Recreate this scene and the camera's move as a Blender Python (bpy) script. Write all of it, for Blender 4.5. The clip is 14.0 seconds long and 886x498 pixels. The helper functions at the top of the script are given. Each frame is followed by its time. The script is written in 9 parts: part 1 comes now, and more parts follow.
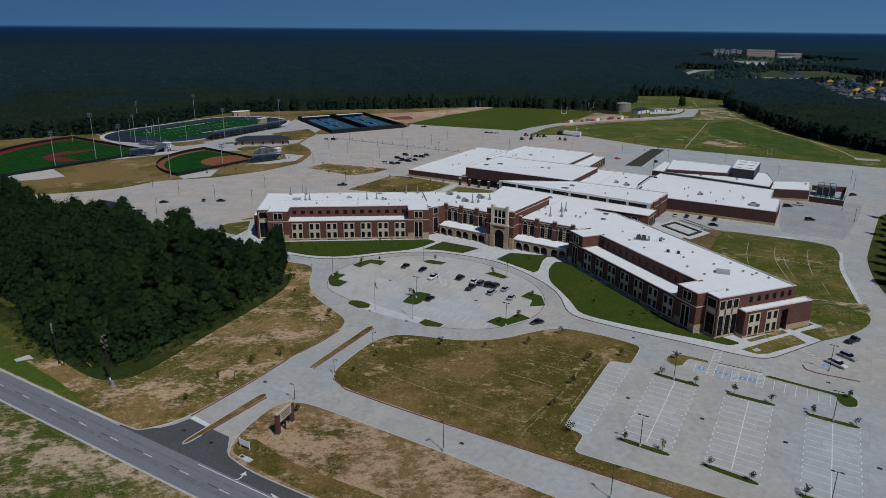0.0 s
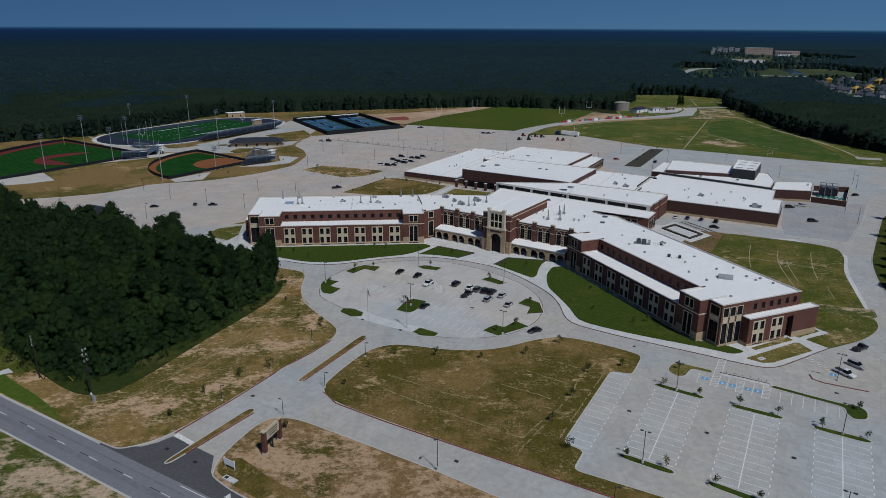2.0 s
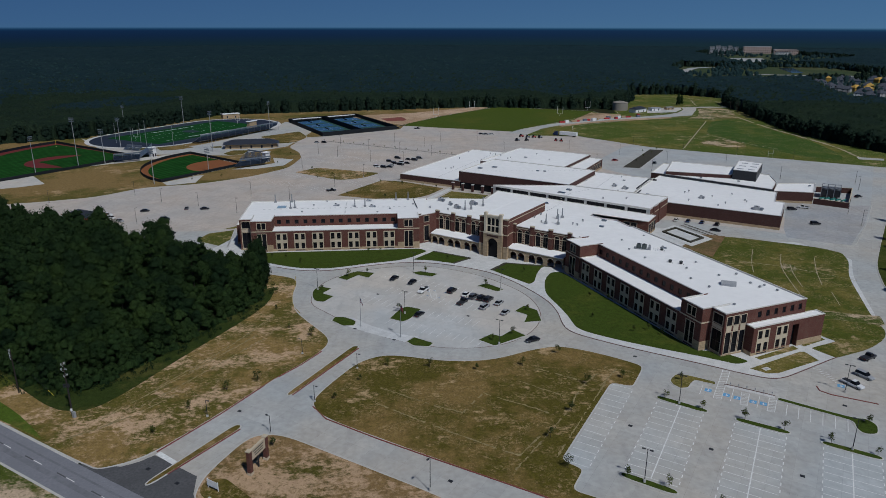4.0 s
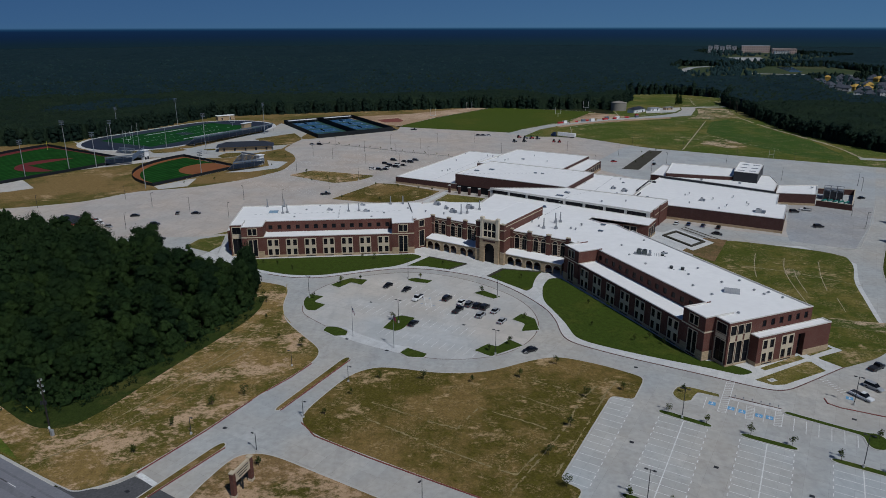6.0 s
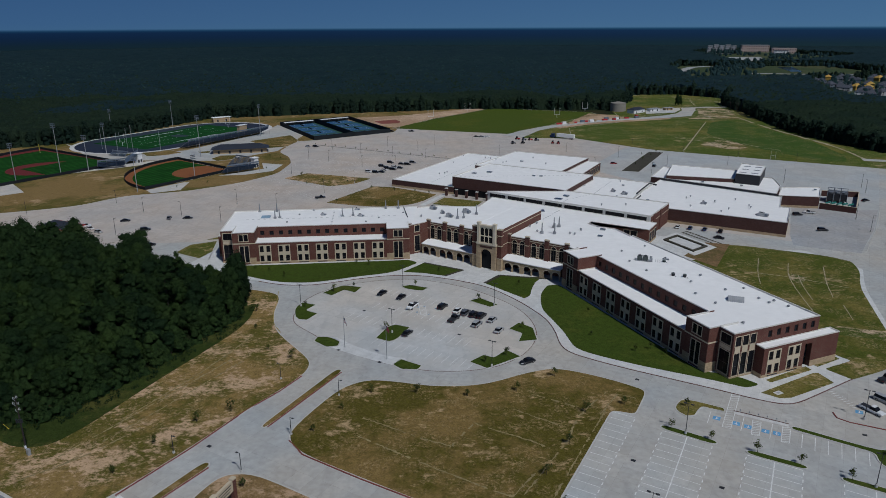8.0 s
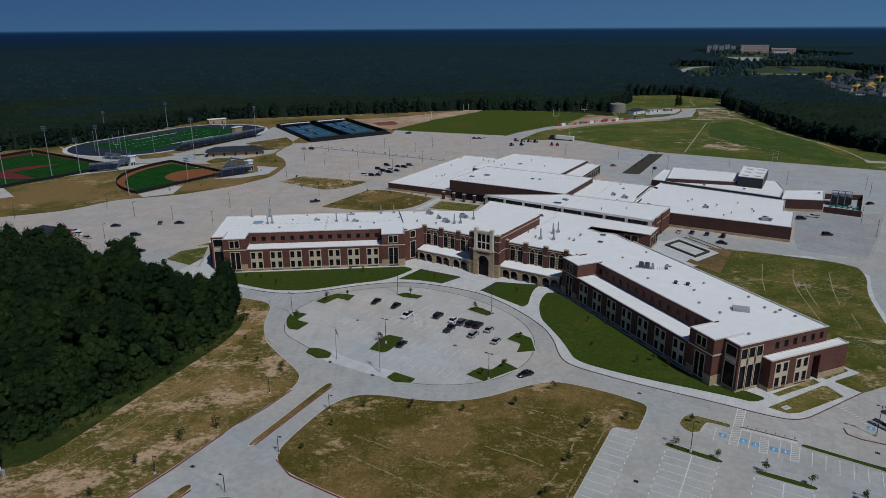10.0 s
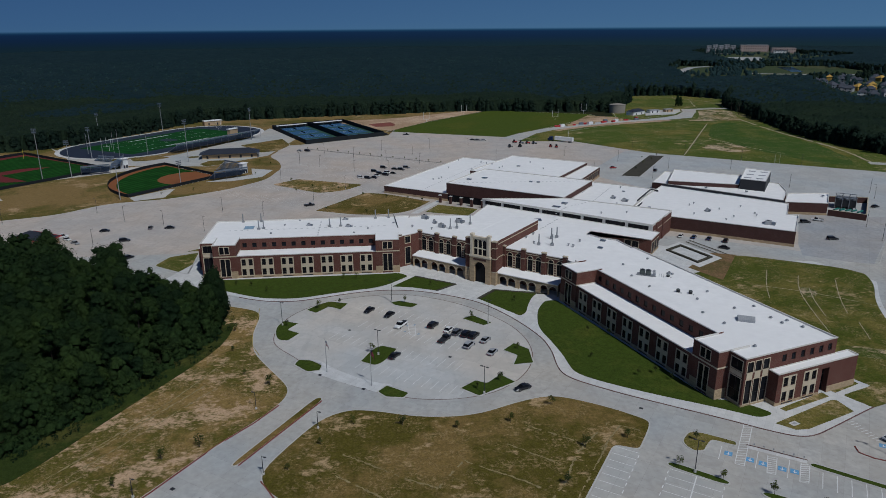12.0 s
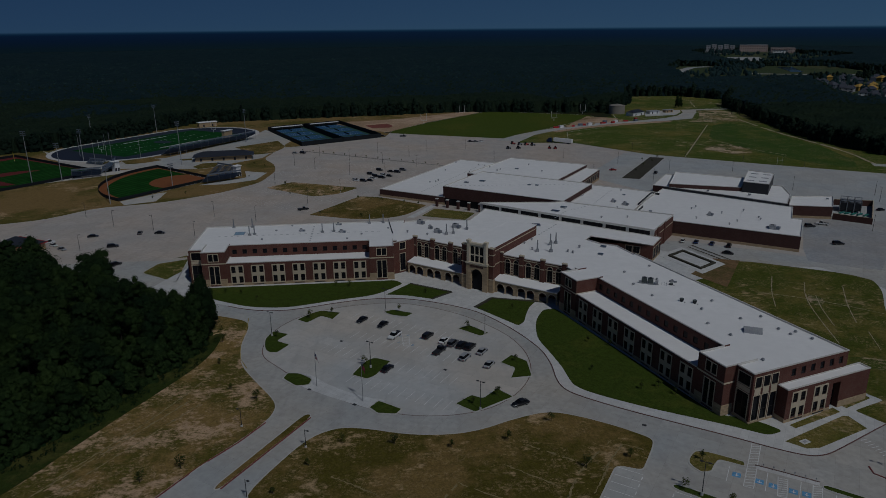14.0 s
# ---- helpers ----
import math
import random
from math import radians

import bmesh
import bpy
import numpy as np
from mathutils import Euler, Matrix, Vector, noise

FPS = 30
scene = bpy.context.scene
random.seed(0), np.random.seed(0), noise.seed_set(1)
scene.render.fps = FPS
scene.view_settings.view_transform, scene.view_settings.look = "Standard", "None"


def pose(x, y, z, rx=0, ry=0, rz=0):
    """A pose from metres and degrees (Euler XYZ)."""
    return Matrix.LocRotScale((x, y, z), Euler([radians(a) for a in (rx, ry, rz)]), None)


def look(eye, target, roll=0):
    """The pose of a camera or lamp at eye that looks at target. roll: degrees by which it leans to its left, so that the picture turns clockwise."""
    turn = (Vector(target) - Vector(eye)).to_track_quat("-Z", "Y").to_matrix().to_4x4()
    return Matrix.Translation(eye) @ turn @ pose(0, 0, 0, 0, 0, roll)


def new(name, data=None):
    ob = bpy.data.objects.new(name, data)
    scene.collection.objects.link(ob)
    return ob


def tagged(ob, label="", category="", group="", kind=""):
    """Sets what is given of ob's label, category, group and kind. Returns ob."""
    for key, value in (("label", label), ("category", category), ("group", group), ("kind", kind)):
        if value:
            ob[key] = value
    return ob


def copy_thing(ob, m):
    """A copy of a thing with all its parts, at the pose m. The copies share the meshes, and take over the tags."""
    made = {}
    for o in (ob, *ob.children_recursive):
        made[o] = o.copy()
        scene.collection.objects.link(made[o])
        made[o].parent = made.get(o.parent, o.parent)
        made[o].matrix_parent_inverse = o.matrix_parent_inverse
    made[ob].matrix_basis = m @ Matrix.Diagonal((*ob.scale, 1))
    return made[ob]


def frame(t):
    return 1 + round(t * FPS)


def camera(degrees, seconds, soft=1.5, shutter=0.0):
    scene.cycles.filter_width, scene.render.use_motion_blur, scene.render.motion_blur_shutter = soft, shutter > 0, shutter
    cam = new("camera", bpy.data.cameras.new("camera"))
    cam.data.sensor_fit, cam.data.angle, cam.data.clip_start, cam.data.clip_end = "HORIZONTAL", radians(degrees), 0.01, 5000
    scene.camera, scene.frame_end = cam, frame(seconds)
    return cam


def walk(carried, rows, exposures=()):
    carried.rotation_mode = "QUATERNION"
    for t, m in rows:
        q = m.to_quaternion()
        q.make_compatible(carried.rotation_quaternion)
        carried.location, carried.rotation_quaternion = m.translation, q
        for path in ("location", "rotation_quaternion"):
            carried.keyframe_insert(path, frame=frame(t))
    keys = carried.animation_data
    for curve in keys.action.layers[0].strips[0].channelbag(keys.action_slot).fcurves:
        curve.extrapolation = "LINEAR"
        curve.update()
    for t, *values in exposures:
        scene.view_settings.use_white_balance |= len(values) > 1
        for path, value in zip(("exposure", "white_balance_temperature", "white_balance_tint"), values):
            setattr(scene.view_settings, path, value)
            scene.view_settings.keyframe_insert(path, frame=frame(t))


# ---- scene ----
cam = camera(65.5, 14.0, soft=0.7)
# t, x, y, z, heading to the left, pitch, lean to the left
ROWS = [
    (0.0, 0.00, 0.00, 91.00, 0.000, -17.942, 0.514),
    (0.5, 0.34, 1.65, 91.05, -0.020, -17.968, 0.454),
    (1.0, 0.62, 3.39, 91.08, -0.048, -17.976, 0.373),
    (1.5, 0.95, 5.19, 91.05, -0.091, -17.979, 0.303),
    (2.0, 1.27, 6.99, 91.08, -0.117, -17.991, 0.244),
    (2.5, 1.66, 8.74, 91.09, -0.130, -18.001, 0.191),
    (3.0, 1.94, 10.43, 91.14, -0.172, -18.012, 0.161),
    (5.5, 3.71, 19.11, 91.42, -0.280, -18.038, -0.072),
    (6.0, 4.03, 20.87, 91.36, -0.317, -18.026, -0.112),
    (6.5, 4.50, 22.70, 91.40, -0.313, -18.020, -0.167),
    (7.0, 4.97, 24.48, 91.47, -0.308, -18.024, -0.212),
    (7.5, 5.23, 26.03, 91.45, -0.333, -18.010, -0.238),
    (8.0, 5.63, 27.87, 91.42, -0.337, -18.006, -0.266),
    (10.5, 7.38, 36.85, 91.48, -0.391, -17.960, -0.363),
    (11.0, 7.86, 38.72, 91.53, -0.393, -17.969, -0.397),
    (11.5, 8.20, 40.68, 91.47, -0.404, -17.958, -0.433),
    (12.0, 8.60, 42.50, 91.45, -0.411, -17.953, -0.437),
    (12.5, 8.89, 44.50, 91.43, -0.445, -17.956, -0.445),
    (13.0, 9.25, 46.43, 91.38, -0.461, -17.947, -0.459),
    (13.5, 9.58, 48.39, 91.35, -0.463, -17.940, -0.481),
    (14.0, 9.94, 50.41, 91.32, -0.487, -17.932, -0.502),
]


def flight(x, y, z, yaw, pitch, lean):
    a, b = radians(yaw), radians(pitch)
    ahead = Vector((-math.sin(a) * math.cos(b), math.cos(a) * math.cos(b), math.sin(b)))
    return look((x, y, z), Vector((x, y, z)) + ahead * 100, lean)


EXPO = -0.78
walk(cam, [(t, flight(*r)) for t, *r in ROWS],
     [(t, EXPO + d, 5850, 8) for t, d in ((0.0, -0.02), (3.0, -0.05), (6.5, -0.10), (10.5, -0.13), (13.55, -0.16), (13.7, -0.28), (13.85, -0.78), (14.0, -1.45))])

# ---- sky and sun ----
SUN_EL, SUN_AZ = radians(53), math.atan2(0.55, -0.83)   # sun stands behind the camera, to its right
world = bpy.data.worlds.new("sky")
scene.world = world
world.use_nodes = True
wn = world.node_tree
sky = wn.nodes.new("ShaderNodeTexSky")
sky.sky_type, sky.sun_disc = "NISHITA", False
sky.sun_elevation, sky.sun_rotation = SUN_EL, SUN_AZ
sky.altitude, sky.air_density, sky.dust_density, sky.ozone_density = 3000, 0.6, 0.0, 7.0
wn.nodes["Background"].inputs["Strength"].default_value = 0.10
wn.links.new(sky.outputs[0], wn.nodes["Background"].inputs["Color"])
sun = new("sun", bpy.data.lights.new("sun", "SUN"))
sun.data.energy, sun.data.angle, sun.data.color = 4.85, radians(0.6), (1.0, 0.955, 0.89)
sun_from = Vector((math.sin(SUN_AZ) * math.cos(SUN_EL), math.cos(SUN_AZ) * math.cos(SUN_EL), math.sin(SUN_EL)))
sun.matrix_world = look(sun_from * 500, (0, 0, 0))


# ---- materials ----
class Nodes:
    """A small builder for procedural materials in world-sized textures."""

    def __init__(self, name, rough=0.8, metal=0.0):
        self.mat = bpy.data.materials.new(name)
        self.mat.use_nodes = True
        self.tree = self.mat.node_tree
        self.bsdf = self.tree.nodes["Principled BSDF"]
        self.bsdf.inputs["Roughness"].default_value = rough
        self.bsdf.inputs["Metallic"].default_value = metal
        self.bsdf.inputs["Specular IOR Level"].default_value = 0.25
        self.where = self.tree.nodes.new("ShaderNodeNewGeometry").outputs["Position"]

    def node(self, kind, **values):
        n = self.tree.nodes.new(kind)
        for key, value in values.items():
            n.inputs[key].default_value = value
        return n

    def link(self, a, b):
        self.tree.links.new(a, b)

    def noise(self, size, detail=4.0, rough=0.55, stretch=None):
        n = self.node("ShaderNodeTexNoise", Scale=1.0 / size, Detail=detail, Roughness=rough)
        if stretch:
            m = self.node("ShaderNodeMapping")
            m.inputs["Rotation"].default_value = (0, 0, radians(stretch[0]))
            m.inputs["Scale"].default_value = (1, stretch[1], 1)
            self.link(self.where, m.inputs["Vector"])
            self.link(m.outputs[0], n.inputs["Vector"])
        else:
            self.link(self.where, n.inputs["Vector"])
        return n.outputs["Fac"]

    def ramp(self, fac, low, high, a=(0, 0, 0), b=(1, 1, 1)):
        r = self.node("ShaderNodeValToRGB")
        r.color_ramp.elements[0].position, r.color_ramp.elements[1].position = low, high
        r.color_ramp.elements[0].color, r.color_ramp.elements[1].color = (*a, 1), (*b, 1)
        self.link(fac, r.inputs["Fac"])
        return r.outputs["Color"]

    def mix(self, fac, a, b, how="MIX"):
        m = self.tree.nodes.new("ShaderNodeMix")
        m.data_type, m.blend_type = "RGBA", how
        for key, v in ((0, fac), (6, a), (7, b)):
            if isinstance(v, (int, float)):
                m.inputs[key].default_value = v
            elif isinstance(v, tuple):
                m.inputs[key].default_value = (*v, 1)
            else:
                self.link(v, m.inputs[key])
        return m.outputs[2]

    def done(self, colour, bump=None, strength=0.3, distance=0.02):
        self.link(colour, self.bsdf.inputs["Base Color"])
        if bump is not None:
            b = self.node("ShaderNodeBump", Strength=strength, Distance=distance)
            self.link(bump, b.inputs["Height"])
            self.link(b.outputs[0], self.bsdf.inputs["Normal"])
        return self.mat


def concrete(name, tone, joint=4.6, turn=-31.0, dirt=0.8, warm=0.05):
    """Cast slabs: each slab of its own tone, warm and cool drifts, tyre-grey streaks, faint stains and dark joints."""
    n = Nodes(name, 0.85)
    c = n.ramp(n.noise(14.0, 5, 0.6), 0.3, 0.7, tuple(v * 0.89 for v in tone), tuple(v * 1.07 for v in tone))
    c = n.mix(n.ramp(n.noise(1.6, 4), 0.35, 0.75), c, tuple(v * dirt for v in tone))
    c = n.mix(1.0, c, n.ramp(n.noise(38.0, 4, 0.55), 0.36, 0.64, (1 - warm, 1.0, 1 + warm), (1 + warm, 1.0, 1 - warm * 1.2)), "MULTIPLY")
    streak = n.ramp(n.noise(3.0, 5, 0.6, (-turn, 0.12)), 0.52, 0.70, (1, 1, 1), (0.90, 0.90, 0.91))
    c = n.mix(0.8, c, streak, "MULTIPLY")
    spot = n.ramp(n.noise(5.0, 7, 0.75), 0.66, 0.74, (1, 1, 1), (0.80, 0.78, 0.75))
    c = n.mix(0.8, c, spot, "MULTIPLY")
    b = n.tree.nodes.new("ShaderNodeTexBrick")
    b.offset, b.squash = 0.0, 1.0
    for key, v in (("Scale", 1.0), ("Mortar Size", 0.022), ("Mortar Smooth", 0.2), ("Brick Width", joint), ("Row Height", joint), ("Bias", 0.0)):
        b.inputs[key].default_value = v
    b.inputs["Color1"].default_value, b.inputs["Color2"].default_value = (1.03, 1.03, 1.03, 1), (0.93, 0.93, 0.93, 1)
    b.inputs["Mortar"].default_value = (0.74, 0.74, 0.74, 1)
    m = n.node("ShaderNodeMapping")
    m.inputs["Rotation"].default_value = (0, 0, radians(-turn))
    n.link(n.where, m.inputs["Vector"])
    n.link(m.outputs[0], b.inputs["Vector"])
    c = n.mix(1.0, c, b.outputs["Color"], "MULTIPLY")
    return n.done(c, n.noise(0.3), 0.15)


def turf(name, green, dry, bare, dryness, bareness, scale=9.0, turn=-31):
    """Grass that drifts from green to straw in wide soft areas, with ragged bare patches that crumble at their edges."""
    n = Nodes(name, 0.95)
    n.bsdf.inputs["Specular IOR Level"].default_value = 0.1
    green, dry, bare = ((c[0] * 1.085, c[1], c[2] * 0.89) for c in (green, dry, bare))
    grain = n.ramp(n.mix(0.5, n.noise(0.45, 6, 0.8), n.noise(1.8, 6, 0.75)), 0.36, 0.64)
    c = n.mix(grain, tuple(v * 0.66 for v in green), tuple(v * 1.32 for v in green))
    d = n.mix(grain, tuple(v * 0.68 for v in dry), tuple(v * 1.28 for v in dry))
    big = n.mix(0.36, n.noise(scale * 3.2, 4, 0.5), n.noise(scale * 0.6, 8, 0.68))
    c = n.mix(n.ramp(big, 0.58 - dryness * 0.22, 0.68 - dryness * 0.22), c, d)
    if bareness > -0.2:
        ragged = n.mix(0.46, n.noise(scale * 2.0, 6, 0.6), n.noise(scale * 0.42, 9, 0.72, (turn, 1.6)))
        e = n.ramp(ragged, 0.655 - bareness * 0.165, 0.715 - bareness * 0.16)
        soil = n.mix(grain, tuple(v * 0.74 for v in bare), tuple(v * 1.10 for v in bare))
        hold = n.ramp(n.noise(1.1, 7, 0.75), 0.54, 0.66, (1, 1, 1), (0.15,) * 3)
        c = n.mix(n.mix(1.0, e, hold, "MULTIPLY"), c, soil)
    if bareness > 0.2:
        crumb = n.ramp(n.noise(0.75, 7, 0.8), 0.50, 0.62)
        where = n.ramp(n.noise(scale * 1.1, 6, 0.62), 0.46, 0.60, (0.1,) * 3, (0.75,) * 3 if scale < 15 else (0.3,) * 3)
        c = n.mix(n.mix(1.0, crumb, where, "MULTIPLY"), c, tuple(v * 0.86 for v in bare))
        tuft = n.ramp(n.noise(1.3, 5, 0.7, (40, 1.0)), 0.55, 0.65, (0, 0, 0), (0.4,) * 3)
        c = n.mix(tuft, c, tuple(v * 0.72 for v in green))
    return n.done(c, n.noise(0.25, 5, 0.7), 0.7, 0.15)


def plain(name, colour, rough=0.7, metal=0.0, vary=0.12, size=0.8, bump=0.1):
    n = Nodes(name, rough, metal)
    c = n.ramp(n.noise(size, 5, 0.6), 0.3, 0.7, tuple(v * (1 - vary) for v in colour), tuple(min(1, v * (1 + vary)) for v in colour))
    c = n.mix(n.ramp(n.noise(size * 9, 4), 0.4, 0.8), c, tuple(v * (1 - vary * 0.8) for v in colour))
    return n.done(c, n.noise(size * 0.3), bump)


def brickwork(name, tone, joint, wide=0.24, high=0.08):
    n = Nodes(name, 0.88)
    g = n.tree.nodes.new("ShaderNodeTexBrick")
    for key, v in (("Scale", 1.0), ("Mortar Size", 0.008), ("Brick Width", wide), ("Row Height", high)):
        g.inputs[key].default_value = v
    g.inputs["Color1"].default_value, g.inputs["Color2"].default_value = (*[v * 1.15 for v in tone], 1), (*[v * 0.72 for v in tone], 1)
    g.inputs["Mortar"].default_value = (*joint, 1)
    s = n.node("ShaderNodeSeparateXYZ")
    n.link(n.where, s.inputs[0])
    k = n.node("ShaderNodeMath")
    k.operation = "ADD"
    n.link(s.outputs[0], k.inputs[0])
    n.link(s.outputs[1], k.inputs[1])
    j = n.node("ShaderNodeCombineXYZ")
    n.link(k.outputs[0], j.inputs[0])
    n.link(s.outputs[2], j.inputs[1])
    n.link(j.outputs[0], g.inputs["Vector"])
    c = n.mix(n.ramp(n.noise(3.0, 5, 0.65), 0.35, 0.75), g.outputs["Color"], tuple(v * 0.75 for v in tone))
    return n.done(c, g.outputs["Fac"], 0.2)


def foliage(name, dark, light, size=1.3, leafy=0.5):
    """Leaves: a matt upper side with some light shining through, broken up by leaf clusters of the given size."""
    n = Nodes(name, 0.75)
    n.bsdf.inputs["Specular IOR Level"].default_value = 0.1
    own = n.tree.nodes.new("ShaderNodeObjectInfo").outputs["Random"]
    isle = n.tree.nodes.new("ShaderNodeNewGeometry").outputs["Random Per Island"]
    c = n.mix(n.ramp(n.noise(size, 4, 0.6), 0.3, 0.7), dark, light)
    cluster = n.noise(leafy, 5, 0.7)
    c = n.mix(1.0, c, n.ramp(cluster, 0.36, 0.66, (0.62, 0.64, 0.62), (1.36, 1.34, 1.24)), "MULTIPLY")
    c = n.mix(1.0, c, n.ramp(isle, 0.0, 1.0, (0.80, 0.81, 0.80), (1.16, 1.15, 1.08)), "MULTIPLY")
    c = n.mix(1.0, c, n.ramp(own, 0.0, 1.0, (0.62, 0.70, 0.80), (1.35, 1.28, 1.0)), "MULTIPLY")
    n.done(c, cluster, 0.9, leafy * 0.7)
    thin = n.node("ShaderNodeBsdfTranslucent")
    n.link(c, thin.inputs["Color"])
    both = n.node("ShaderNodeMixShader", Fac=0.42)
    n.link(n.bsdf.outputs[0], both.inputs[1])
    n.link(thin.outputs[0], both.inputs[2])
    n.link(both.outputs[0], n.tree.nodes["Material Output"].inputs["Surface"])
    return n.mat


def glass_dark(name, colour, rough=0.08):
    n = Nodes(name, rough)
    n.bsdf.inputs["Specular IOR Level"].default_value = 0.12
    return n.done(n.ramp(n.noise(2.5, 2), 0.3, 0.7, tuple(v * 0.7 for v in colour), colour))


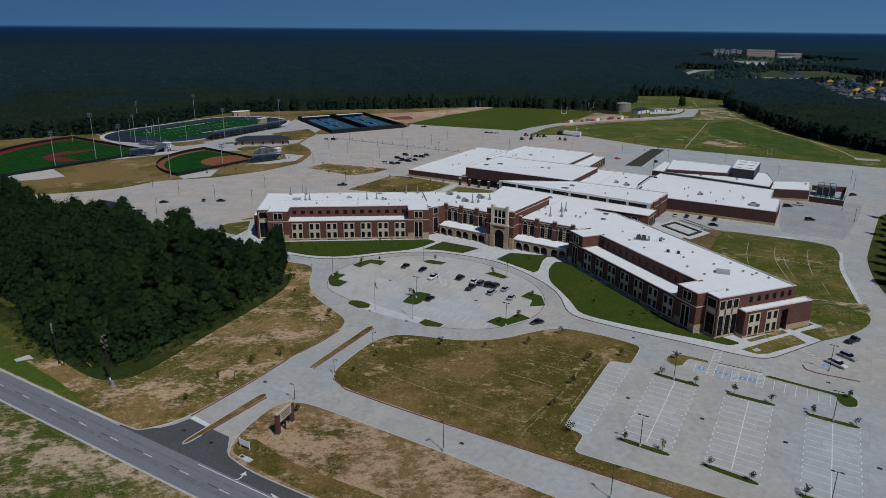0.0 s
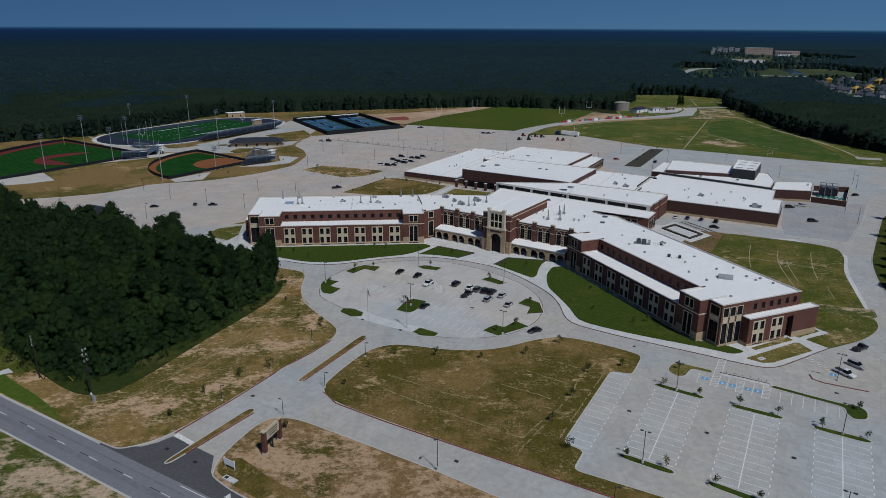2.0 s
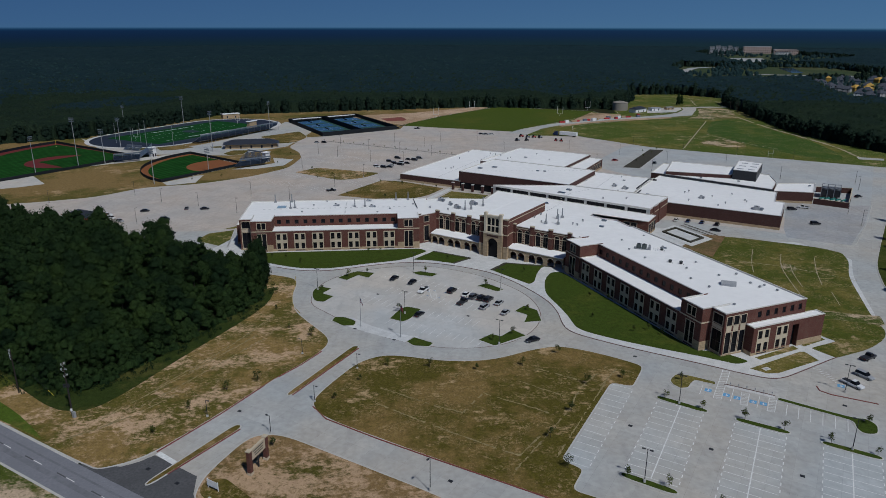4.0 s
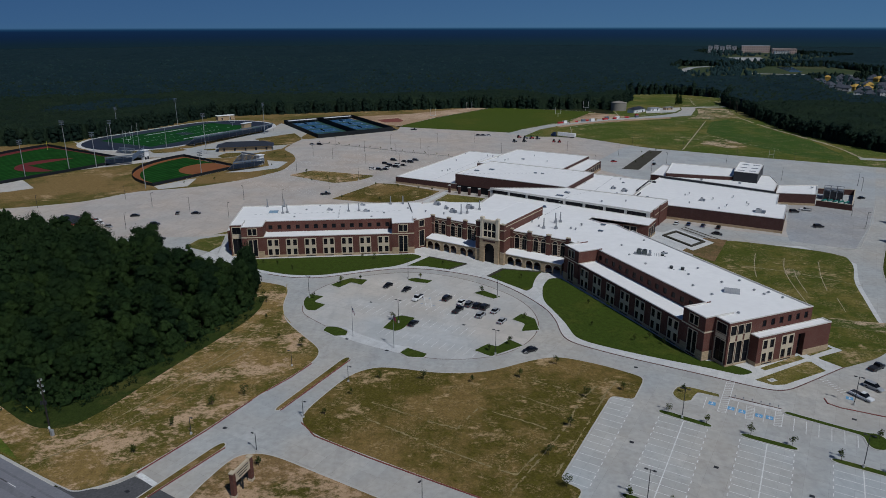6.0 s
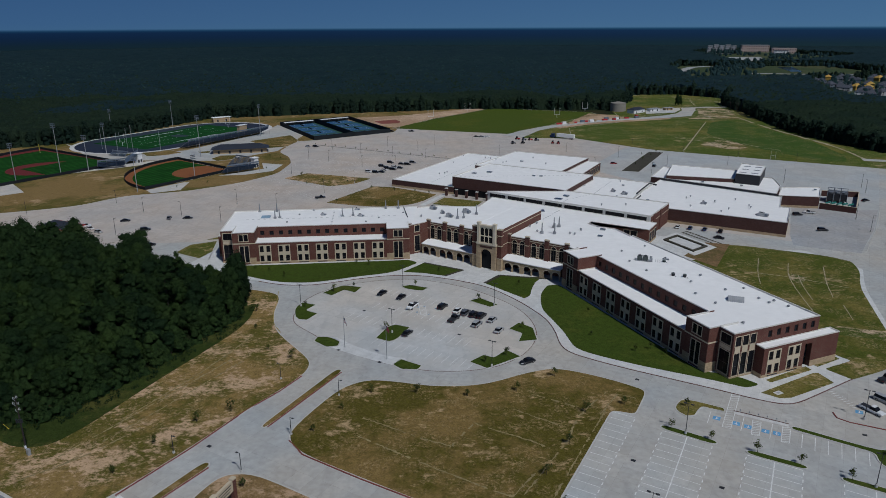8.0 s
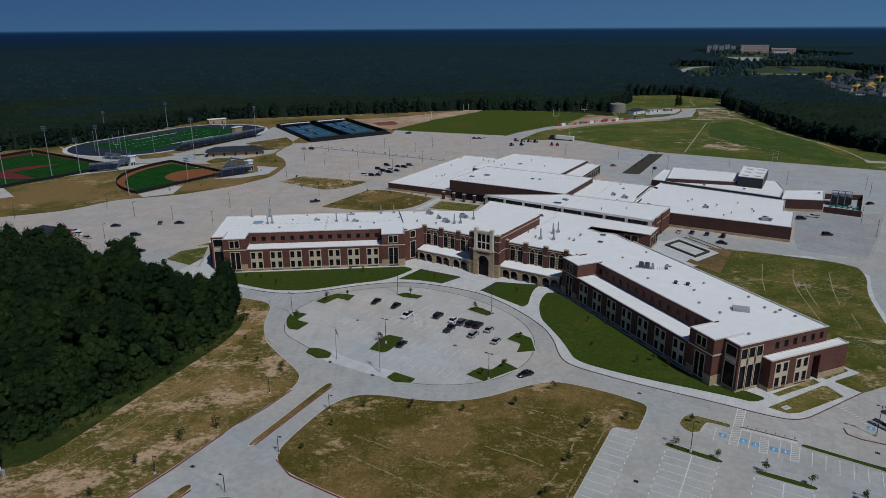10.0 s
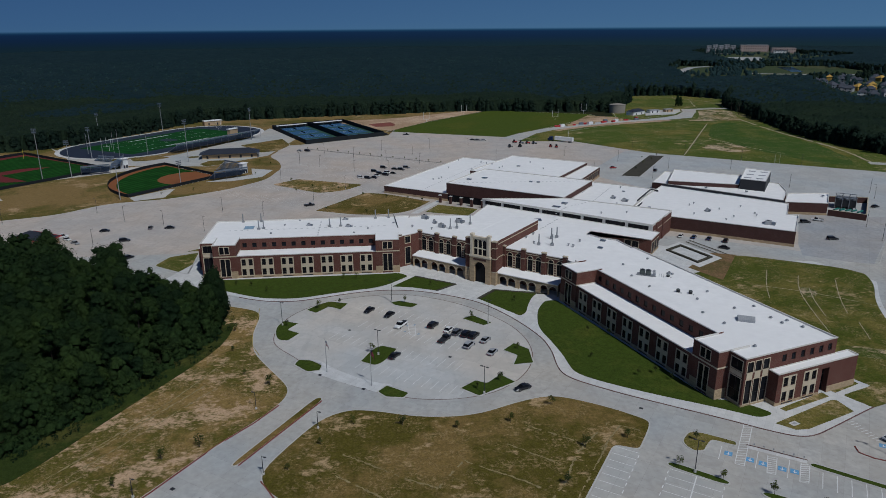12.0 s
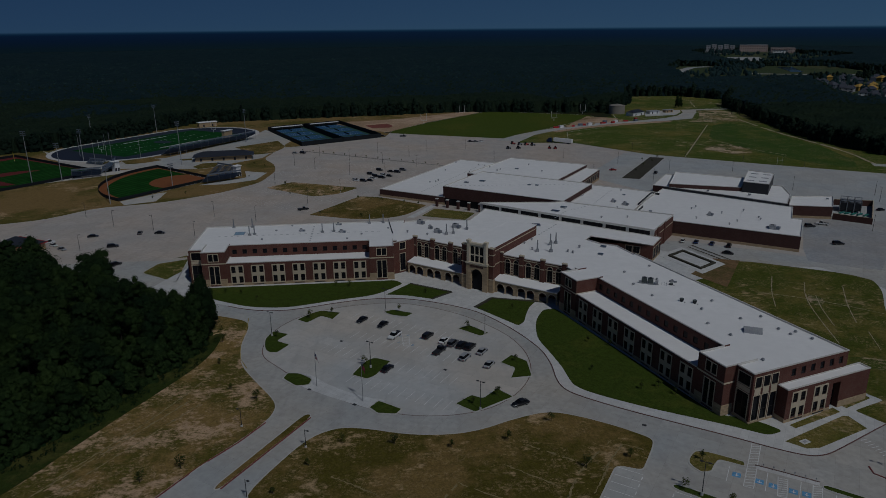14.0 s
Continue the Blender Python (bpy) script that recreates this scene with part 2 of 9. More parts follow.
M = {
    "concrete": concrete("pavement_concrete", (0.436, 0.425, 0.398)),
    "concrete_rear": concrete("rear_lot_concrete", (0.476, 0.423, 0.374), 6.0, -30.0, 0.84, 0.04),
    "concrete_cool": concrete("cool_grey_concrete", (0.418, 0.424, 0.415), 6.0, -30.0, 0.86, 0.03),
    "walk": concrete("walkway_concrete", (0.585, 0.580, 0.562), 1.8, -31.0, 0.86, 0.02),
    "kerb": plain("kerb_concrete", (0.46, 0.445, 0.41), 0.85),
    "red_kerb": plain("red_kerb_paint", (0.19, 0.052, 0.044), 0.7, vary=0.25),
    "yellow_kerb": plain("faded_yellow_kerb_paint", (0.34, 0.26, 0.07), 0.8, vary=0.3),
    "asphalt": plain("asphalt", (0.186, 0.188, 0.206), 0.9, vary=0.14, size=0.6),
    "asphalt_new": plain("fresh_asphalt", (0.085, 0.085, 0.088), 0.9, vary=0.25, size=0.6),
    "paint": plain("white_road_paint", (0.66, 0.66, 0.64), 0.7, vary=0.2),
    "blue": plain("blue_road_paint", (0.14, 0.34, 0.56), 0.7, vary=0.3),
    "blue_faded": plain("faded_blue_road_paint", (0.255, 0.335, 0.42), 0.8, vary=0.3),
    "dry": turf("dry_turf", (0.074, 0.068, 0.012), (0.166, 0.121, 0.044), (0.40, 0.305, 0.185), 0.50, 0.62, 7.0),
    "sandy": turf("sandy_lawn", (0.070, 0.068, 0.014), (0.182, 0.128, 0.060), (0.42, 0.312, 0.212), 0.76, 1.12, 6.0),
    "verge": turf("sandy_verge_turf", (0.082, 0.080, 0.015), (0.200, 0.145, 0.054), (0.47, 0.352, 0.242), 0.54, 0.90, 5.5, -31),
    "sports_dry": turf("dry_sports_ground_turf", (0.082, 0.080, 0.018), (0.185, 0.134, 0.056), (0.38, 0.285, 0.175), 0.72, 0.55, 16.0),
    "lawn": turf("watered_lawn", (0.038, 0.063, 0.009), (0.058, 0.075, 0.013), (0.14, 0.11, 0.05), 0.25, -0.3, 6.0),
    "roadside": turf("green_roadside_grass", (0.060, 0.102, 0.013), (0.105, 0.112, 0.026), (0.3, 0.25, 0.15), 0.22, 0.05, 5.0),
    "meadow": turf("green_meadow", (0.056, 0.088, 0.012), (0.122, 0.120, 0.028), (0.36, 0.30, 0.19), 0.40, 0.56, 14.0),
    "field": turf("green_practice_grass", (0.052, 0.080, 0.010), (0.070, 0.088, 0.013), (0.2, 0.17, 0.08), 0.3, -0.3, 16.0),
    "glade": turf("distant_glade_grass", (0.036, 0.058, 0.026), (0.062, 0.074, 0.038), (0.16, 0.14, 0.10), 0.4, 0.3, 40.0),
    "rough": turf("rough_roadside_turf", (0.054, 0.078, 0.012), (0.160, 0.130, 0.044), (0.47, 0.385, 0.295), 0.44, 1.02, 10.0),
    "unit_grey": plain("painted_unit_steel", (0.36, 0.37, 0.38), 0.5, 0.3),
    "pale_stone": plain("pale_cast_stone", (0.62, 0.54, 0.41), 0.8),
    "asphalt_band": plain("oil_darkened_asphalt", (0.158, 0.159, 0.173), 0.85, vary=0.2, size=1.5),
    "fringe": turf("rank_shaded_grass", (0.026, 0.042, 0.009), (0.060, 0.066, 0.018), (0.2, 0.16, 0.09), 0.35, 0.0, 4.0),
    "patchy": turf("patchy_field_grass", (0.057, 0.076, 0.010), (0.136, 0.123, 0.034), (0.36, 0.29, 0.18), 0.46, 0.62, 8.0),
    "lush": turf("lush_meadow_grass", (0.036, 0.078, 0.012), (0.070, 0.098, 0.018), (0.3, 0.25, 0.15), 0.35, 0.25, 12.0),
    "concrete_light": concrete("clean_concrete", (0.500, 0.482, 0.452), dirt=0.88),
    "concrete_stall": concrete("parking_row_concrete", (0.448, 0.445, 0.424), dirt=0.86),
    "pale_sand": plain("pale_dry_sand", (0.34, 0.29, 0.20), 0.95, vary=0.35, size=1.6),
    "tank_steel": plain("weathered_tank_steel", (0.27, 0.245, 0.205), 0.6, 0.1),
    "verge_green": turf("shaded_verge_grass", (0.040, 0.056, 0.010), (0.080, 0.080, 0.022), (0.2, 0.16, 0.09), 0.3, 0.0, 7.0),
    "concrete_grey": concrete("weathered_lot_concrete", (0.365, 0.362, 0.360)),
    "worn_sand": plain("worn_sandy_soil", (0.25, 0.200, 0.098), 0.95, vary=0.4, size=1.2),
    # floor colour kept near black, so it carries the shade between trees
    "floor": turf("shade_dark_forest_floor", (0.016, 0.024, 0.010), (0.026, 0.026, 0.012), (0.05, 0.04, 0.025), 0.4, 0.0),
    "mulch": plain("dark_mulch", (0.055, 0.050, 0.036), 0.95, vary=0.35),
    "soil": turf("brown_worn_soil", (0.10, 0.085, 0.035), (0.17, 0.115, 0.065), (0.26, 0.185, 0.12), 0.8, 0.4, 5.0),
    "sand": plain("pale_worn_sand", (0.155, 0.127, 0.048), 0.95, vary=0.3),
    "roof": plain("white_roof_membrane", (0.81, 0.80, 0.78), 0.6, vary=0.05, size=3.0),
    "seam": plain("grey_roof_walk_pad", (0.45, 0.45, 0.45), 0.7),
    "brick": brickwork("red_brick", (0.124, 0.046, 0.033), (0.13, 0.092, 0.075)),
    "brown": brickwork("brown_brick", (0.080, 0.036, 0.030), (0.075, 0.05, 0.045)),
    "stone": brickwork("cream_limestone", (0.42, 0.315, 0.195), (0.30, 0.23, 0.15), 0.8, 0.4),
    "cast": plain("cast_stone", (0.49, 0.415, 0.30), 0.8, vary=0.1),
    "panel": plain("pale_wall_panel", (0.58, 0.565, 0.53), 0.7, vary=0.06),
    "coping": plain("pale_metal_coping", (0.58, 0.555, 0.51), 0.5, vary=0.06),
    "glass": glass_dark("tinted_window_glass", (0.010, 0.011, 0.014)),
    "frame": plain("bronze_window_frame", (0.03, 0.026, 0.024), 0.5),
    "dark": plain("dark_metal", (0.025, 0.026, 0.03), 0.5),
    "steel": plain("galvanised_steel", (0.30, 0.31, 0.32), 0.45, 0.6),
    "bark": plain("bark", (0.035, 0.028, 0.022), 0.9, vary=0.3, size=0.3),
    "leaf": foliage("broad_leaves", (0.0165, 0.0370, 0.0150), (0.0350, 0.0620, 0.0215), 7.0, 0.7),
    # distance haze is put into this leaf colour as a blue tint
    "leaf_hazed": foliage("haze_tinted_woodland_leaves", (0.0150, 0.0390, 0.0580), (0.0300, 0.0590, 0.0780), 28.0, 2.2),
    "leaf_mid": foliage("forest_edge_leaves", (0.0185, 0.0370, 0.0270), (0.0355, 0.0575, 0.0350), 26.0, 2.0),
    "leaf_young": foliage("young_tree_leaves", (0.044, 0.062, 0.018), (0.088, 0.106, 0.034), 0.4, 0.3),
}


def mown(name, dark, light, turn, width):
    """Sports turf mown in alternate light and dark stripes."""
    n = Nodes(name, 1.0)
    n.bsdf.inputs["Specular IOR Level"].default_value = 0.03
    w = n.tree.nodes.new("ShaderNodeTexWave")
    w.inputs["Scale"].default_value, w.inputs["Distortion"].default_value = 0.314 / width, 0.3
    m = n.node("ShaderNodeMapping")
    m.inputs["Rotation"].default_value = (0, 0, radians(turn))
    n.link(n.where, m.inputs["Vector"])
    n.link(m.outputs[0], w.inputs["Vector"])
    c = n.mix(n.ramp(w.outputs["Fac"], 0.45, 0.55), dark, light)
    c = n.mix(n.ramp(n.noise(9.0, 5), 0.4, 0.75), c, tuple(v * 0.75 for v in dark))
    return n.done(c, n.noise(0.3), 0.4)


M["turf_green"] = mown("striped_sports_turf", (0.010, 0.046, 0.008), (0.018, 0.070, 0.013), 28, 4.6)
M["turf_field"] = mown("football_turf", (0.010, 0.054, 0.013), (0.015, 0.074, 0.018), 62, 9.1)
M["turf_red"] = plain("red_infield_turf", (0.120, 0.017, 0.017), 0.9)
M["clay"] = plain("orange_infield_clay", (0.205, 0.075, 0.026), 0.95)
M["navy"] = plain("navy_running_track", (0.018, 0.025, 0.044), 0.85)
M["netting"] = plain("dark_windscreen", (0.010, 0.013, 0.016), 0.8)
M["court"] = plain("blue_court", (0.030, 0.095, 0.20), 0.8)
M["court_green"] = plain("green_court_surround", (0.030, 0.075, 0.050), 0.8)
M["bleacher"] = plain("grey_bleacher", (0.16, 0.19, 0.23), 0.5, 0.3)
M["bleacher_blue"] = plain("blue_grey_bleacher", (0.075, 0.105, 0.150), 0.5, 0.2)
M["tan"] = plain("tan_block", (0.40, 0.29, 0.17), 0.8)
M["red_soil"] = turf("reddish_bare_soil", (0.14, 0.11, 0.05), (0.33, 0.245, 0.175), (0.47, 0.37, 0.285), 1.0, 1.0, 18.0)
M["red_clay"] = plain("red_clay", (0.20, 0.062, 0.046), 0.95, vary=0.35, size=2.0)
M["white"] = plain("white_paint", (0.72, 0.72, 0.70), 0.5)
M["yellow"] = plain("yellow_paint", (0.55, 0.45, 0.04), 0.5)
M["flag_white"] = plain("faded_white_cloth", (0.55, 0.54, 0.53), 0.9)
M["flag_red"] = plain("faded_red_cloth", (0.16, 0.03, 0.04), 0.9)
M["red"] = plain("red_paint", (0.38, 0.03, 0.03), 0.4)
M["dkblue"] = plain("dark_blue_paint", (0.015, 0.03, 0.08), 0.4)
M["dkroof"] = plain("dark_blue_metal_roof", (0.030, 0.034, 0.045), 0.5)
M["teal"] = plain("green_machine_paint", (0.03, 0.16, 0.13), 0.5)


# ---- building tools ----
def part(name, bm, material, parent=None, label="", smooth=False):
    """Links a bmesh as one mesh object, under a thing or under a part."""
    base = parent.location.copy() if parent else Vector()
    bmesh.ops.recalc_face_normals(bm, faces=bm.faces[:])
    if parent:
        bmesh.ops.translate(bm, verts=bm.verts[:], vec=-base)
    me = bpy.data.meshes.new(name)
    bm.to_mesh(me)
    bm.free()
    if smooth:
        me.polygons.foreach_set("use_smooth", [True] * len(me.polygons))
    me.materials.append(M[material] if isinstance(material, str) else material)
    ob = new(name, me)
    if parent:
        ob.parent = parent
    if label:
        ob["label"] = label
    return ob


def thing(name, at, label, category, group="", kind=""):
    ob = new(name)
    ob.empty_display_size = 0.5
    ob.location = at
    ob.matrix_basis = Matrix.Translation(at)
    return tagged(ob, label, category, group, kind)


def prism(bm, pts, z0, z1):
    """A solid over the plan outline pts from z0 to z1."""
    low = [bm.verts.new((x, y, z0)) for x, y in pts]
    top = [bm.verts.new((x, y, z1)) for x, y in pts]
    bm.faces.new(top)
    bm.faces.new(low[::-1])
    for i in range(len(pts)):
        j = (i + 1) % len(pts)
        bm.faces.new((low[i], low[j], top[j], top[i]))
    return bm


def box(bm, m, sx, sy, sz):
    """A box that stands on the origin of m."""
    v = [bm.verts.new(m @ Vector((x * sx / 2, y * sy / 2, z * sz))) for z in (0, 1) for y in (-1, 1) for x in (-1, 1)]
    for f in ((0, 1, 3, 2), (4, 6, 7, 5), (0, 4, 5, 1), (2, 3, 7, 6), (0, 2, 6, 4), (1, 5, 7, 3)):
        bm.faces.new([v[i] for i in f])
    return bm


def tube(bm, a, b, r0, r1, n=8, cap=True):
    a, b = Vector(a), Vector(b)
    q = (b - a).to_track_quat("Z", "Y")
    ring = lambda c, r: [bm.verts.new(c + q @ Vector((r * math.cos(2 * math.pi * i / n), r * math.sin(2 * math.pi * i / n), 0))) for i in range(n)]
    lo, hi = ring(a, r0), ring(b, r1)
    for i in range(n):
        bm.faces.new((lo[i], lo[(i + 1) % n], hi[(i + 1) % n], hi[i]))
    if cap:
        bm.faces.new(hi)
        bm.faces.new(lo[::-1])
    return bm


def rounded(pts, times=2, sharp=1.6):
    """Rounds the corners of a closed plan outline: gentle bends widely, sharp corners by a small radius."""
    out = []
    for i in range(len(pts)):
        a, b, c = Vector(pts[i - 1]), Vector(pts[i]), Vector(pts[(i + 1) % len(pts)])
        u, v = a - b, c - b
        turn = math.pi - u.angle(v, math.pi)
        r = 9.0 if turn < 0.75 else sharp * times
        p, q = b + u.normalized() * min(r, 0.46 * u.length), b + v.normalized() * min(r, 0.46 * v.length)
        for t in (0.0, 0.25, 0.5, 0.75, 1.0):
            w = p * (1 - t) ** 2 + b * 2 * t * (1 - t) + q * t * t
            out.append((w.x, w.y))
    return out


def area(pts):
    return sum(x * pts[(i + 1) % len(pts)][1] - pts[(i + 1) % len(pts)][0] * y for i, (x, y) in enumerate(pts)) / 2


def inset(pts, d):
    """The plan outline drawn in by d."""
    if area(pts) < 0:
        pts = pts[::-1]
    out = []
    for i in range(len(pts)):
        a, b, c = Vector(pts[i - 1]), Vector(pts[i]), Vector(pts[(i + 1) % len(pts)])
        n1, n2 = (b - a).normalized(), (c - b).normalized()
        n = Vector((-n1.y - n2.y, n1.x + n2.x))
        n = n.normalized() / max(0.5, math.cos(n1.angle(n2, 0) / 2)) if n.length > 1e-6 else n
        out.append((b.x + n.x * d, b.y + n.y * d))
    return out


def inside(x, y, pts):
    hit = False
    for i, (a, b) in enumerate(pts):
        c, d = pts[i - 1]
        if (b > y) != (d > y) and x < (c - a) * (y - b) / (d - b) + a:
            hit = not hit
    return hit


def kerb_line(pts, label="red painted kerb along the drive", material="red_kerb", w=0.28, z0=0.0, z1=0.165):
    """A painted kerb run along an open plan line."""
    bm = bmesh.new()
    for a, b in zip(pts, pts[1:]):
        a, b = Vector(a), Vector(b)
        u = (b - a).normalized()
        q = Vector((-u.y, u.x)) * w / 2
        prism(bm, [tuple(a - q - u * 0.05), tuple(b - q + u * 0.05), tuple(b + q + u * 0.05), tuple(a + q - u * 0.05)], z0, z1)
    tagged(part("kerb", bm, material), label, "kerb", kind="structure")


def bed(name, pts, turfs, label, round_by=2, kerb="kerb", height=0.15, z=0.0, width=0.3, category="lawn"):
    """A raised planted bed within a kerb."""
    pts = rounded(pts, round_by) if round_by else pts
    if area(pts) < 0:
        pts = pts[::-1]
    cx, cy = sum(p[0] for p in pts) / len(pts), sum(p[1] for p in pts) / len(pts)
    ob = thing(name, (cx, cy, z), label, category, kind="structure")
    inner = inset(pts, width)
    bm = bmesh.new()
    rings = [[bm.verts.new((x, y, h)) for x, y in ring] for ring, h in ((pts, z - 0.05), (pts, z + height), (inner, z + height), (inner, z + height - 0.06))]
    for r in range(3):
        for i in range(len(pts)):
            j = (i + 1) % len(pts)
            bm.faces.new((rings[r][i], rings[r][j], rings[r + 1][j], rings[r + 1][i]))
    part("kerb", bm, kerb, ob)
    bm = bmesh.new()
    bm.faces.new([bm.verts.new((x, y, z + height - 0.03)) for x, y in inner]).normal_update()
    bmesh.ops.triangulate(bm, faces=bm.faces[:])
    part("turf", bm, turfs, ob)
    return ob


def sheet(name, pts, material, z, label, category="", thick=0.0):
    bm = bmesh.new()
    if thick:
        prism(bm, pts, z - thick, z)
    else:
        bm.faces.new([bm.verts.new((x, y, z)) for x, y in pts])
    for f in bm.faces:
        f.normal_update()
    bmesh.ops.triangulate(bm, faces=bm.faces[:])
    ob = part(name, bm, material)
    if not thick and ob.data.polygons[0].normal.z < 0:
        ob.data.flip_normals()
    return tagged(ob, label, category, kind="structure")

# ---- ground, roads and lawns ----
bm = bmesh.new()
bmesh.ops.create_grid(bm, x_segments=40, y_segments=40, size=9000)
bmesh.ops.translate(bm, verts=bm.verts[:], vec=(0, 0, -0.12))
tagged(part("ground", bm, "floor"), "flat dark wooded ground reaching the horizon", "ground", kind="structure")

sheet("pavement", [(-75, 142), (-49, 132), (200, -10), (420, 90), (420, 460), (305, 486), (236, 532), (172, 575), (126, 625), (76, 636),
                   (46, 664), (-30, 720), (-120, 622), (-126, 556), (-110, 527), (-108, 470), (-128, 450), (-152, 430), (-198, 396),
                   (-250, 376), (-420, 355), (-420, 250), (-140, 300)], "concrete", 0.0,
      "pale concrete pavement of drives and parking lots with joints", "pavement")

sheet("rear_lot", [(-108, 470), (-128, 450), (-152, 430), (-198, 396), (-250, 376), (-415, 355), (-415, 348), (-150, 318), (-95, 322), (-84, 336), (40, 346), (120, 340), (170, 312), (182, 300), (214, 340), (300, 480),
                   (236, 531), (172, 574), (126, 624), (76, 635), (46, 663), (-30, 718), (-119, 621), (-125, 556), (-109, 527)], "concrete_rear", 0.008,
      "warm grey concrete of the wide rear parking lot", "parking lot")

sheet("side_lot", [(104, 480), (140, 420), (176, 372), (172, 312), (182, 300), (214, 340), (300, 480), (236, 530), (172, 573), (150, 560)], "concrete_cool", 0.0105, "cool grey concrete of the lot behind the halls", "parking lot")
ROAD = Vector((0.8594, -0.5113))
SIDE = Vector((0.5113, 0.8594))


def along(s, d):
    """A place along the public road: s metres on, d metres to its far side from the lane line."""
    p = Vector((-98.8, 151.3)) + ROAD * s + SIDE * d
    return (p.x, p.y)


sheet("road", [along(-400, -4.35), along(330, -4.35), along(330, 3.9), along(-400, 3.9)], "asphalt", 0.03, "grey asphalt two-lane road with white dashes", "road")
sheet("road_junction", [along(23, 3.3), along(25, 4.6), (-66.7, 141.6), (-63.5, 143.4), (-61.0, 145.8), (-49.1, 138.2), (-47.9, 132.4), (-45.9, 128.6), (-41.2, 124.5), along(84, 6.2), along(330, 6.2), along(330, 3.3)],
      "asphalt_new", 0.025, "fresh dark asphalt at the driveway mouth and turning lane", "road")

bed("verge_west", [along(-330, 4.2), along(-60, 4.2), along(20, 4.2), along(29, 4.6), (-66.7, 142.2), (-61.5, 146.3), (-51.4, 163.0), (-42.8, 179.6), (-36.3, 189.1), (-31.6, 198.2), (-30.9, 203.9),
                   (-32.8, 208.4), (-39.0, 216.9), (-46.1, 227.1), (-49.6, 239.4), (-50.2, 253.1), (-52.5, 258.4), (-60.0, 261.8), (-68, 264.5), (-90, 274),
                   (-119, 291), (-153, 310), (-175, 322), (-222, 336), (-420, 345)], "verge", "dry sandy grass verge with bare patches beside the drive", 1)
kerb_line([(-52.6, 260.4), (-51.2, 252.5), (-50.5, 243.7), (-48.7, 235.4), (-47.3, 230.8), (-44.2, 225.4)], "thin yellow painted kerb of the ring road", "yellow_kerb", 0.16)
kerb_line([(-61.0, 147.0), (-51.4, 163.1), (-42.8, 179.7), (-36.5, 189.0), (-32.3, 197.0)])
bed("verge_south", [along(-330, -4.6), along(330, -4.6), along(330, -120), along(-330, -120)], "rough", "patchy dry grass and sand across the road", 0)
sheet("grass_strip", rounded([along(-300, 4.6), along(-50, 4.6), along(-14, 4.8), along(8, 5.2), along(1, 7.0), along(-9, 8.8), along(-20, 9.6), along(-34, 11.5), along(-300, 12)], 1), "roadside", 0.14, "green mown grass along the road", "grass")
sheet("driveway", [along(-31.6, 9.4), along(-29.6, 9.0), along(-27.5, 12.6), along(-31.0, 13.2)], "walk", 0.16, "short pale concrete driveway stub", "driveway")
bed("sign_lawn", [(-47.5, 131.0), (-47.9, 136.8), (-46.0, 143.2), (-42.8, 151.2), (-40.2, 153.7), (-36.0, 154.0), (-31.5, 152.4), (-19.2, 144.9), (0.4, 133.1), (10.8, 125.9),
                  (40, 107), (100, 70), (60, 68), (-27.4, 117.4), (-41.0, 125.2)], "sandy", "brown sandy lawn round the school sign", 1)
sheet("green_edge", rounded([(-46.9, 132.6), (-47.0, 136.6), (-43.0, 137.6), (-39.0, 134.0), (-34.2, 129.6), (-25.7, 124.4), (-10, 116.5), (20, 98), (40, 84), (20, 92), (-27, 118.2), (-40.4, 126.4)], 1), "dry", 0.156, "olive grass along the road", "grass")
sheet("west_grass", [along(-300, 11.0), along(-40, 11.0), along(-26, 12.0), along(-24, 16.0), along(-34, 22.0), along(-70, 34.0), along(-300, 37.0)], "patchy", 0.132, "olive grass between the wood and the road", "grass")
bed("centre_lawn", [(-29.6, 165.9), (-30.0, 170.6), (-26.4, 179.3), (-21.0, 190.2), (-14.5, 194.8), (-7.4, 194.1), (3.0, 191.1), (13.3, 191.0), (20.4, 193.1), (27.9, 197.4),
                    (37.3, 201.0), (45.6, 197.7), (53.4, 193.0), (59.1, 188.4), (59.3, 186.1), (53.7, 175.9), (48.4, 177.9), (29.6, 143.9), (33.7, 140.4), (30.1, 133.6),
                    (59.6, 117.5), (130, 78), (120, 74), (47.1, 117.8), (27.2, 129.3), (1.2, 144.2), (-25.5, 160.5)], "dry", "wide brown lawn with faint pale wheel lines", 1)
kerb_line([(-29.4, 166.2), (-25.3, 160.6), (-12.0, 152.1), (1.2, 144.35), (14.2, 136.9), (27.2, 129.45), (47.1, 117.95), (83.5, 96.0)])
bed("drive_island", [(-59.6, 135.4), (-58.0, 134.9), (-44.6, 156.4), (-45.2, 158.2), (-46.9, 157.9)], "dry", "long narrow dry grass median in the drive", 2, category="traffic island")
bed("drive_island", [(-37.8, 172.0), (-36.0, 171.2), (-21.4, 199.3), (-22.0, 200.9), (-23.7, 200.5)], "dry", "long narrow dry grass median in the drive", 2, category="traffic island")
kerb_line([(-55.6, 138.9), (-44.9, 156.0)])
kerb_line([(-35.7, 172.0), (-21.7, 199.0)])
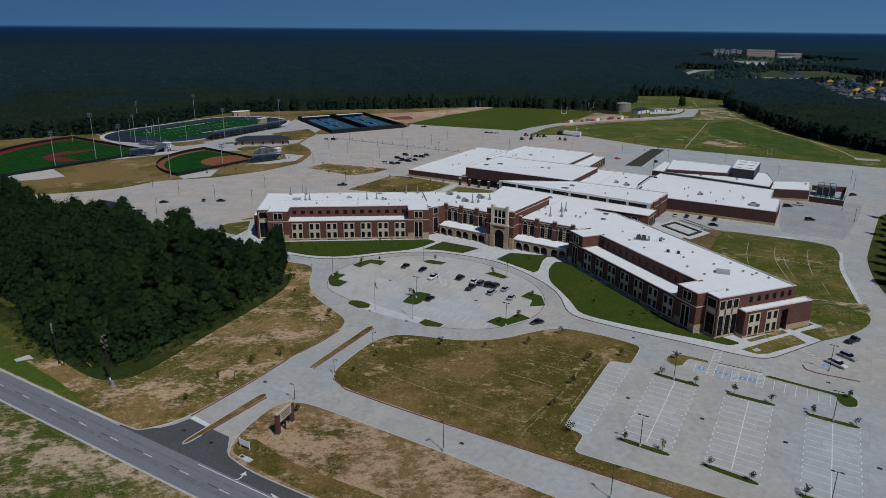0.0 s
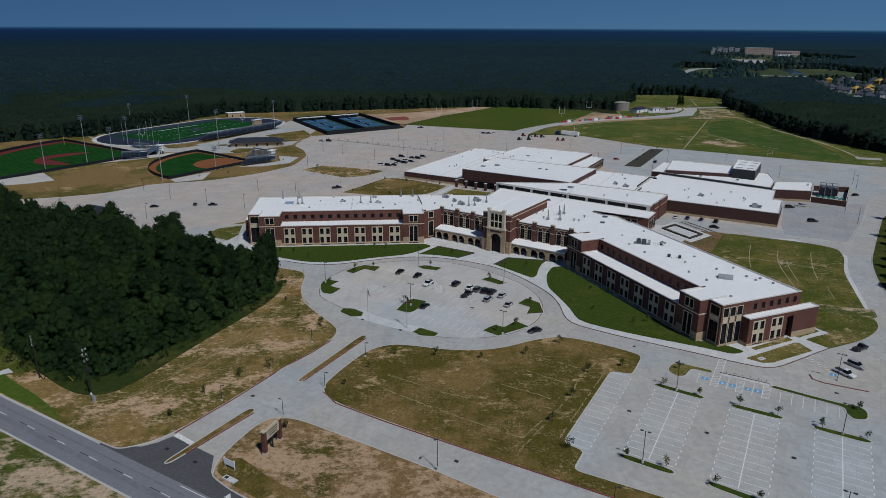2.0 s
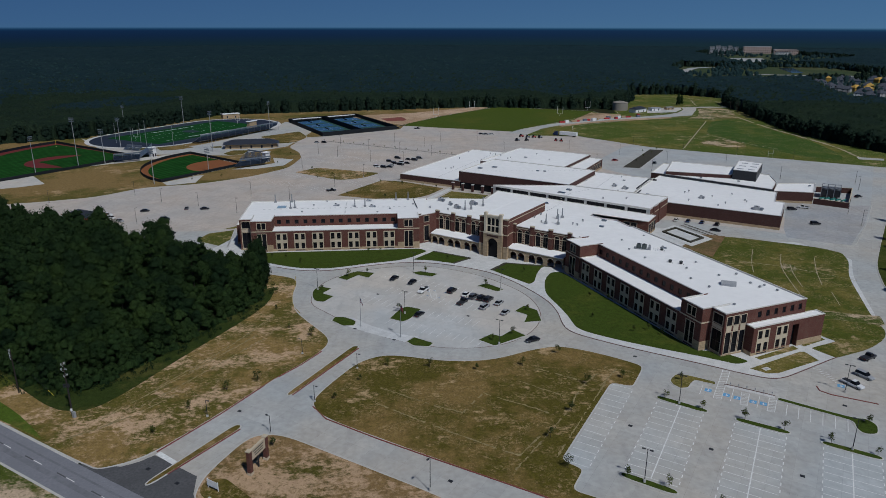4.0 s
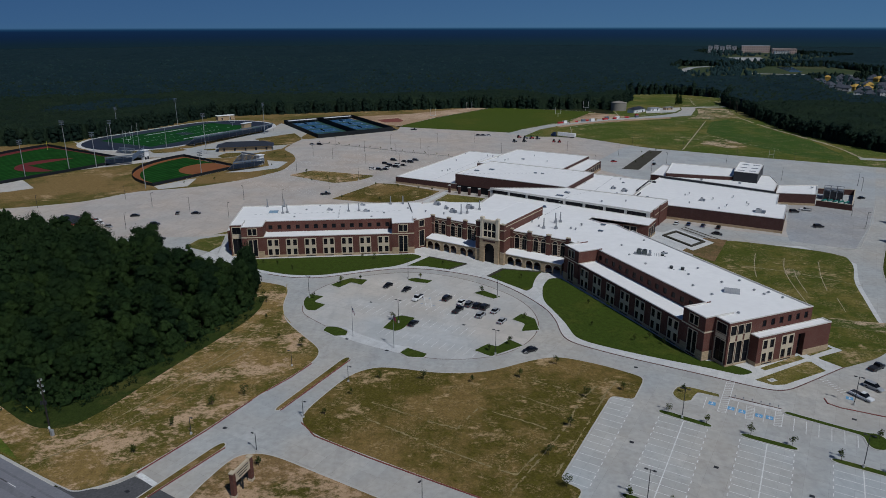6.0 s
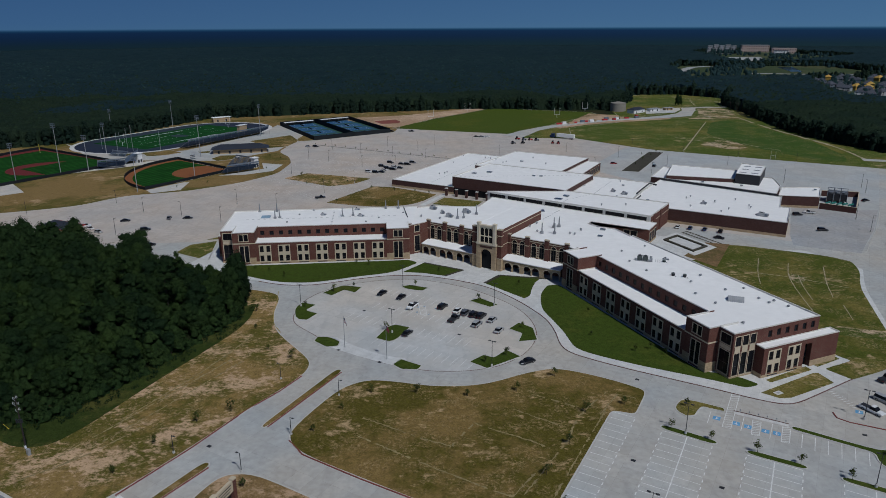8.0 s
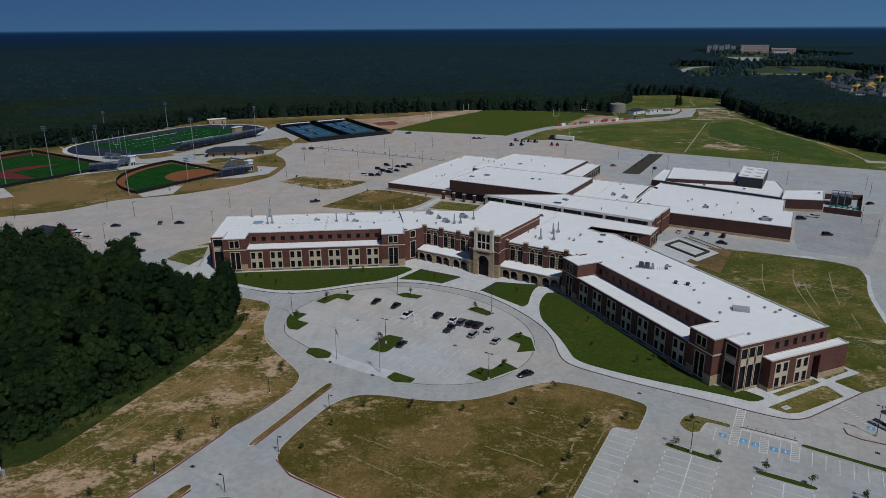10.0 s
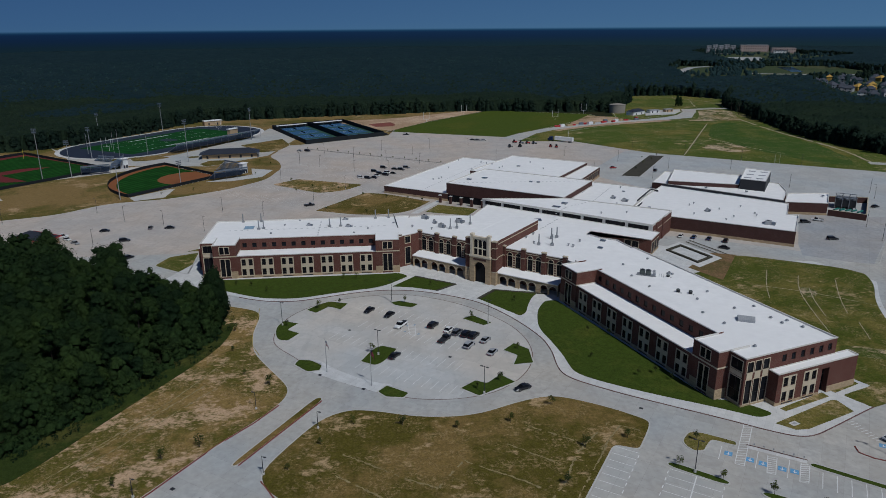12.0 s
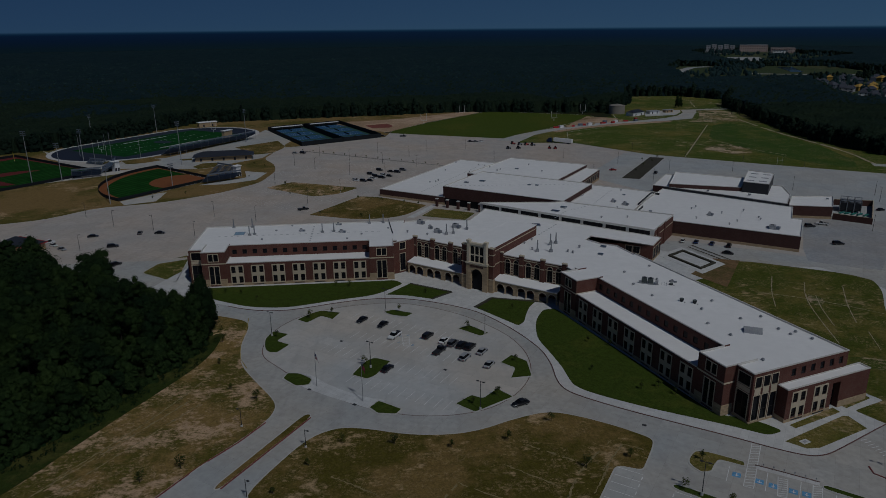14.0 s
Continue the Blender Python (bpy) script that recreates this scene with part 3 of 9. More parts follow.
for pts in ([(-36.6, 258.8), (-32.6, 264.4), (-29.6, 266.4), (-22.6, 264.4), (-24.6, 258.4), (-28.9, 261.2), (-32.6, 255.8)],
            [(-42.4, 238.0), (-43.8, 245.0), (-42.2, 250.2), (-36.6, 247.8), (-39.2, 243.0), (-34.8, 240.2), (-37.6, 234.6), (-40.6, 235.2)],
            [(-32.9, 219.0), (-32.2, 222.3), (-28.4, 222.2), (-24.5, 218.6), (-24.7, 215.3), (-28.4, 214.6)],
            [(-14.3, 220.6), (-11.0, 229.6), (-8.4, 231.0), (-3.6, 228.6), (-7.4, 219.4), (-9.8, 218.0)],
            [(-8.0, 203.4), (-5.6, 206.9), (0.8, 202.6), (-0.6, 199.9), (-5.4, 200.4)],
            [(13.8, 204.7), (18.3, 209.2), (21.2, 207.5), (25.3, 212.5), (29.4, 207.7), (18.8, 200.3)],
            [(27.2, 226.9), (31.1, 231.9), (35.4, 227.6), (35.6, 218.5), (29.2, 217.4), (31.1, 223.4)],
            [(15.8, 250.4), (19.8, 253.2), (26.0, 246.7), (22.9, 244.3)],
            [(-8.6, 264.7), (-5.4, 266.4), (1.9, 263.2), (-0.4, 259.9), (-6.2, 261.5)]):
    bed("parking_island", pts, "lawn", "small green planted island with concrete kerb", 0.45, category="traffic island")
for a, b in (((58.7, 170.7), (68.6, 163.9)), ((41.5, 138.7), (50.9, 132.6)), ((74.8, 160.2), (84.5, 154.4)), ((57.6, 129.0), (66.4, 122.5)), ((90.7, 150.3), (100.2, 144.3)), ((73.6, 119.0), (83.0, 112.6))):
    a, b = Vector(a), Vector(b)
    n = Vector((-(b - a).y, (b - a).x)).normalized() * 1.15
    e = (b - a).normalized() * 0.6
    bed("parking_island", [tuple(a - e - n), tuple(b + e - n), tuple(b + e + n), tuple(a - e + n)], "lawn", "long green planted island between parking rows", 2, category="traffic island")
bed("parking_island", [(65.4, 181.2), (67.2, 183.1), (69.7, 183.0), (73.0, 181.1), (76.8, 178.8), (76.1, 176.8), (71.4, 179.4), (69.8, 177.7), (68.3, 175.4), (65.9, 175.0), (64.5, 177.0), (64.2, 179.1)], "patchy", "olive grass island with a narrow tail beside the crossing", 0.45, category="traffic island")
bed("parking_island", [(88.4, 169.2), (102.6, 159.2), (101.4, 156.4), (101.8, 153.6), (105.4, 153.4), (107.8, 157.6), (106.4, 160.8), (104.0, 160.6), (89.6, 170.8)], "lawn", "green kerb strip at the top of the parking lot", 1, category="traffic island")

FRONT = [(-72, 276), (-54.4, 267.1), (-42.8, 266.4), (-35.6, 268.6), (-24.6, 273.3), (-13.1, 276.7), (-1.1, 276.3), (10.9, 271.7), (23.2, 264.2), (32.0, 252.0),
         (37.2, 242.2), (40.6, 234.0), (41.9, 225.0), (41.7, 217.0), (42.6, 212.0), (45.6, 208.2), (55.6, 201.2), (66.9, 194.6), (78.3, 188.1), (86.0, 183.2), (91.8, 180.4), (96.0, 180.8), (101.5, 183.9), (117.5, 193.4), (128, 199)]
M["gutter"] = plain("dark_gutter_stain", (0.145, 0.078, 0.068), 0.9, vary=0.4)
# the school's raised forecourt, with walks and lawns on it
sheet("forecourt", rounded([(-96, 290)] + FRONT + [(141, 209), (146, 222), (160, 260), (171, 280), (160, 303.4), (133, 307), (100, 330), (60, 350), (-80, 345)], 1), "walk", 0.15,
      "pale concrete forecourt and walkways with a kerb", "pavement", 0.3)


edge_line = rounded(FRONT, 1)[5:-5]
kerb_line(edge_line, "dark stained kerb edge of the forecourt", "gutter", 0.22, 0.0, 0.156)


def lawn_patch(pts, turfs="lawn", label="mown green lawn in front of the school", times=1):
    pts = rounded(pts, times) if times else pts
    sheet("lawn", pts, turfs, 0.19, label, "lawn", 0.12)


def worn(rows, label, w=0.5, material="sand", z=0.2, uneven=1.25):
    """Pale worn lines in the grass: ragged strips of uneven width that break off and begin again."""
    bm = bmesh.new()
    for pts in rows:
        for _ in range(3):
            pts = [pts[0]] + [tuple(Vector(a).lerp(Vector(b), t)) for a, b in zip(pts, pts[1:]) for t in (0.25, 0.75)] + [pts[-1]]
        fine = []
        for a, b in zip(pts, pts[1:]):
            steps = max(1, int((Vector(b) - Vector(a)).length / (w * 1.3)))
            fine += [tuple(Vector(a).lerp(Vector(b), i / steps)) for i in range(steps)]
        pts = fine + [pts[-1]]
        side = []
        for i, q in enumerate(pts):
            a, b = Vector(pts[max(0, i - 1)]), Vector(pts[min(len(pts) - 1, i + 1)])
            u = (b - a).normalized()
            v = Vector((q[0] / w * 0.5, q[1] / w * 0.5, 1.0))
            k0, k1 = (max(0.0, w * (0.34 + uneven * noise.noise(v + Vector((0, 0, d))))) for d in (0.0, 9.0))
            nrm = Vector((-u.y, u.x))
            side.append((k0 + k1, bm.verts.new((q[0] - nrm.x * k0, q[1] - nrm.y * k0, z)), bm.verts.new((q[0] + nrm.x * k1, q[1] + nrm.y * k1, z))))
        for (m, a, b), (n, c, d) in zip(side, side[1:]):
            if m > w * 0.2 and n > w * 0.2:
                bm.faces.new((a, c, d, b))
    bmesh.ops.delete(bm, geom=[v for v in bm.verts if not v.link_faces], context="VERTS")
    tagged(part("worn_line", bm, material), label, "worn line", kind="stuff")


lawn_patch([(-72, 278.8), (-66, 275.4), (-54.4, 269.6), (-42.8, 268.9), (-35.6, 271.2), (-24.6, 275.8), (-12, 279.5), (-3.0, 291.0), (-6.5, 294.6), (-15, 293.6), (-68, 289.0), (-76, 288.4)])
lawn_patch([(-8.5, 280.0), (-0.6, 290.6), (14.6, 281.6), (7.6, 275.4), (-1.0, 278.9)], times=0)
lawn_patch([(22.6, 267.2), (28.8, 275.4), (44.8, 273.0), (41.6, 268.6), (39.1, 261.0), (37.8, 254.5), (35.4, 252.0)], times=0.5)
lawn_patch([(49.6, 265.2), (45.4, 264.6), (41.9, 257.0), (40.6, 248.5), (40.3, 241.5), (42.6, 232.6), (44.5, 223.8), (45.1, 218.0), (45.8, 212.9), (50.2, 208.6), (62.4, 201.2), (78.7, 193.2), (86.5, 188.6), (90.8, 190.3),
            (86.0, 195.5), (77.8, 198.0)])
lawn_patch([(89.1, 186.1), (92.6, 183.2), (95.7, 183.4), (110.8, 190.9), (109.5, 196.3), (108.1, 196.4)], "patchy", "small patchy lawn between crossing walks", 0)
lawn_patch([(93.3, 192.7), (94.2, 191.4), (108.6, 198.2), (107.9, 200.3)], "patchy", "small patchy lawn between crossing walks", 0)
lawn_patch([(110.4, 201.4), (111.2, 200.0), (119.9, 204.6), (119.2, 206.6)], "patchy", "small patchy lawn between crossing walks", 0)
lawn_patch([(112.6, 292.5), (130.0, 312.0), (137.0, 310.5), (166.0, 296.0), (171.5, 288.5), (168.6, 277.5), (158.5, 260.7), (144.0, 220.6), (142.0, 208.5), (131.0, 198.8), (118.5, 193.4), (116.6, 192.8), (116.0, 193.6), (112.9, 198.2), (112.8, 198.8), (113.6, 199.3), (122.2, 203.2), (122.4, 203.8), (120.0, 207.0), (119.5, 212), (86, 285)], "patchy", "rough olive field with pale wheel tracks", 1)
worn([[(136.3, 293.7), (128.6, 277.4), (124.1, 264.8)], [(145.3, 287.1), (138.7, 274.2), (134.2, 258.4), (129.6, 236.0)], [(156.8, 282.4), (148.9, 265.7), (143.4, 250.9)], [(125.3, 277.4), (138.9, 271.4), (150.4, 263.0), (158.9, 255.3)],
      [(142.7, 274.1), (138.7, 263.4), (135.2, 248.8)], [(143.2, 244.1), (139.3, 231.6)], [(140.0, 276.0), (137.0, 268.0)], [(144.5, 271.0), (137.0, 270.0)]], "pale wheel tracks worn into the lawn", 0.42, "pale_sand", 0.2, 0.55)
sheet("bare_patch", [(140.6, 275.4), (143.8, 273.0), (142.4, 268.0), (139.0, 264.0), (137.2, 266.6), (138.4, 271.6)], "rough", 0.196, "bare sandy patch where the wheel tracks cross", "ground")
sheet("dirt_path", [(107.0, 297.5), (122.5, 315.5), (132.0, 312.5), (122.5, 296.0), (115.0, 283.0)], "soil", 0.21, "bare brown soil beside the court", "path")
sheet("dirt_path", rounded([(123.0, 221.5), (130.6, 219.8), (136, 217.6), (144.5, 214.6), (147.6, 222.5), (140.5, 223.4), (131, 227.5), (124.0, 227.0)], 1), "rough", 0.21, "bare brown soil strip across the field", "path")

# ---- the school ----
E1, E2, ORIGIN = Vector((0.862, -0.507)), Vector((0.507, 0.862)), Vector((23.3, 283.5))


def site(a, b):
    """Plan place from the school's own grid: a along the front, b to the back."""
    p = ORIGIN + E1 * a + E2 * b
    return (p.x, p.y)


def shell(ob, pts, z, material="brick", parapet=0.45, z0=0.0, plinth=0.0, coping=True, wall=True, edge="coping", skip=()):
    """Walls, roof membrane and coping over a plan outline; no coping on the edges through the places in skip."""
    if area(pts) < 0:
        pts = pts[::-1]
    if wall:
        bm = bmesh.new()
        for i in range(len(pts)):
            a, b = pts[i], pts[(i + 1) % len(pts)]
            f = [bm.verts.new((x, y, h)) for (x, y), h in ((a, z0), (b, z0), (b, z - 0.02), (a, z - 0.02))]
            bm.faces.new(f)
        bmesh.ops.remove_doubles(bm, verts=bm.verts[:], dist=0.001)
        part("wall", bm, material, ob)
    if plinth:
        bm = bmesh.new()
        out = inset(pts, -0.08)
        prism(bm, out, z0, z0 + plinth)
        part("plinth", bm, "stone", ob)
    ring = inset(pts, 0.2)
    bm = bmesh.new()
    bm.faces.new([bm.verts.new((x, y, z - parapet)) for x, y in ring])
    bmesh.ops.triangulate(bm, faces=bm.faces[:])
    part("roof", bm, "roof", ob)
    if coping:
        out = inset(pts, -0.08)
        bm = bmesh.new()
        rings = [[bm.verts.new((x, y, h)) for x, y in r] for r, h in ((out, z - 0.26), (out, z), (ring, z), (ring, z - parapet))]
        for i in range(len(pts)):
            j = (i + 1) % len(pts)
            m = (Vector(pts[i]) + Vector(pts[j])) / 2
            if any((m - Vector(q)).length < 2.0 for q in skip):
                continue
            for r in range(3):
                bm.faces.new((rings[r][i], rings[r][j], rings[r + 1][j], rings[r + 1][i]))
        part("coping", bm, edge, ob)


class Face:
    """An upright wall plane: from plan point a to plan point b, seen from outside."""

    def __init__(self, a, b, out):
        self.a, self.b = Vector(a), Vector(b)
        self.u = (self.b - self.a).normalized()
        self.length = (self.b - self.a).length
        n = Vector((-self.u.y, self.u.x))
        self.n = n if n.dot(Vector(out)) > 0 else -n

    def at(self, s, z, d=0.0):
        p = self.a + self.u * s + self.n * d
        return Vector((p.x, p.y, z))


def wall_face(ob, face, z0, z1, holes, material="brick", depth=0.35, name="wall"):
    """A wall with real openings (s0, s1, z0, z1) and their reveals."""
    ss = sorted({0.0, face.length, *[h[0] for h in holes], *[h[1] for h in holes]})
    zs = sorted({z0, z1, *[h[2] for h in holes], *[h[3] for h in holes]})
    bm = bmesh.new()
    for i in range(len(ss) - 1):
        for k in range(len(zs) - 1):
            s, z = (ss[i] + ss[i + 1]) / 2, (zs[k] + zs[k + 1]) / 2
            if any(h[0] < s < h[1] and h[2] < z < h[3] for h in holes):
                continue
            bm.faces.new([bm.verts.new(face.at(*p)) for p in ((ss[i], zs[k]), (ss[i + 1], zs[k]), (ss[i + 1], zs[k + 1]), (ss[i], zs[k + 1]))])
    for a, b, c, d in holes:
        for p, q in (((a, c), (b, c)), ((b, c), (b, d)), ((b, d), (a, d)), ((a, d), (a, c))):
            bm.faces.new([bm.verts.new(face.at(*v)) for v in ((*p, 0), (*q, 0), (*q, -depth), (*p, -depth))])
    me_ob = part(name, bm, material, ob)
    return me_ob


def slab(bm, face, s0, s1, z0, z1, d0, d1):
    """A block on a wall face between two depths."""
    v = [bm.verts.new(face.at(s, z, d)) for d in (d0, d1) for s, z in ((s0, z0), (s1, z0), (s1, z1), (s0, z1))]
    for f in ((0, 1, 2, 3), (4, 7, 6, 5), (0, 4, 5, 1), (1, 5, 6, 2), (2, 6, 7, 3), (3, 7, 4, 0)):
        bm.faces.new([v[i] for i in f])


def window(ob, face, s0, s1, z0, z1, bars=(), rails=(), trim=0.16, deep=0.22, surround="cast"):
    """Stone surround, dark frame with bars and a tinted pane, set into an opening."""
    bm = bmesh.new()
    slab(bm, face, s0 + 0.03, s1 - 0.03, z0 + 0.03, z1 - 0.03, -deep - 0.02, -deep)
    pane = part("window", bm, "glass", ob, "dark tinted window")
    bm = bmesh.new()
    w = 0.07
    for a, b, c, d in ((s0, s0 + w, z0, z1), (s1 - w, s1, z0, z1), (s0 + w, s1 - w, z0, z0 + w), (s0 + w, s1 - w, z1 - w, z1)):
        slab(bm, face, a, b, c, d, -deep, -deep + 0.08)
    for t in bars:
        m = s0 + (s1 - s0) * t
        slab(bm, face, m - 0.04, m + 0.04, z0 + w, z1 - w, -deep, -deep + 0.07)
    for t in rails:
        m = z0 + (z1 - z0) * t
        slab(bm, face, s0 + w, s1 - w, m - 0.04, m + 0.04, -deep, -deep + 0.06)
    sub(part("frame", bm, "frame"), pane, ob)
    if trim:
        bm = bmesh.new()
        for a, b, c, d in ((s0 - trim, s0, z0 - trim, z1 + trim), (s1, s1 + trim, z0 - trim, z1 + trim), (s0, s1, z0 - trim, z0), (s0, s1, z1, z1 + trim)):
            slab(bm, face, a, b, c, d, -0.1, 0.07)
        sub(part("surround", bm, surround), pane, ob)
    return pane


def sub(child, parent_part, ob):
    """Hangs a mesh built in world places under a part of ob."""
    child.data.transform(Matrix.Translation(-ob.location))
    child.parent = parent_part
    return child


def band(ob, face, s0, s1, z, h=0.28, out=0.1, material="cast", name="stone_band"):
    bm = bmesh.new()
    slab(bm, face, s0, s1, z, z + h, -0.05, out)
    part(name, bm, material, ob)


# the two classroom wings
def wing(name, label, A, S, D, k, out_side):
    A, S, D = Vector(A), Vector(S).normalized(), Vector(D).normalized()
    P = lambda s, d: tuple(A + S * (s * k) + D * d)
    ob = thing(name, (*P(35, 15), 0), label, "school wing")
    TOP, BAY, LOW, BACK = 13.6, 13.6, 9.1, 34.6
    main = [P(-1.5, 6.5), P(0, 6.5), P(0, 0), P(9.4, 0), P(9.4, 8.0), P(64.2, 8.0), P(64.2, 0), P(73.2, 0), P(73.2, 3.4), P(78.6, 3.4), P(78.6, BACK), P(-6, BACK)]
    shell(ob, main, TOP, wall=False, skip=[tuple((Vector(P(-6, BACK)) + Vector(P(-1.5, 6.5))) / 2)])
    front = -D
    # inner and outer stair bays
    for s0, s1, hidden in ((0.0, 9.4, False), (64.2, 73.2, False)):
        if s0 > 1:
            band(ob, Face(P(s1, 3.4), P(s1, 10.0), tuple(S)), 0, 6.6, TOP - 0.4, 0.5, 0.15, "coping", "coping_return")
        f = Face(P(s0, 0), P(s1, 0), front)
        L = f.length
        c = L / 2
        big, small = (c - 1.75, c + 1.75, 1.0, 7.9), (c - 1.75, c + 1.75, 9.9, 12.6)
        wall_face(ob, f, 0, BAY - 0.02, [big, small])
        window(ob, f, *big, bars=(0.5,), rails=(0.2, 0.5), trim=0.22)
        window(ob, f, *small, bars=(0.5,), trim=0.22)
        for z0, z1 in (big[2:], small[2:]):
            bm = bmesh.new()
            slab(bm, f, c - 0.14, c + 0.14, z0, z1, -0.12, 0.06)
            part("mullion", bm, "cast", ob)
        band(ob, f, -0.1, L + 0.1, 8.75, 0.4)
        for a, b in ((-0.08, c - 1.99), (c + 1.99, L + 0.08)):
            band(ob, f, a, b, 0, 3.0, 0.12, "stone", "stone_base")
        for s, sgn in ((s0, -1), (s1, 1)):
            g = Face(P(s, 0), P(s, 10.0), tuple(S * sgn))
            wall_face(ob, g, 0, BAY - 0.02, [])
            band(ob, g, 0, 3.2 if s == s1 and s0 > 1 else g.length, 8.75, 0.4)
            band(ob, g, -0.1, g.length, 0, 3.0, 0.12, "stone", "stone_base")
    # long two-storey front with its flat lower roof
    f = Face(P(9.4, 0.25), P(64.2, 0.25), front)
    L = f.length
    shell(ob, [P(9.4, 0.25), P(64.2, 0.25), P(64.2, 8.3), P(9.4, 8.3)], LOW, wall=False, parapet=0.3)
    step = L / 7
    holes, groups = [], []
    for i in range(7):
        c = step * (i + 0.5)
        groups.append(c)
        for z in (1.2, 5.1):
            holes += [(c - 2.05, c - 0.55, z, z + 2.5), (c + 0.55, c + 2.05, z, z + 2.5)]
    wall_face(ob, f, 0, LOW - 0.02, holes)
    for h in holes:
        window(ob, f, *h, rails=(0.32,), trim=0)
    for c in groups:
        for a, b, z0, z1 in ((c - 2.4, c - 2.05, 0.9, 8.0), (c - 0.55, c + 0.55, 0.9, 8.0), (c + 2.05, c + 2.4, 0.9, 8.0), (c - 2.05, c - 0.55, 3.7, 5.1), (c + 0.55, c + 2.05, 3.7, 5.1),
                             (c - 2.05, c - 0.55, 7.6, 8.0), (c + 0.55, c + 2.05, 7.6, 8.0), (c - 2.05, c - 0.55, 0.9, 1.2), (c + 0.55, c + 2.05, 0.9, 1.2)):
            band(ob, f, a, b, z0, z1 - z0, 0.06, "cast", "stone_panel")
        bm = bmesh.new()
        slab(bm, f, c - 1.9, c + 1.9, 0.35, 0.62, 0.0, 0.13)
        part("vent_grille", bm, "dark", ob)
    last = 0.0
    for c in groups + [L + 2.4]:
        band(ob, f, last, c - 2.4, 0, 1.25, 0.1, "stone", "stone_base")
        last = c + 2.4
    for c in groups:
        band(ob, f, c - 2.4, c + 2.4, 0, 0.9, 0.04, "stone", "stone_base")
    # upper storey, set back
    f = Face(P(9.4, 8.0), P(64.2, 8.0), front)
    holes = [((i + 0.5) * f.length / 14 - 0.85, (i + 0.5) * f.length / 14 + 0.85, 9.9, 11.7) for i in range(14)]
    wall_face(ob, f, LOW - 0.6, TOP - 0.02, holes)
    for h in holes:
        window(ob, f, *h, trim=0)
    # end pavilion
    f = Face(P(73.2, 3.4), P(78.6, 3.4), front)
    big, small = (0.9, f.length - 0.9, 1.0, 7.6), (0.9, f.length - 0.9, 9.6, 12.4)
    wall_face(ob, f, 0, TOP - 0.02, [big, small])
    window(ob, f, *big, bars=(0.5,), rails=(0.45,), trim=0.25)
    window(ob, f, *small, bars=(0.5,), trim=0.25)
    band(ob, f, 0, f.length, 0, 0.7, 0.1, "stone", "stone_base")
    band(ob, f, 0.7, f.length - 0.7, 8.0, 1.2, 0.05, "cast", "stone_panel")
    f = Face(P(78.6, 3.4), P(78.6, BACK), tuple(S))
    holes = []
    for i in range(3):
        c = 1.7 + i * 2.6
        holes += [(c - 0.95, c + 0.95, 0.8, 7.4), (c - 0.95, c + 0.95, 9.5, 12.3)]
    holes += [(12.2 + i * 3.2, 13.6 + i * 3.2, 10.2, 12.2) for i in range(6)]
    wall_face(ob, f, 0, TOP - 0.02, holes)
    for h in holes:
        window(ob, f, *h, rails=(0.4,) if h[3] < 8 else (), trim=0.2 if h[0] < 10 else 0)
    for i in range(3):
        c = 1.7 + i * 2.6
        band(ob, f, c - 0.95, c + 0.95, 7.65, 1.6, 0.05, "cast", "stone_panel")
    band(ob, f, 0, 8.2, 0, 0.6, 0.1, "stone", "stone_base")
    # low classroom block at the end
    block = [P(78.5, 11.6), P(81.6, 11.6), P(81.6, 39.5), P(78.5, 39.5)]
    shell(ob, block, LOW, wall=False, parapet=0.3)
    f = Face(P(81.6, 11.6), P(81.6, 39.5), tuple(S))
    holes = []
    for c in (4.0, 11.2):
        for z in (1.2, 5.1):
            holes += [(c - 2.0, c - 0.5, z, z + 2.5), (c + 0.5, c + 2.0, z, z + 2.5)]
    door = (15.2, 17.8, 0.0, 7.4)
    wall_face(ob, f, 0, LOW - 0.02, holes + [door], depth=1.6)
    for h in holes:
        window(ob, f, *h, rails=(0.32,), trim=0)
    window(ob, f, *door, bars=(0.5,), rails=(0.33, 0.66), trim=0, deep=1.5)
    for c in (4.0, 11.2):
        for a, b, z0, z1 in ((c - 2.35, c - 2.0, 0.9, 8.0), (c - 0.5, c + 0.5, 0.9, 8.0), (c + 2.0, c + 2.35, 0.9, 8.0), (c - 2.0, c - 0.5, 3.7, 5.1), (c + 0.5, c + 2.0, 3.7, 5.1),
                             (c - 2.0, c - 0.5, 7.6, 8.0), (c + 0.5, c + 2.0, 7.6, 8.0)):
            band(ob, f, a, b, z0, z1 - z0, 0.06, "cast", "stone_panel")
        bm = bmesh.new()
        slab(bm, f, c - 1.9, c + 1.9, 0.35, 0.65, 0.0, 0.13)
        part("vent_grille", bm, "dark", ob)
    band(ob, f, -0.1, 15.1, 0, 0.9, 0.1, "stone", "stone_base")
    band(ob, f, 17.9, f.length + 0.1, 0, 1.9, 0.1, "stone", "stone_base")
    for a, b, o in ((P(78.6, 11.6), P(81.6, 11.6), front), (P(78.5, 39.5), P(81.6, 39.5), D), (P(78.5, BACK), P(78.5, 39.5), -S)):
        g = Face(a, b, tuple(o))
        wall_face(ob, g, 0, LOW - 0.02, [])
        band(ob, g, 0, g.length, 0, 1.3, 0.1, "stone", "stone_base")
    # back and inner walls
    for a, b, o in ((P(78.6, BACK), P(-6, BACK), D), (P(-1.5, 6.5), P(0, 6.5), front)):
        wall_face(ob, Face(a, b, tuple(o)), 0, TOP - 0.02, [])
    return ob, P


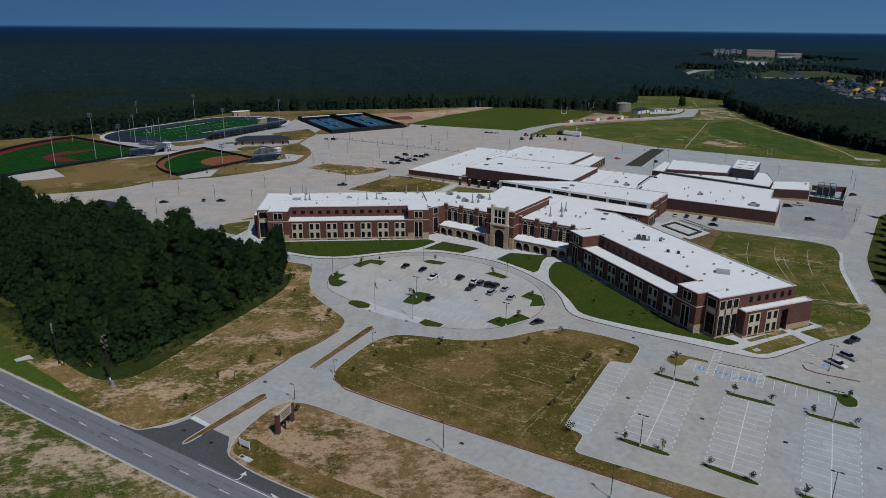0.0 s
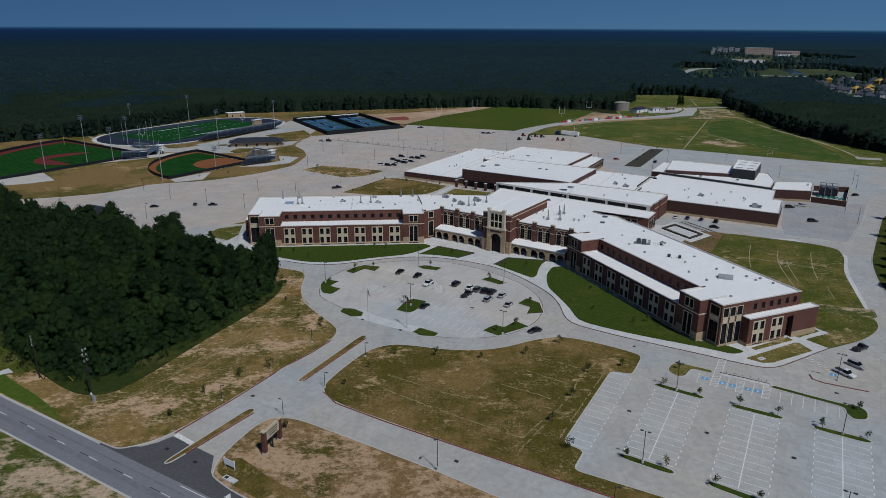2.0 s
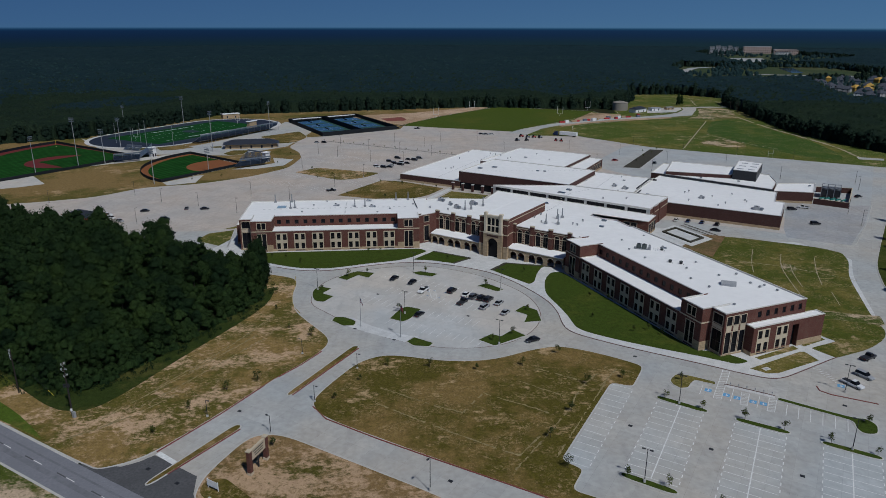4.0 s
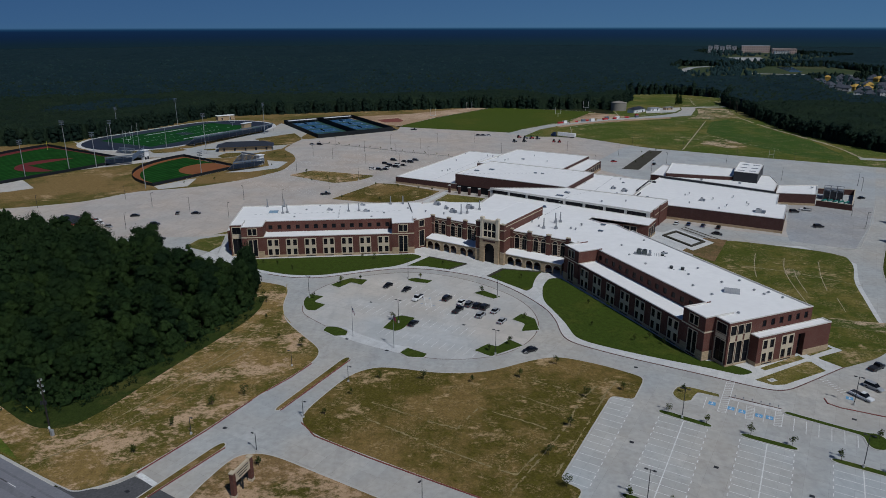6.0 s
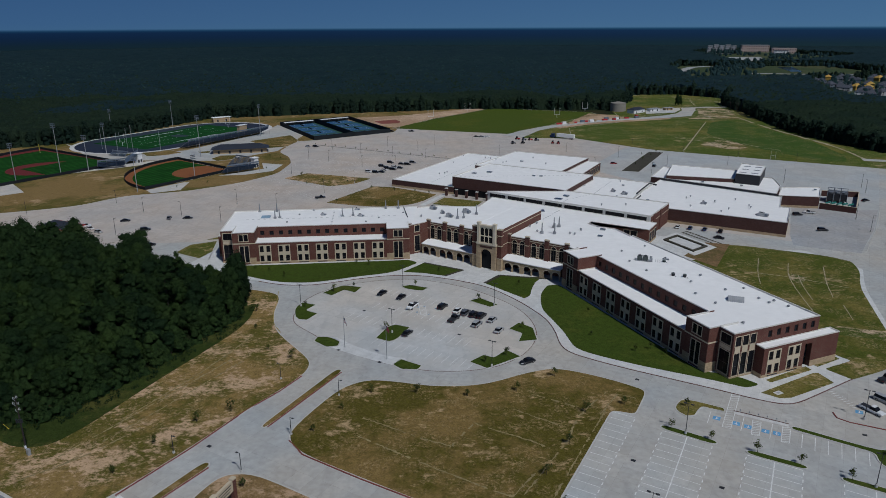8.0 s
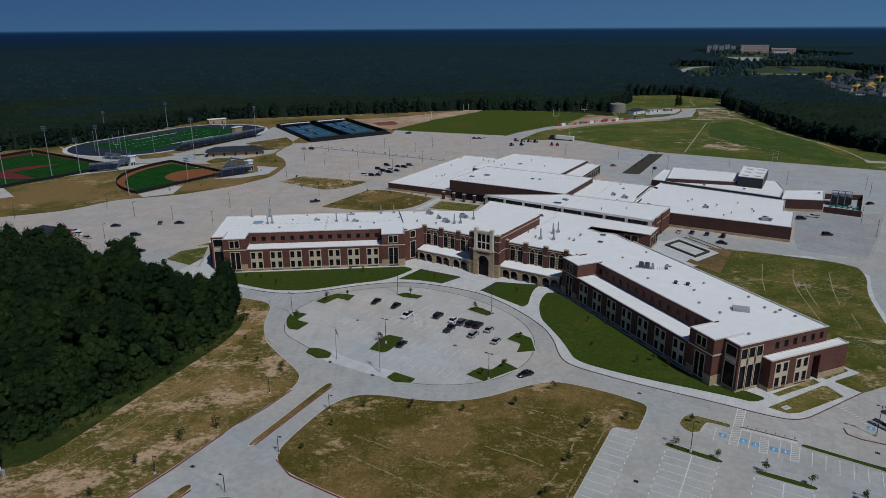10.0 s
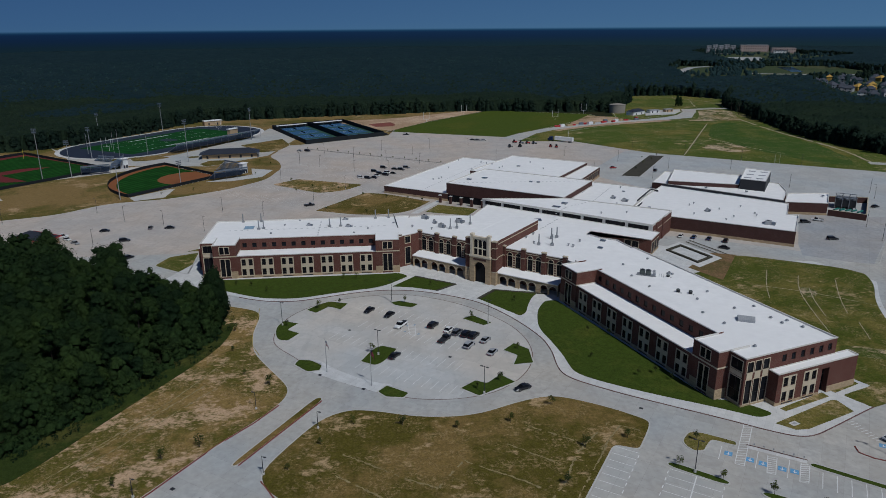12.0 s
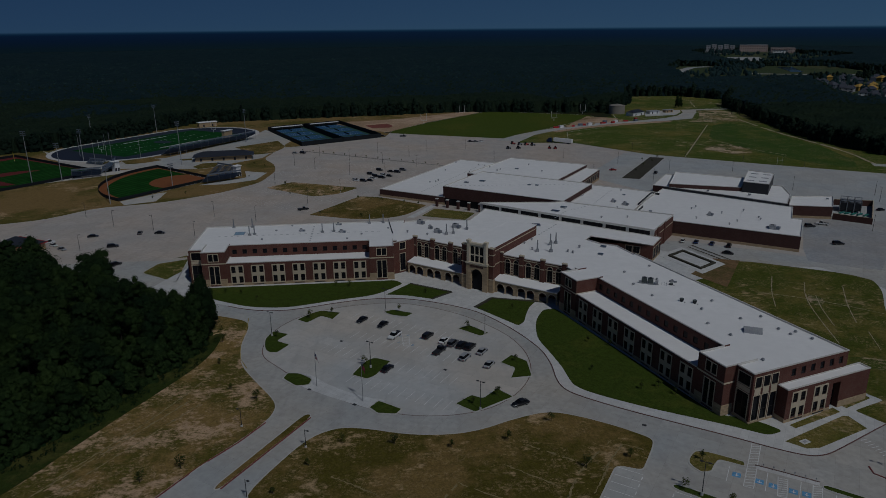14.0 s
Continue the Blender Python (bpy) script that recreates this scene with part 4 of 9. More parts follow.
wing_a, PA = wing("classroom_wing", "three-storey red brick classroom wing with white flat roofs", (-6.5, 295.7), (-0.996, -0.087), (-0.087, 0.996), 0.96, -1)
wing_b, PB = wing("classroom_wing", "three-storey red brick classroom wing with shaded front and white roofs", (50.8, 264.9), (0.377, -0.926), (0.926, 0.377), 1.0, 1)

# entrance hall between the wings
C1, C2 = Vector((0.830, -0.558)), Vector((0.558, 0.830))


def mid(a, b):
    p = ORIGIN + C1 * a + C2 * b
    return (p.x, p.y)


hall = thing("entrance_hall", (*mid(0, 20), 0), "red brick entrance hall with stone portal and tall arched windows", "school entrance")
shell(hall, [PA(0, 5.5), mid(-31.5, 7.3), mid(31.3, 7.3), PB(0, 5.5), PB(-2, 34.6), (77.0, 294.6), (71.6, 297.4), (68.0, 302.4), (62, 310), (44, 322), (26, 333), (6.7, 334), PA(-2, 34.6)], 13.0, wall=False, skip=[(65, 306.2), (53, 316), (35, 327.5), (16.35, 333.5), tuple((Vector(PA(-2, 34.6)) + Vector(PA(0, 5.5))) / 2), tuple((Vector(PB(-2, 34.6)) + Vector(PB(0, 5.5))) / 2)])


def arch_window(ob, face, s0, s1, z0, z1, trim=0.17, stone="cast", bars="frame"):
    """A tall round-headed window with stone trim standing on the wall."""
    r, c = (s1 - s0) / 2, (s0 + s1) / 2
    zc = z1 - r

    def outline(grow):
        return [(s0 - grow, z0 - grow), (s1 + grow, z0 - grow)] + [(c + (r + grow) * math.cos(t), zc + (r + grow) * math.sin(t)) for t in [math.pi * i / 10 for i in range(11)]]

    bm = bmesh.new()
    bm.faces.new([bm.verts.new(face.at(s, z, 0.03)) for s, z in outline(0)])
    pane = part("window", bm, "glass", ob, "tall dark round-headed window")
    bm = bmesh.new()
    o, i = outline(trim), outline(0)
    V = [[bm.verts.new(face.at(s, z, d)) for s, z in ring] for ring, d in ((o, 0), (o, 0.16), (i, 0.16), (i, 0.0))]
    for k in range(3):
        for j in range(len(o)):
            m = (j + 1) % len(o)
            bm.faces.new((V[k][j], V[k][m], V[k + 1][m], V[k + 1][j]))
    sub(part("surround", bm, stone), pane, ob)
    if not bars:
        return
    bm = bmesh.new()
    slab(bm, face, c - 0.05, c + 0.05, z0, z1 - 0.1, 0.03, 0.09)
    for z in (z0 + (zc - z0) * 0.5, zc):
        slab(bm, face, s0, s1, z - 0.05, z + 0.05, 0.03, 0.08)
    sub(part("frame", bm, bars), pane, ob)


def arcade(ob, face, z1, centres, r=1.5, spring=2.1, depth=3.0):
    """A stone arcade wall with round arches cut through it: piers, and an arched head over each bay."""
    N = 8
    edges = [0.0] + [c + d for c in centres for d in (-r, r)] + [face.length]
    for i in range(0, len(edges), 2):
        bm = bmesh.new()
        slab(bm, face, edges[i], edges[i + 1], 0, z1, -0.5, 0.0)
        part("arcade_pier", bm, "stone", ob, "cream limestone arcade pier")
    for c in centres:
        bm = bmesh.new()
        arc = [(c - r * math.cos(math.pi * i / N), spring + r * math.sin(math.pi * i / N)) for i in range(N + 1)]
        for d in (0.0, -0.5):
            low, top = [bm.verts.new(face.at(*p, d)) for p in arc], [bm.verts.new(face.at(p[0], z1, d)) for p in arc]
            for i in range(N):
                bm.faces.new((low[i], low[i + 1], top[i + 1], top[i]))
            if d == 0.0:
                rim = low
        for i in range(N):
            bm.faces.new((rim[i], rim[i + 1], low[i + 1], low[i]))
        part("arch_head", bm, "stone", ob, "cream limestone round arch")
    for c in centres:
        bm = bmesh.new()
        o = [(c - (r + 0.25) * math.cos(math.pi * i / N), spring + (r + 0.25) * math.sin(math.pi * i / N)) for i in range(N + 1)]
        q = [(c - r * math.cos(math.pi * i / N), spring + r * math.sin(math.pi * i / N)) for i in range(N + 1)]
        for i in range(N):
            va, vb = [bm.verts.new(face.at(*p, 0.08)) for p in (o[i], o[i + 1])], [bm.verts.new(face.at(*p, 0.08)) for p in (q[i + 1], q[i])]
            bm.faces.new(va + vb)
            wa = [bm.verts.new(face.at(*p, 0.0)) for p in (o[i], o[i + 1])]
            bm.faces.new((va[0], va[1], wa[1], wa[0]))
        part("arch_trim", bm, "cast", ob)


for side in (-1, 1):
    a0, a1 = (-31.5, -5.4) if side < 0 else (6.4, 31.3)
    f = Face(mid(a0, 7.3), mid(a1, 7.3), tuple(-C2))
    wall_face(hall, f, 0, 12.98, [])
    w = f.length
    band(hall, f, 0, w, 12.0, 0.3, 0.08)
    band(hall, f, 0, w, 10.2, 0.22, 0.06)
    n = 3
    for i in range(n):
        c = (3.8 if side < 0 else 4.7) + 8.27 * i
        for d in (-1.65, 1.65):
            arch_window(hall, f, c + d - 1.0, c + d + 1.0, 5.9, 11.5)
        for k in range(5):
            band(hall, f, c - 0.34, c + 0.34, 6.1 + 0.95 * k, 0.36, 0.09, "cast", "quoin")
    for i in range(n + 1):
        s = (0.2 if side < 0 else 0.4) + 8.2 * i
        bm = bmesh.new()
        slab(bm, f, s - 0.85, s + 0.85, 0, 13.6, -0.3, 0.55)
        pier = part("pier", bm, "brick", hall)
        bm = bmesh.new()
        slab(bm, f, s - 0.9, s + 0.9, 13.6, 14.0, -0.4, 0.7)
        sub(part("pier_cap", bm, "cast"), pier, hall)
        bm = bmesh.new()
        slab(bm, f, s - 0.82, s + 0.82, 10.1, 10.45, -0.3, 0.62)
        sub(part("pier_band", bm, "cast"), pier, hall)
    # covered walk in front
    g = Face(mid(a0, 2.2), mid(a1, 2.2), tuple(-C2))
    centres = []
    for i in range(n):
        c = (3.8 if side < 0 else 4.7) + 8.27 * i
        centres += [c - 1.75, c + 1.75]
    arcade(hall, g, 4.5, centres)
    band(hall, g, -0.1, w + 0.1, 4.25, 0.35, 0.2)
    bm = bmesh.new()
    v = [bm.verts.new(p) for p in (g.at(0, 4.75, 0.25), g.at(w, 4.75, 0.25), g.at(w, 5.6, -5.05), g.at(0, 5.6, -5.05), g.at(0, 4.5, 0.25), g.at(w, 4.5, 0.25), g.at(w, 5.3, -5.05), g.at(0, 5.3, -5.05))]
    for q in ((0, 1, 2, 3), (7, 6, 5, 4), (0, 4, 5, 1), (1, 5, 6, 2), (2, 6, 7, 3), (3, 7, 4, 0)):
        bm.faces.new([v[i] for i in q])
    part("walk_roof", bm, "roof", hall)
# recessed corner faces with tall windows
for P, sg in ((PA, -1), (PB, 1)):
    q = mid(31.4 * sg, 7.3)
    f = Face(P(0, 5.5), q, tuple(-C2))
    L = f.length
    wall_face(hall, f, 0, 12.98, [(L * 0.3, L * 0.3 + 2.4, 1.0, 7.8), (L * 0.3, L * 0.3 + 2.4, 9.6, 12.2)] if L > 5 else [])
    if L > 5:
        window(hall, f, L * 0.3, L * 0.3 + 2.4, 1.0, 7.8, bars=(0.5,), rails=(0.4,), trim=0.25)
        window(hall, f, L * 0.3, L * 0.3 + 2.4, 9.6, 12.2, bars=(0.5,), trim=0.25)
# the higher nave and the stone portal
shell(hall, [mid(-5.4, 0.9), mid(6.6, 0.9), mid(6.4, 36.5), mid(-5.4, 36.5)], 16.9, "brick", 0.06, edge="roof")
f = Face(mid(6.6, 0.9), mid(6.4, 36.5), tuple(C1))
band(hall, f, 0, f.length, 15.2, 0.3, 0.08)
band(hall, f, 0, 6.3, 10.1, 0.3, 0.08)
band(hall, f, 0, 1.5, 0, 5.0, 0.1, "stone", "stone_base")
f = Face(mid(-5.4, 0.9), mid(6.4, 0.9), tuple(-C2))
band(hall, f, 0, f.length, 0, 5.0, 0.1, "stone", "stone_base")
band(hall, f, 0, f.length, 10.1, 0.3, 0.1)
band(hall, f, 0, f.length, 13.4, 0.3, 0.1)
f = Face(mid(-3.5, -0.3), mid(5.2, -0.3), tuple(-C2))
bm = bmesh.new()
W, R, SPR = f.length, 2.4, 5.9
c, N = W / 2, 14
slab(bm, f, 0, c - R, 0, 10.2, -1.4, 0)
slab(bm, f, c + R, W, 0, 10.2, -1.4, 0)
arc = [(c - R * math.cos(math.pi * i / N), SPR + R * math.sin(math.pi * i / N)) for i in range(N + 1)]
for i in range(N):
    for d in (0.0,):
        bm.faces.new([bm.verts.new(f.at(*p, d)) for p in (arc[i], arc[i + 1], (arc[i + 1][0], 10.2), (arc[i][0], 10.2))])
    bm.faces.new([bm.verts.new(f.at(*p)) for p in ((*arc[i], 0), (*arc[i + 1], 0), (*arc[i + 1], -1.1), (*arc[i], -1.1))])
part("portal", bm, "stone", hall, "cream limestone portal with a deep round arch")
bm = bmesh.new()
bm.faces.new([bm.verts.new(f.at(s, z, -1.05)) for s, z in [(c - R, 0), (c + R, 0)] + arc[::-1]])
part("entrance_glazing", bm, "glass", hall, "dark glazed entrance under the arch")
bm = bmesh.new()
slab(bm, f, c - 2.7, c + 2.7, 8.95, 9.55, 0.0, 0.1)
part("name_panel", bm, "brown", hall, "long dark inscription panel over the arch")
bm = bmesh.new()
for s0, s1 in ((0.3, 1.3), (W - 1.3, W - 0.3)):
    slab(bm, f, s0, s1, 10.2, 18.2, -1.2, 0.12)
slab(bm, f, -0.15, W + 0.15, 10.1, 10.75, -1.2, 0.2)
slab(bm, f, 1.3, W - 1.3, 17.15, 18.0, -1.2, 0.0)
for s0, s1 in ((0.15, 1.45), (W - 1.45, W - 0.15)):
    slab(bm, f, s0, s1, 18.2, 18.9, -1.3, 0.25)
part("gable", bm, "pale_stone", hall, "pale stone gable frame over the portal")
bm = bmesh.new()
slab(bm, f, 1.1, W - 1.1, 10.6, 17.2, -1.2, -0.35)
part("gable_wall", bm, "pale_stone", hall)
g = Face(f.at(0, 0, -0.36).xy, f.at(W, 0, -0.36).xy, tuple(-C2))
for i in range(3):
    m = c + (i - 1) * 1.86
    arch_window(hall, g, m - 0.73, m + 0.73, 11.0, 16.8, 0.18, "pale_stone", None)
    bm = bmesh.new()
    slab(bm, g, m - 0.8, m + 0.8, 13.3, 13.75, 0.0, 0.14)
    part("transom", bm, "pale_stone", hall)
# corner turrets beside the portal
for s0, s1 in ((-5.8, -4.0), (5.5, 7.2)):
    t = Face(mid(s0, 0.6), mid(s1, 0.6), tuple(-C2))
    bm = bmesh.new()
    slab(bm, t, 0, t.length, 0, 16.6, -1.2, 0.15)
    tur = part("turret", bm, "brick", hall)
    for z in (5.0, 10.1, 14.2, 16.6):
        bm = bmesh.new()
        slab(bm, t, -0.1, t.length + 0.1, z, z + 0.3, -1.3, 0.28)
        sub(part("turret_band", bm, "cast"), tur, hall)
    bm = bmesh.new()
    slab(bm, t, -0.06, t.length + 0.06, 0, 4.9, -1.25, 0.24)
    sub(part("turret_base", bm, "stone"), tur, hall)

# ---- blocks behind ----
def block(name, label, pts, z, material="brown", plinth=1.2, category="school block", parapet=0.45):
    cx, cy = sum(p[0] for p in pts) / len(pts), sum(p[1] for p in pts) / len(pts)
    ob = thing(name, (cx, cy, 0), label, category)
    shell(ob, pts, z, material, parapet, plinth=plinth)
    return ob


low_gym = block("practice_gym", "low brown brick sports block with white roof", [site(-114, 104), site(-72, 104), site(-72, 150), site(-82, 204), site(-116, 204)], 4.4)
gym = block("gymnasium", "tall brown brick gymnasium with white roof", [site(-73, 104.5), site(-5, 103), site(-5, 147), site(-72, 149)], 10.2, plinth=0)
far_gym = block("rear_block", "white-roofed brown brick rear block", [site(-82, 149.2), site(-28, 147.2), site(-28, 207), site(-80, 207)], 8.2)
annex = block("annex", "low white-roofed annex with brick window wall", [site(-27.9, 160), site(-17, 160), site(-19, 205), site(-27.9, 206)], 6.4)
for i in range(9):
    f = Face(site(-17, 160), site(-19, 205), tuple(E1))
    window(annex, f, 2.0 + i * 4.6, 4.6 + i * 4.6, 2.0, 4.8, trim=0.25, deep=-0.06)
commons = block("commons_hall", "white-roofed commons with a clerestory window band", [site(-40, 83), site(45.5, 75), site(47, 103.4), site(-4.8, 103.4), site(-9, 100)], 9.9, "panel", 0)
f = Face(site(-40, 83), site(45.5, 75), tuple(-E2))
L = f.length
for i in range(8):
    a = 1.6 + i * (L - 2.0) / 8
    window(commons, f, a, a + (L - 2.0) / 8 - 1.4, 7.1, 8.95, bars=(0.25, 0.5, 0.75), trim=0, deep=-0.06)
band(commons, f, 0, L, 9.0, 0.85, 0.35, "panel", "fascia")
f = Face(site(45.5, 75), site(47, 103.4), tuple(E1))
band(commons, f, 0.3, f.length, 0, 9.1, 0.12, "brick", "end_wall")
band(commons, f, 0.2, f.length, 6.4, 0.3, 0.2, "cast", "stone_band")
band(commons, f, 4.0, 6.2, 0, 9.6, 0.5, "brick", "end_pier")
band(commons, f, 14.0, 16.2, 0, 9.6, 0.5, "brick", "end_pier")
middle = block("middle_block", "broad white flat roof between the halls", [site(-4.9, 103.6), site(27.2, 103.6), site(26.4, 137), site(27.6, 155), site(-16.9, 157), site(-27.8, 159.8), site(-27.8, 147.4), site(-4.9, 147.2)], 7.4)
link = block("link_block", "brown brick link block with white roof", [site(-33, 54), site(22.3, 55), site(22.4, 62.2), site(48.4, 61.6), site(48.6, 74.4), site(-37, 82.5)], 7.2, "brick", parapet=0.25)
f = Face(site(48.4, 61.6), site(48.6, 74.4), tuple(E1))
for a in (1.2, 5.2, 9.2):
    window(link, f, a, a + 2.6, 0.8, 5.4, bars=(0.5,), rails=(0.6,), trim=0.25, deep=-0.06)
f = Face(site(22.4, 62.2), site(48.4, 61.6), tuple(-E2))
for a in (15.0, 18.2):
    window(link, f, a, a + 2.6, 3.0, 5.6, bars=(0.5,), trim=0.25, deep=-0.06)
theatre = block("auditorium", "long brown brick hall with broad white roof", [site(27.4, 103.6), site(99, 103.6), site(98, 133.5), site(93.4, 133.5), site(92.2, 156), site(59.6, 162.4), site(28, 167.9), site(26.6, 137)], 7.0)
stage = block("stage_block", "white-roofed block behind the auditorium", [site(22.4, 168.4), site(28, 168.2), site(59.6, 162.7), site(89.5, 157.0), site(89.4, 178.3), site(84, 198), site(21.7, 202)], 8.0, "brown", 0)
fly = block("upper_stage", "raised white roof over the stage block", [site(31, 168), site(66, 176), site(65, 202), site(27, 202)], 9.8, "brown", 0)
pent = block("roof_penthouse", "dark metal penthouse with a white louvred roof", [site(66.6, 175), site(79.2, 174), site(78.7, 205), site(65.2, 208)], 13.2, "dark", 0)
for i in range(3):
    for k in range(2):
        c = Vector(site(69.5 + 6.0 * k, 181 + 9.5 * i))
        bm = bmesh.new()
        box(bm, pose(c.x, c.y, 12.76, 0, 0, -30), 3.6, 1.6, 0.12)
        part("louvre", bm, "steel", pent)
def roof_step(ob, p, q, z0, z1, w=0.35):
    """A low dark wall where one flat roof steps up to the next."""
    p, q = Vector(p), Vector(q)
    u = (q - p).normalized()
    k = Vector((-u.y, u.x)) * w / 2
    bm = bmesh.new()
    prism(bm, [tuple(p - k), tuple(q - k), tuple(q + k), tuple(p + k)], z0, z1)
    part("roof_step", bm, "dark", ob)


roof_step(wing_a, (-10.7, 332.6), (-7.8, 312.8), 12.5, 13.5, 0.3)
roof_step(hall, (61.6, 269.6), (72.4, 275.2), 12.4, 12.95, 0.18)
roof_step(hall, (72.4, 275.2), (83.6, 279.8), 12.4, 12.95, 0.18)
roof_step(theatre, site(27.9, 167.4), site(59.5, 161.9), 6.9, 7.75, 0.4)
roof_step(theatre, site(60.0, 161.9), site(90.5, 156.3), 6.9, 7.75, 0.4)
roof_step(middle, (95.2, 348.4), (109.8, 373.4), 7.0, 7.75)
roof_step(middle, (108.7, 377.7), (122.4, 401.6), 7.0, 7.75)
roof_step(theatre, (122.8, 402.0), (126.0, 399.8), 6.6, 7.5, 0.5)
kitchen = block("kitchen_block", "low brown brick kitchen block with white roof", [site(90.0, 161.5), site(109, 168), site(108.4, 193), site(90.0, 183)], 6.3)
yard = thing("plant_yard", (*site(117, 185), 0), "brick walled plant yard with dark cooling towers", "plant yard")
for a, b in ((site(109.4, 168), site(126, 166)), (site(126, 166), site(127, 206)), (site(127, 206), site(109, 200))):
    g = Face(a, b, (1, -1))
    bm = bmesh.new()
    slab(bm, g, 0, g.length, 0, 3.0, -0.2, 0.2)
    part("yard_wall", bm, "brown", yard)
    bm = bmesh.new()
    slab(bm, g, 0, g.length, 3.0, 3.15, -0.25, 0.25)
    part("wall_cap", bm, "cast", yard)
for k in range(3):
    c = Vector(site(113.5 + 3.2 * k, 190))
    tower = thing("cooling_tower", (c.x, c.y, 0), "dark steel framed cooling tower in the plant yard", "cooling tower", "cooling towers")
    m = pose(c.x, c.y, 0, 0, 0, -30)
    part("casing", box(bmesh.new(), m @ Matrix.Translation((0, 0, 1.2)), 2.9, 9, 3.6), "dark", tower)
    part("fan_housing", tube(bmesh.new(), m @ Vector((0, 2, 4.8)), m @ Vector((0, 2, 5.5)), 1.2, 1.3, 14), "steel", tower)
    part("fan_housing", tube(bmesh.new(), m @ Vector((0, -2, 4.8)), m @ Vector((0, -2, 5.5)), 1.2, 1.3, 14), "steel", tower)
    for x in (-1.5, 1.5):
        for y in (-4.6, 4.6):
            part("column", box(bmesh.new(), m @ Matrix.Translation((x, y, 0)), 0.25, 0.25, 6.4), "steel", tower)
    for y in (-4.6, 4.6):
        part("beam", box(bmesh.new(), m @ Matrix.Translation((0, y, 6.2)), 3.2, 0.22, 0.25), "steel", tower)
for k in range(5):
    a, b = site(112 + 2.6 * k, 172 + (k % 2)), site(114 + 2.6 * k, 176)
    pump = thing("pump_set", (*a, 0), "green painted pump and pipes in the yard", "pump", "yard pumps")
    part("pipe", tube(bmesh.new(), (*a, 2.4), (*b, 2.4), 0.45, 0.45, 10), "teal", pump)
    part("riser", tube(bmesh.new(), (*a, 0), (*a, 2.4), 0.4, 0.4, 10), "teal", pump)
# covered porch of the gymnasium
porch = thing("gym_porch", (*site(-58, 101), 0), "porch of pale piers along the gymnasium", "porch")
for i in range(6):
    c = Vector(site(-74 + 6.4 * i, 99.5))
    bm = bmesh.new()
    box(bm, pose(c.x, c.y, 0, 0, 0, -30), 1.2, 1.2, 4.0)
    pier = part("pier", bm, "brown", porch)
    bm = bmesh.new()
    box(bm, pose(c.x, c.y, 4.0, 0, 0, -30), 1.5, 1.5, 0.35)
    sub(part("pier_cap", bm, "walk"), pier, porch)
bm = bmesh.new()
slab(bm, Face(site(-72, 104.3), site(-40, 103.6), tuple(-E2)), 0, 32, 0.2, 3.8, 0.1, 0.2)
part("glazing", bm, "glass", porch)
# paved court with a dark planted ring
court = thing("garden_court", (*site(76, 64), 0.15), "paved court with a dark planting ring", "courtyard", kind="structure")
K0, KU, KV = Vector((101.5, 320.0)), Vector((10.0, -22.5)).normalized(), Vector((13.8, 11.2)).normalized()
kq = lambda a, b: tuple(K0 + KU * a + KV * b)
bm = bmesh.new()
prism(bm, [kq(0, 0), kq(24.6, 0), kq(24.6, 17.0), kq(0, 17.0)], 0.1, 0.22)
part("paving", bm, "walk", court)
for a0, a1, b0, b1 in ((3, 21.5, 3, 4.2), (3, 21.5, 12.8, 14), (3, 4.2, 4.2, 12.8), (20.3, 21.5, 4.2, 12.8)):
    bm = bmesh.new()
    prism(bm, [kq(a0, b0), kq(a1, b0), kq(a1, b1), kq(a0, b1)], 0.2, 0.75)
    part("planter", bm, "mulch", court)
for a0, b0 in ((1.0, 19.5), (1.0, 22.5)):
    bed("hedge_strip", [kq(a0, b0), kq(a0 + 24, b0), kq(a0 + 24, b0 + 1.6), kq(a0, b0 + 1.6)], "mulch", "dark planted strip between the court and parking", 0, category="planting strip")
# walk pads and seams on the roofs
rows = []
for a, b in ((PA(5, 21), PA(72, 21)), (PA(33, 9), PA(33, 34)), ((50.0, 310.6), (60.0, 326.4)), ((62.5, 346.4), (70.0, 359.0)), ((72.0, 360.0), (85.0, 370.0)), ((87.2, 380.2), (105.0, 413.0)), ((70.0, 384.5), (102.0, 363.0)), (site(-70, 108), site(-8, 146)), (site(-90, 110), site(-96, 200))):
    rows.append((a, b))
for (a, b), z in zip(rows, (13.16, 13.16, 12.56, 9.46, 9.46, 6.96, 6.96, 9.76, 3.96)):
    bm = bmesh.new()
    a, b = Vector(a), Vector(b)
    u = (b - a).normalized()
    q = Vector((-u.y, u.x)) * 0.3
    d = 0.0
    while d < (b - a).length - 1.6:
        p0, p1 = a + u * d, a + u * (d + 1.0)
        bm.faces.new([bm.verts.new((v.x, v.y, z + 0.01)) for v in (p0 - q, p1 - q, p1 + q, p0 + q)])
        d += 2.4
    tagged(part("walk_pads", bm, "seam"), "grey walk pads in a row on the white roof", "roof pad", kind="stuff")

# mulch edges of the entrance lawns
for a, b in (((-0.4, 290.8), (14.8, 281.8)), ((14.8, 281.8), (7.7, 275.2)), ((22.3, 267.2), (28.7, 275.7)), ((28.7, 275.7), (47.6, 270.8))):
    bm = bmesh.new()
    a, b = Vector(a), Vector(b)
    u = (b - a).normalized()
    q = Vector((-u.y, u.x)) * 0.5
    prism(bm, [tuple(a - q), tuple(b - q), tuple(b + q), tuple(a + q)], 0.1, 0.24)
    tagged(part("mulch_strip", bm, "mulch"), "dark mulch strip along the entrance lawn", "planting strip", kind="structure")
# ---- woods ----
rng = random.Random(7)


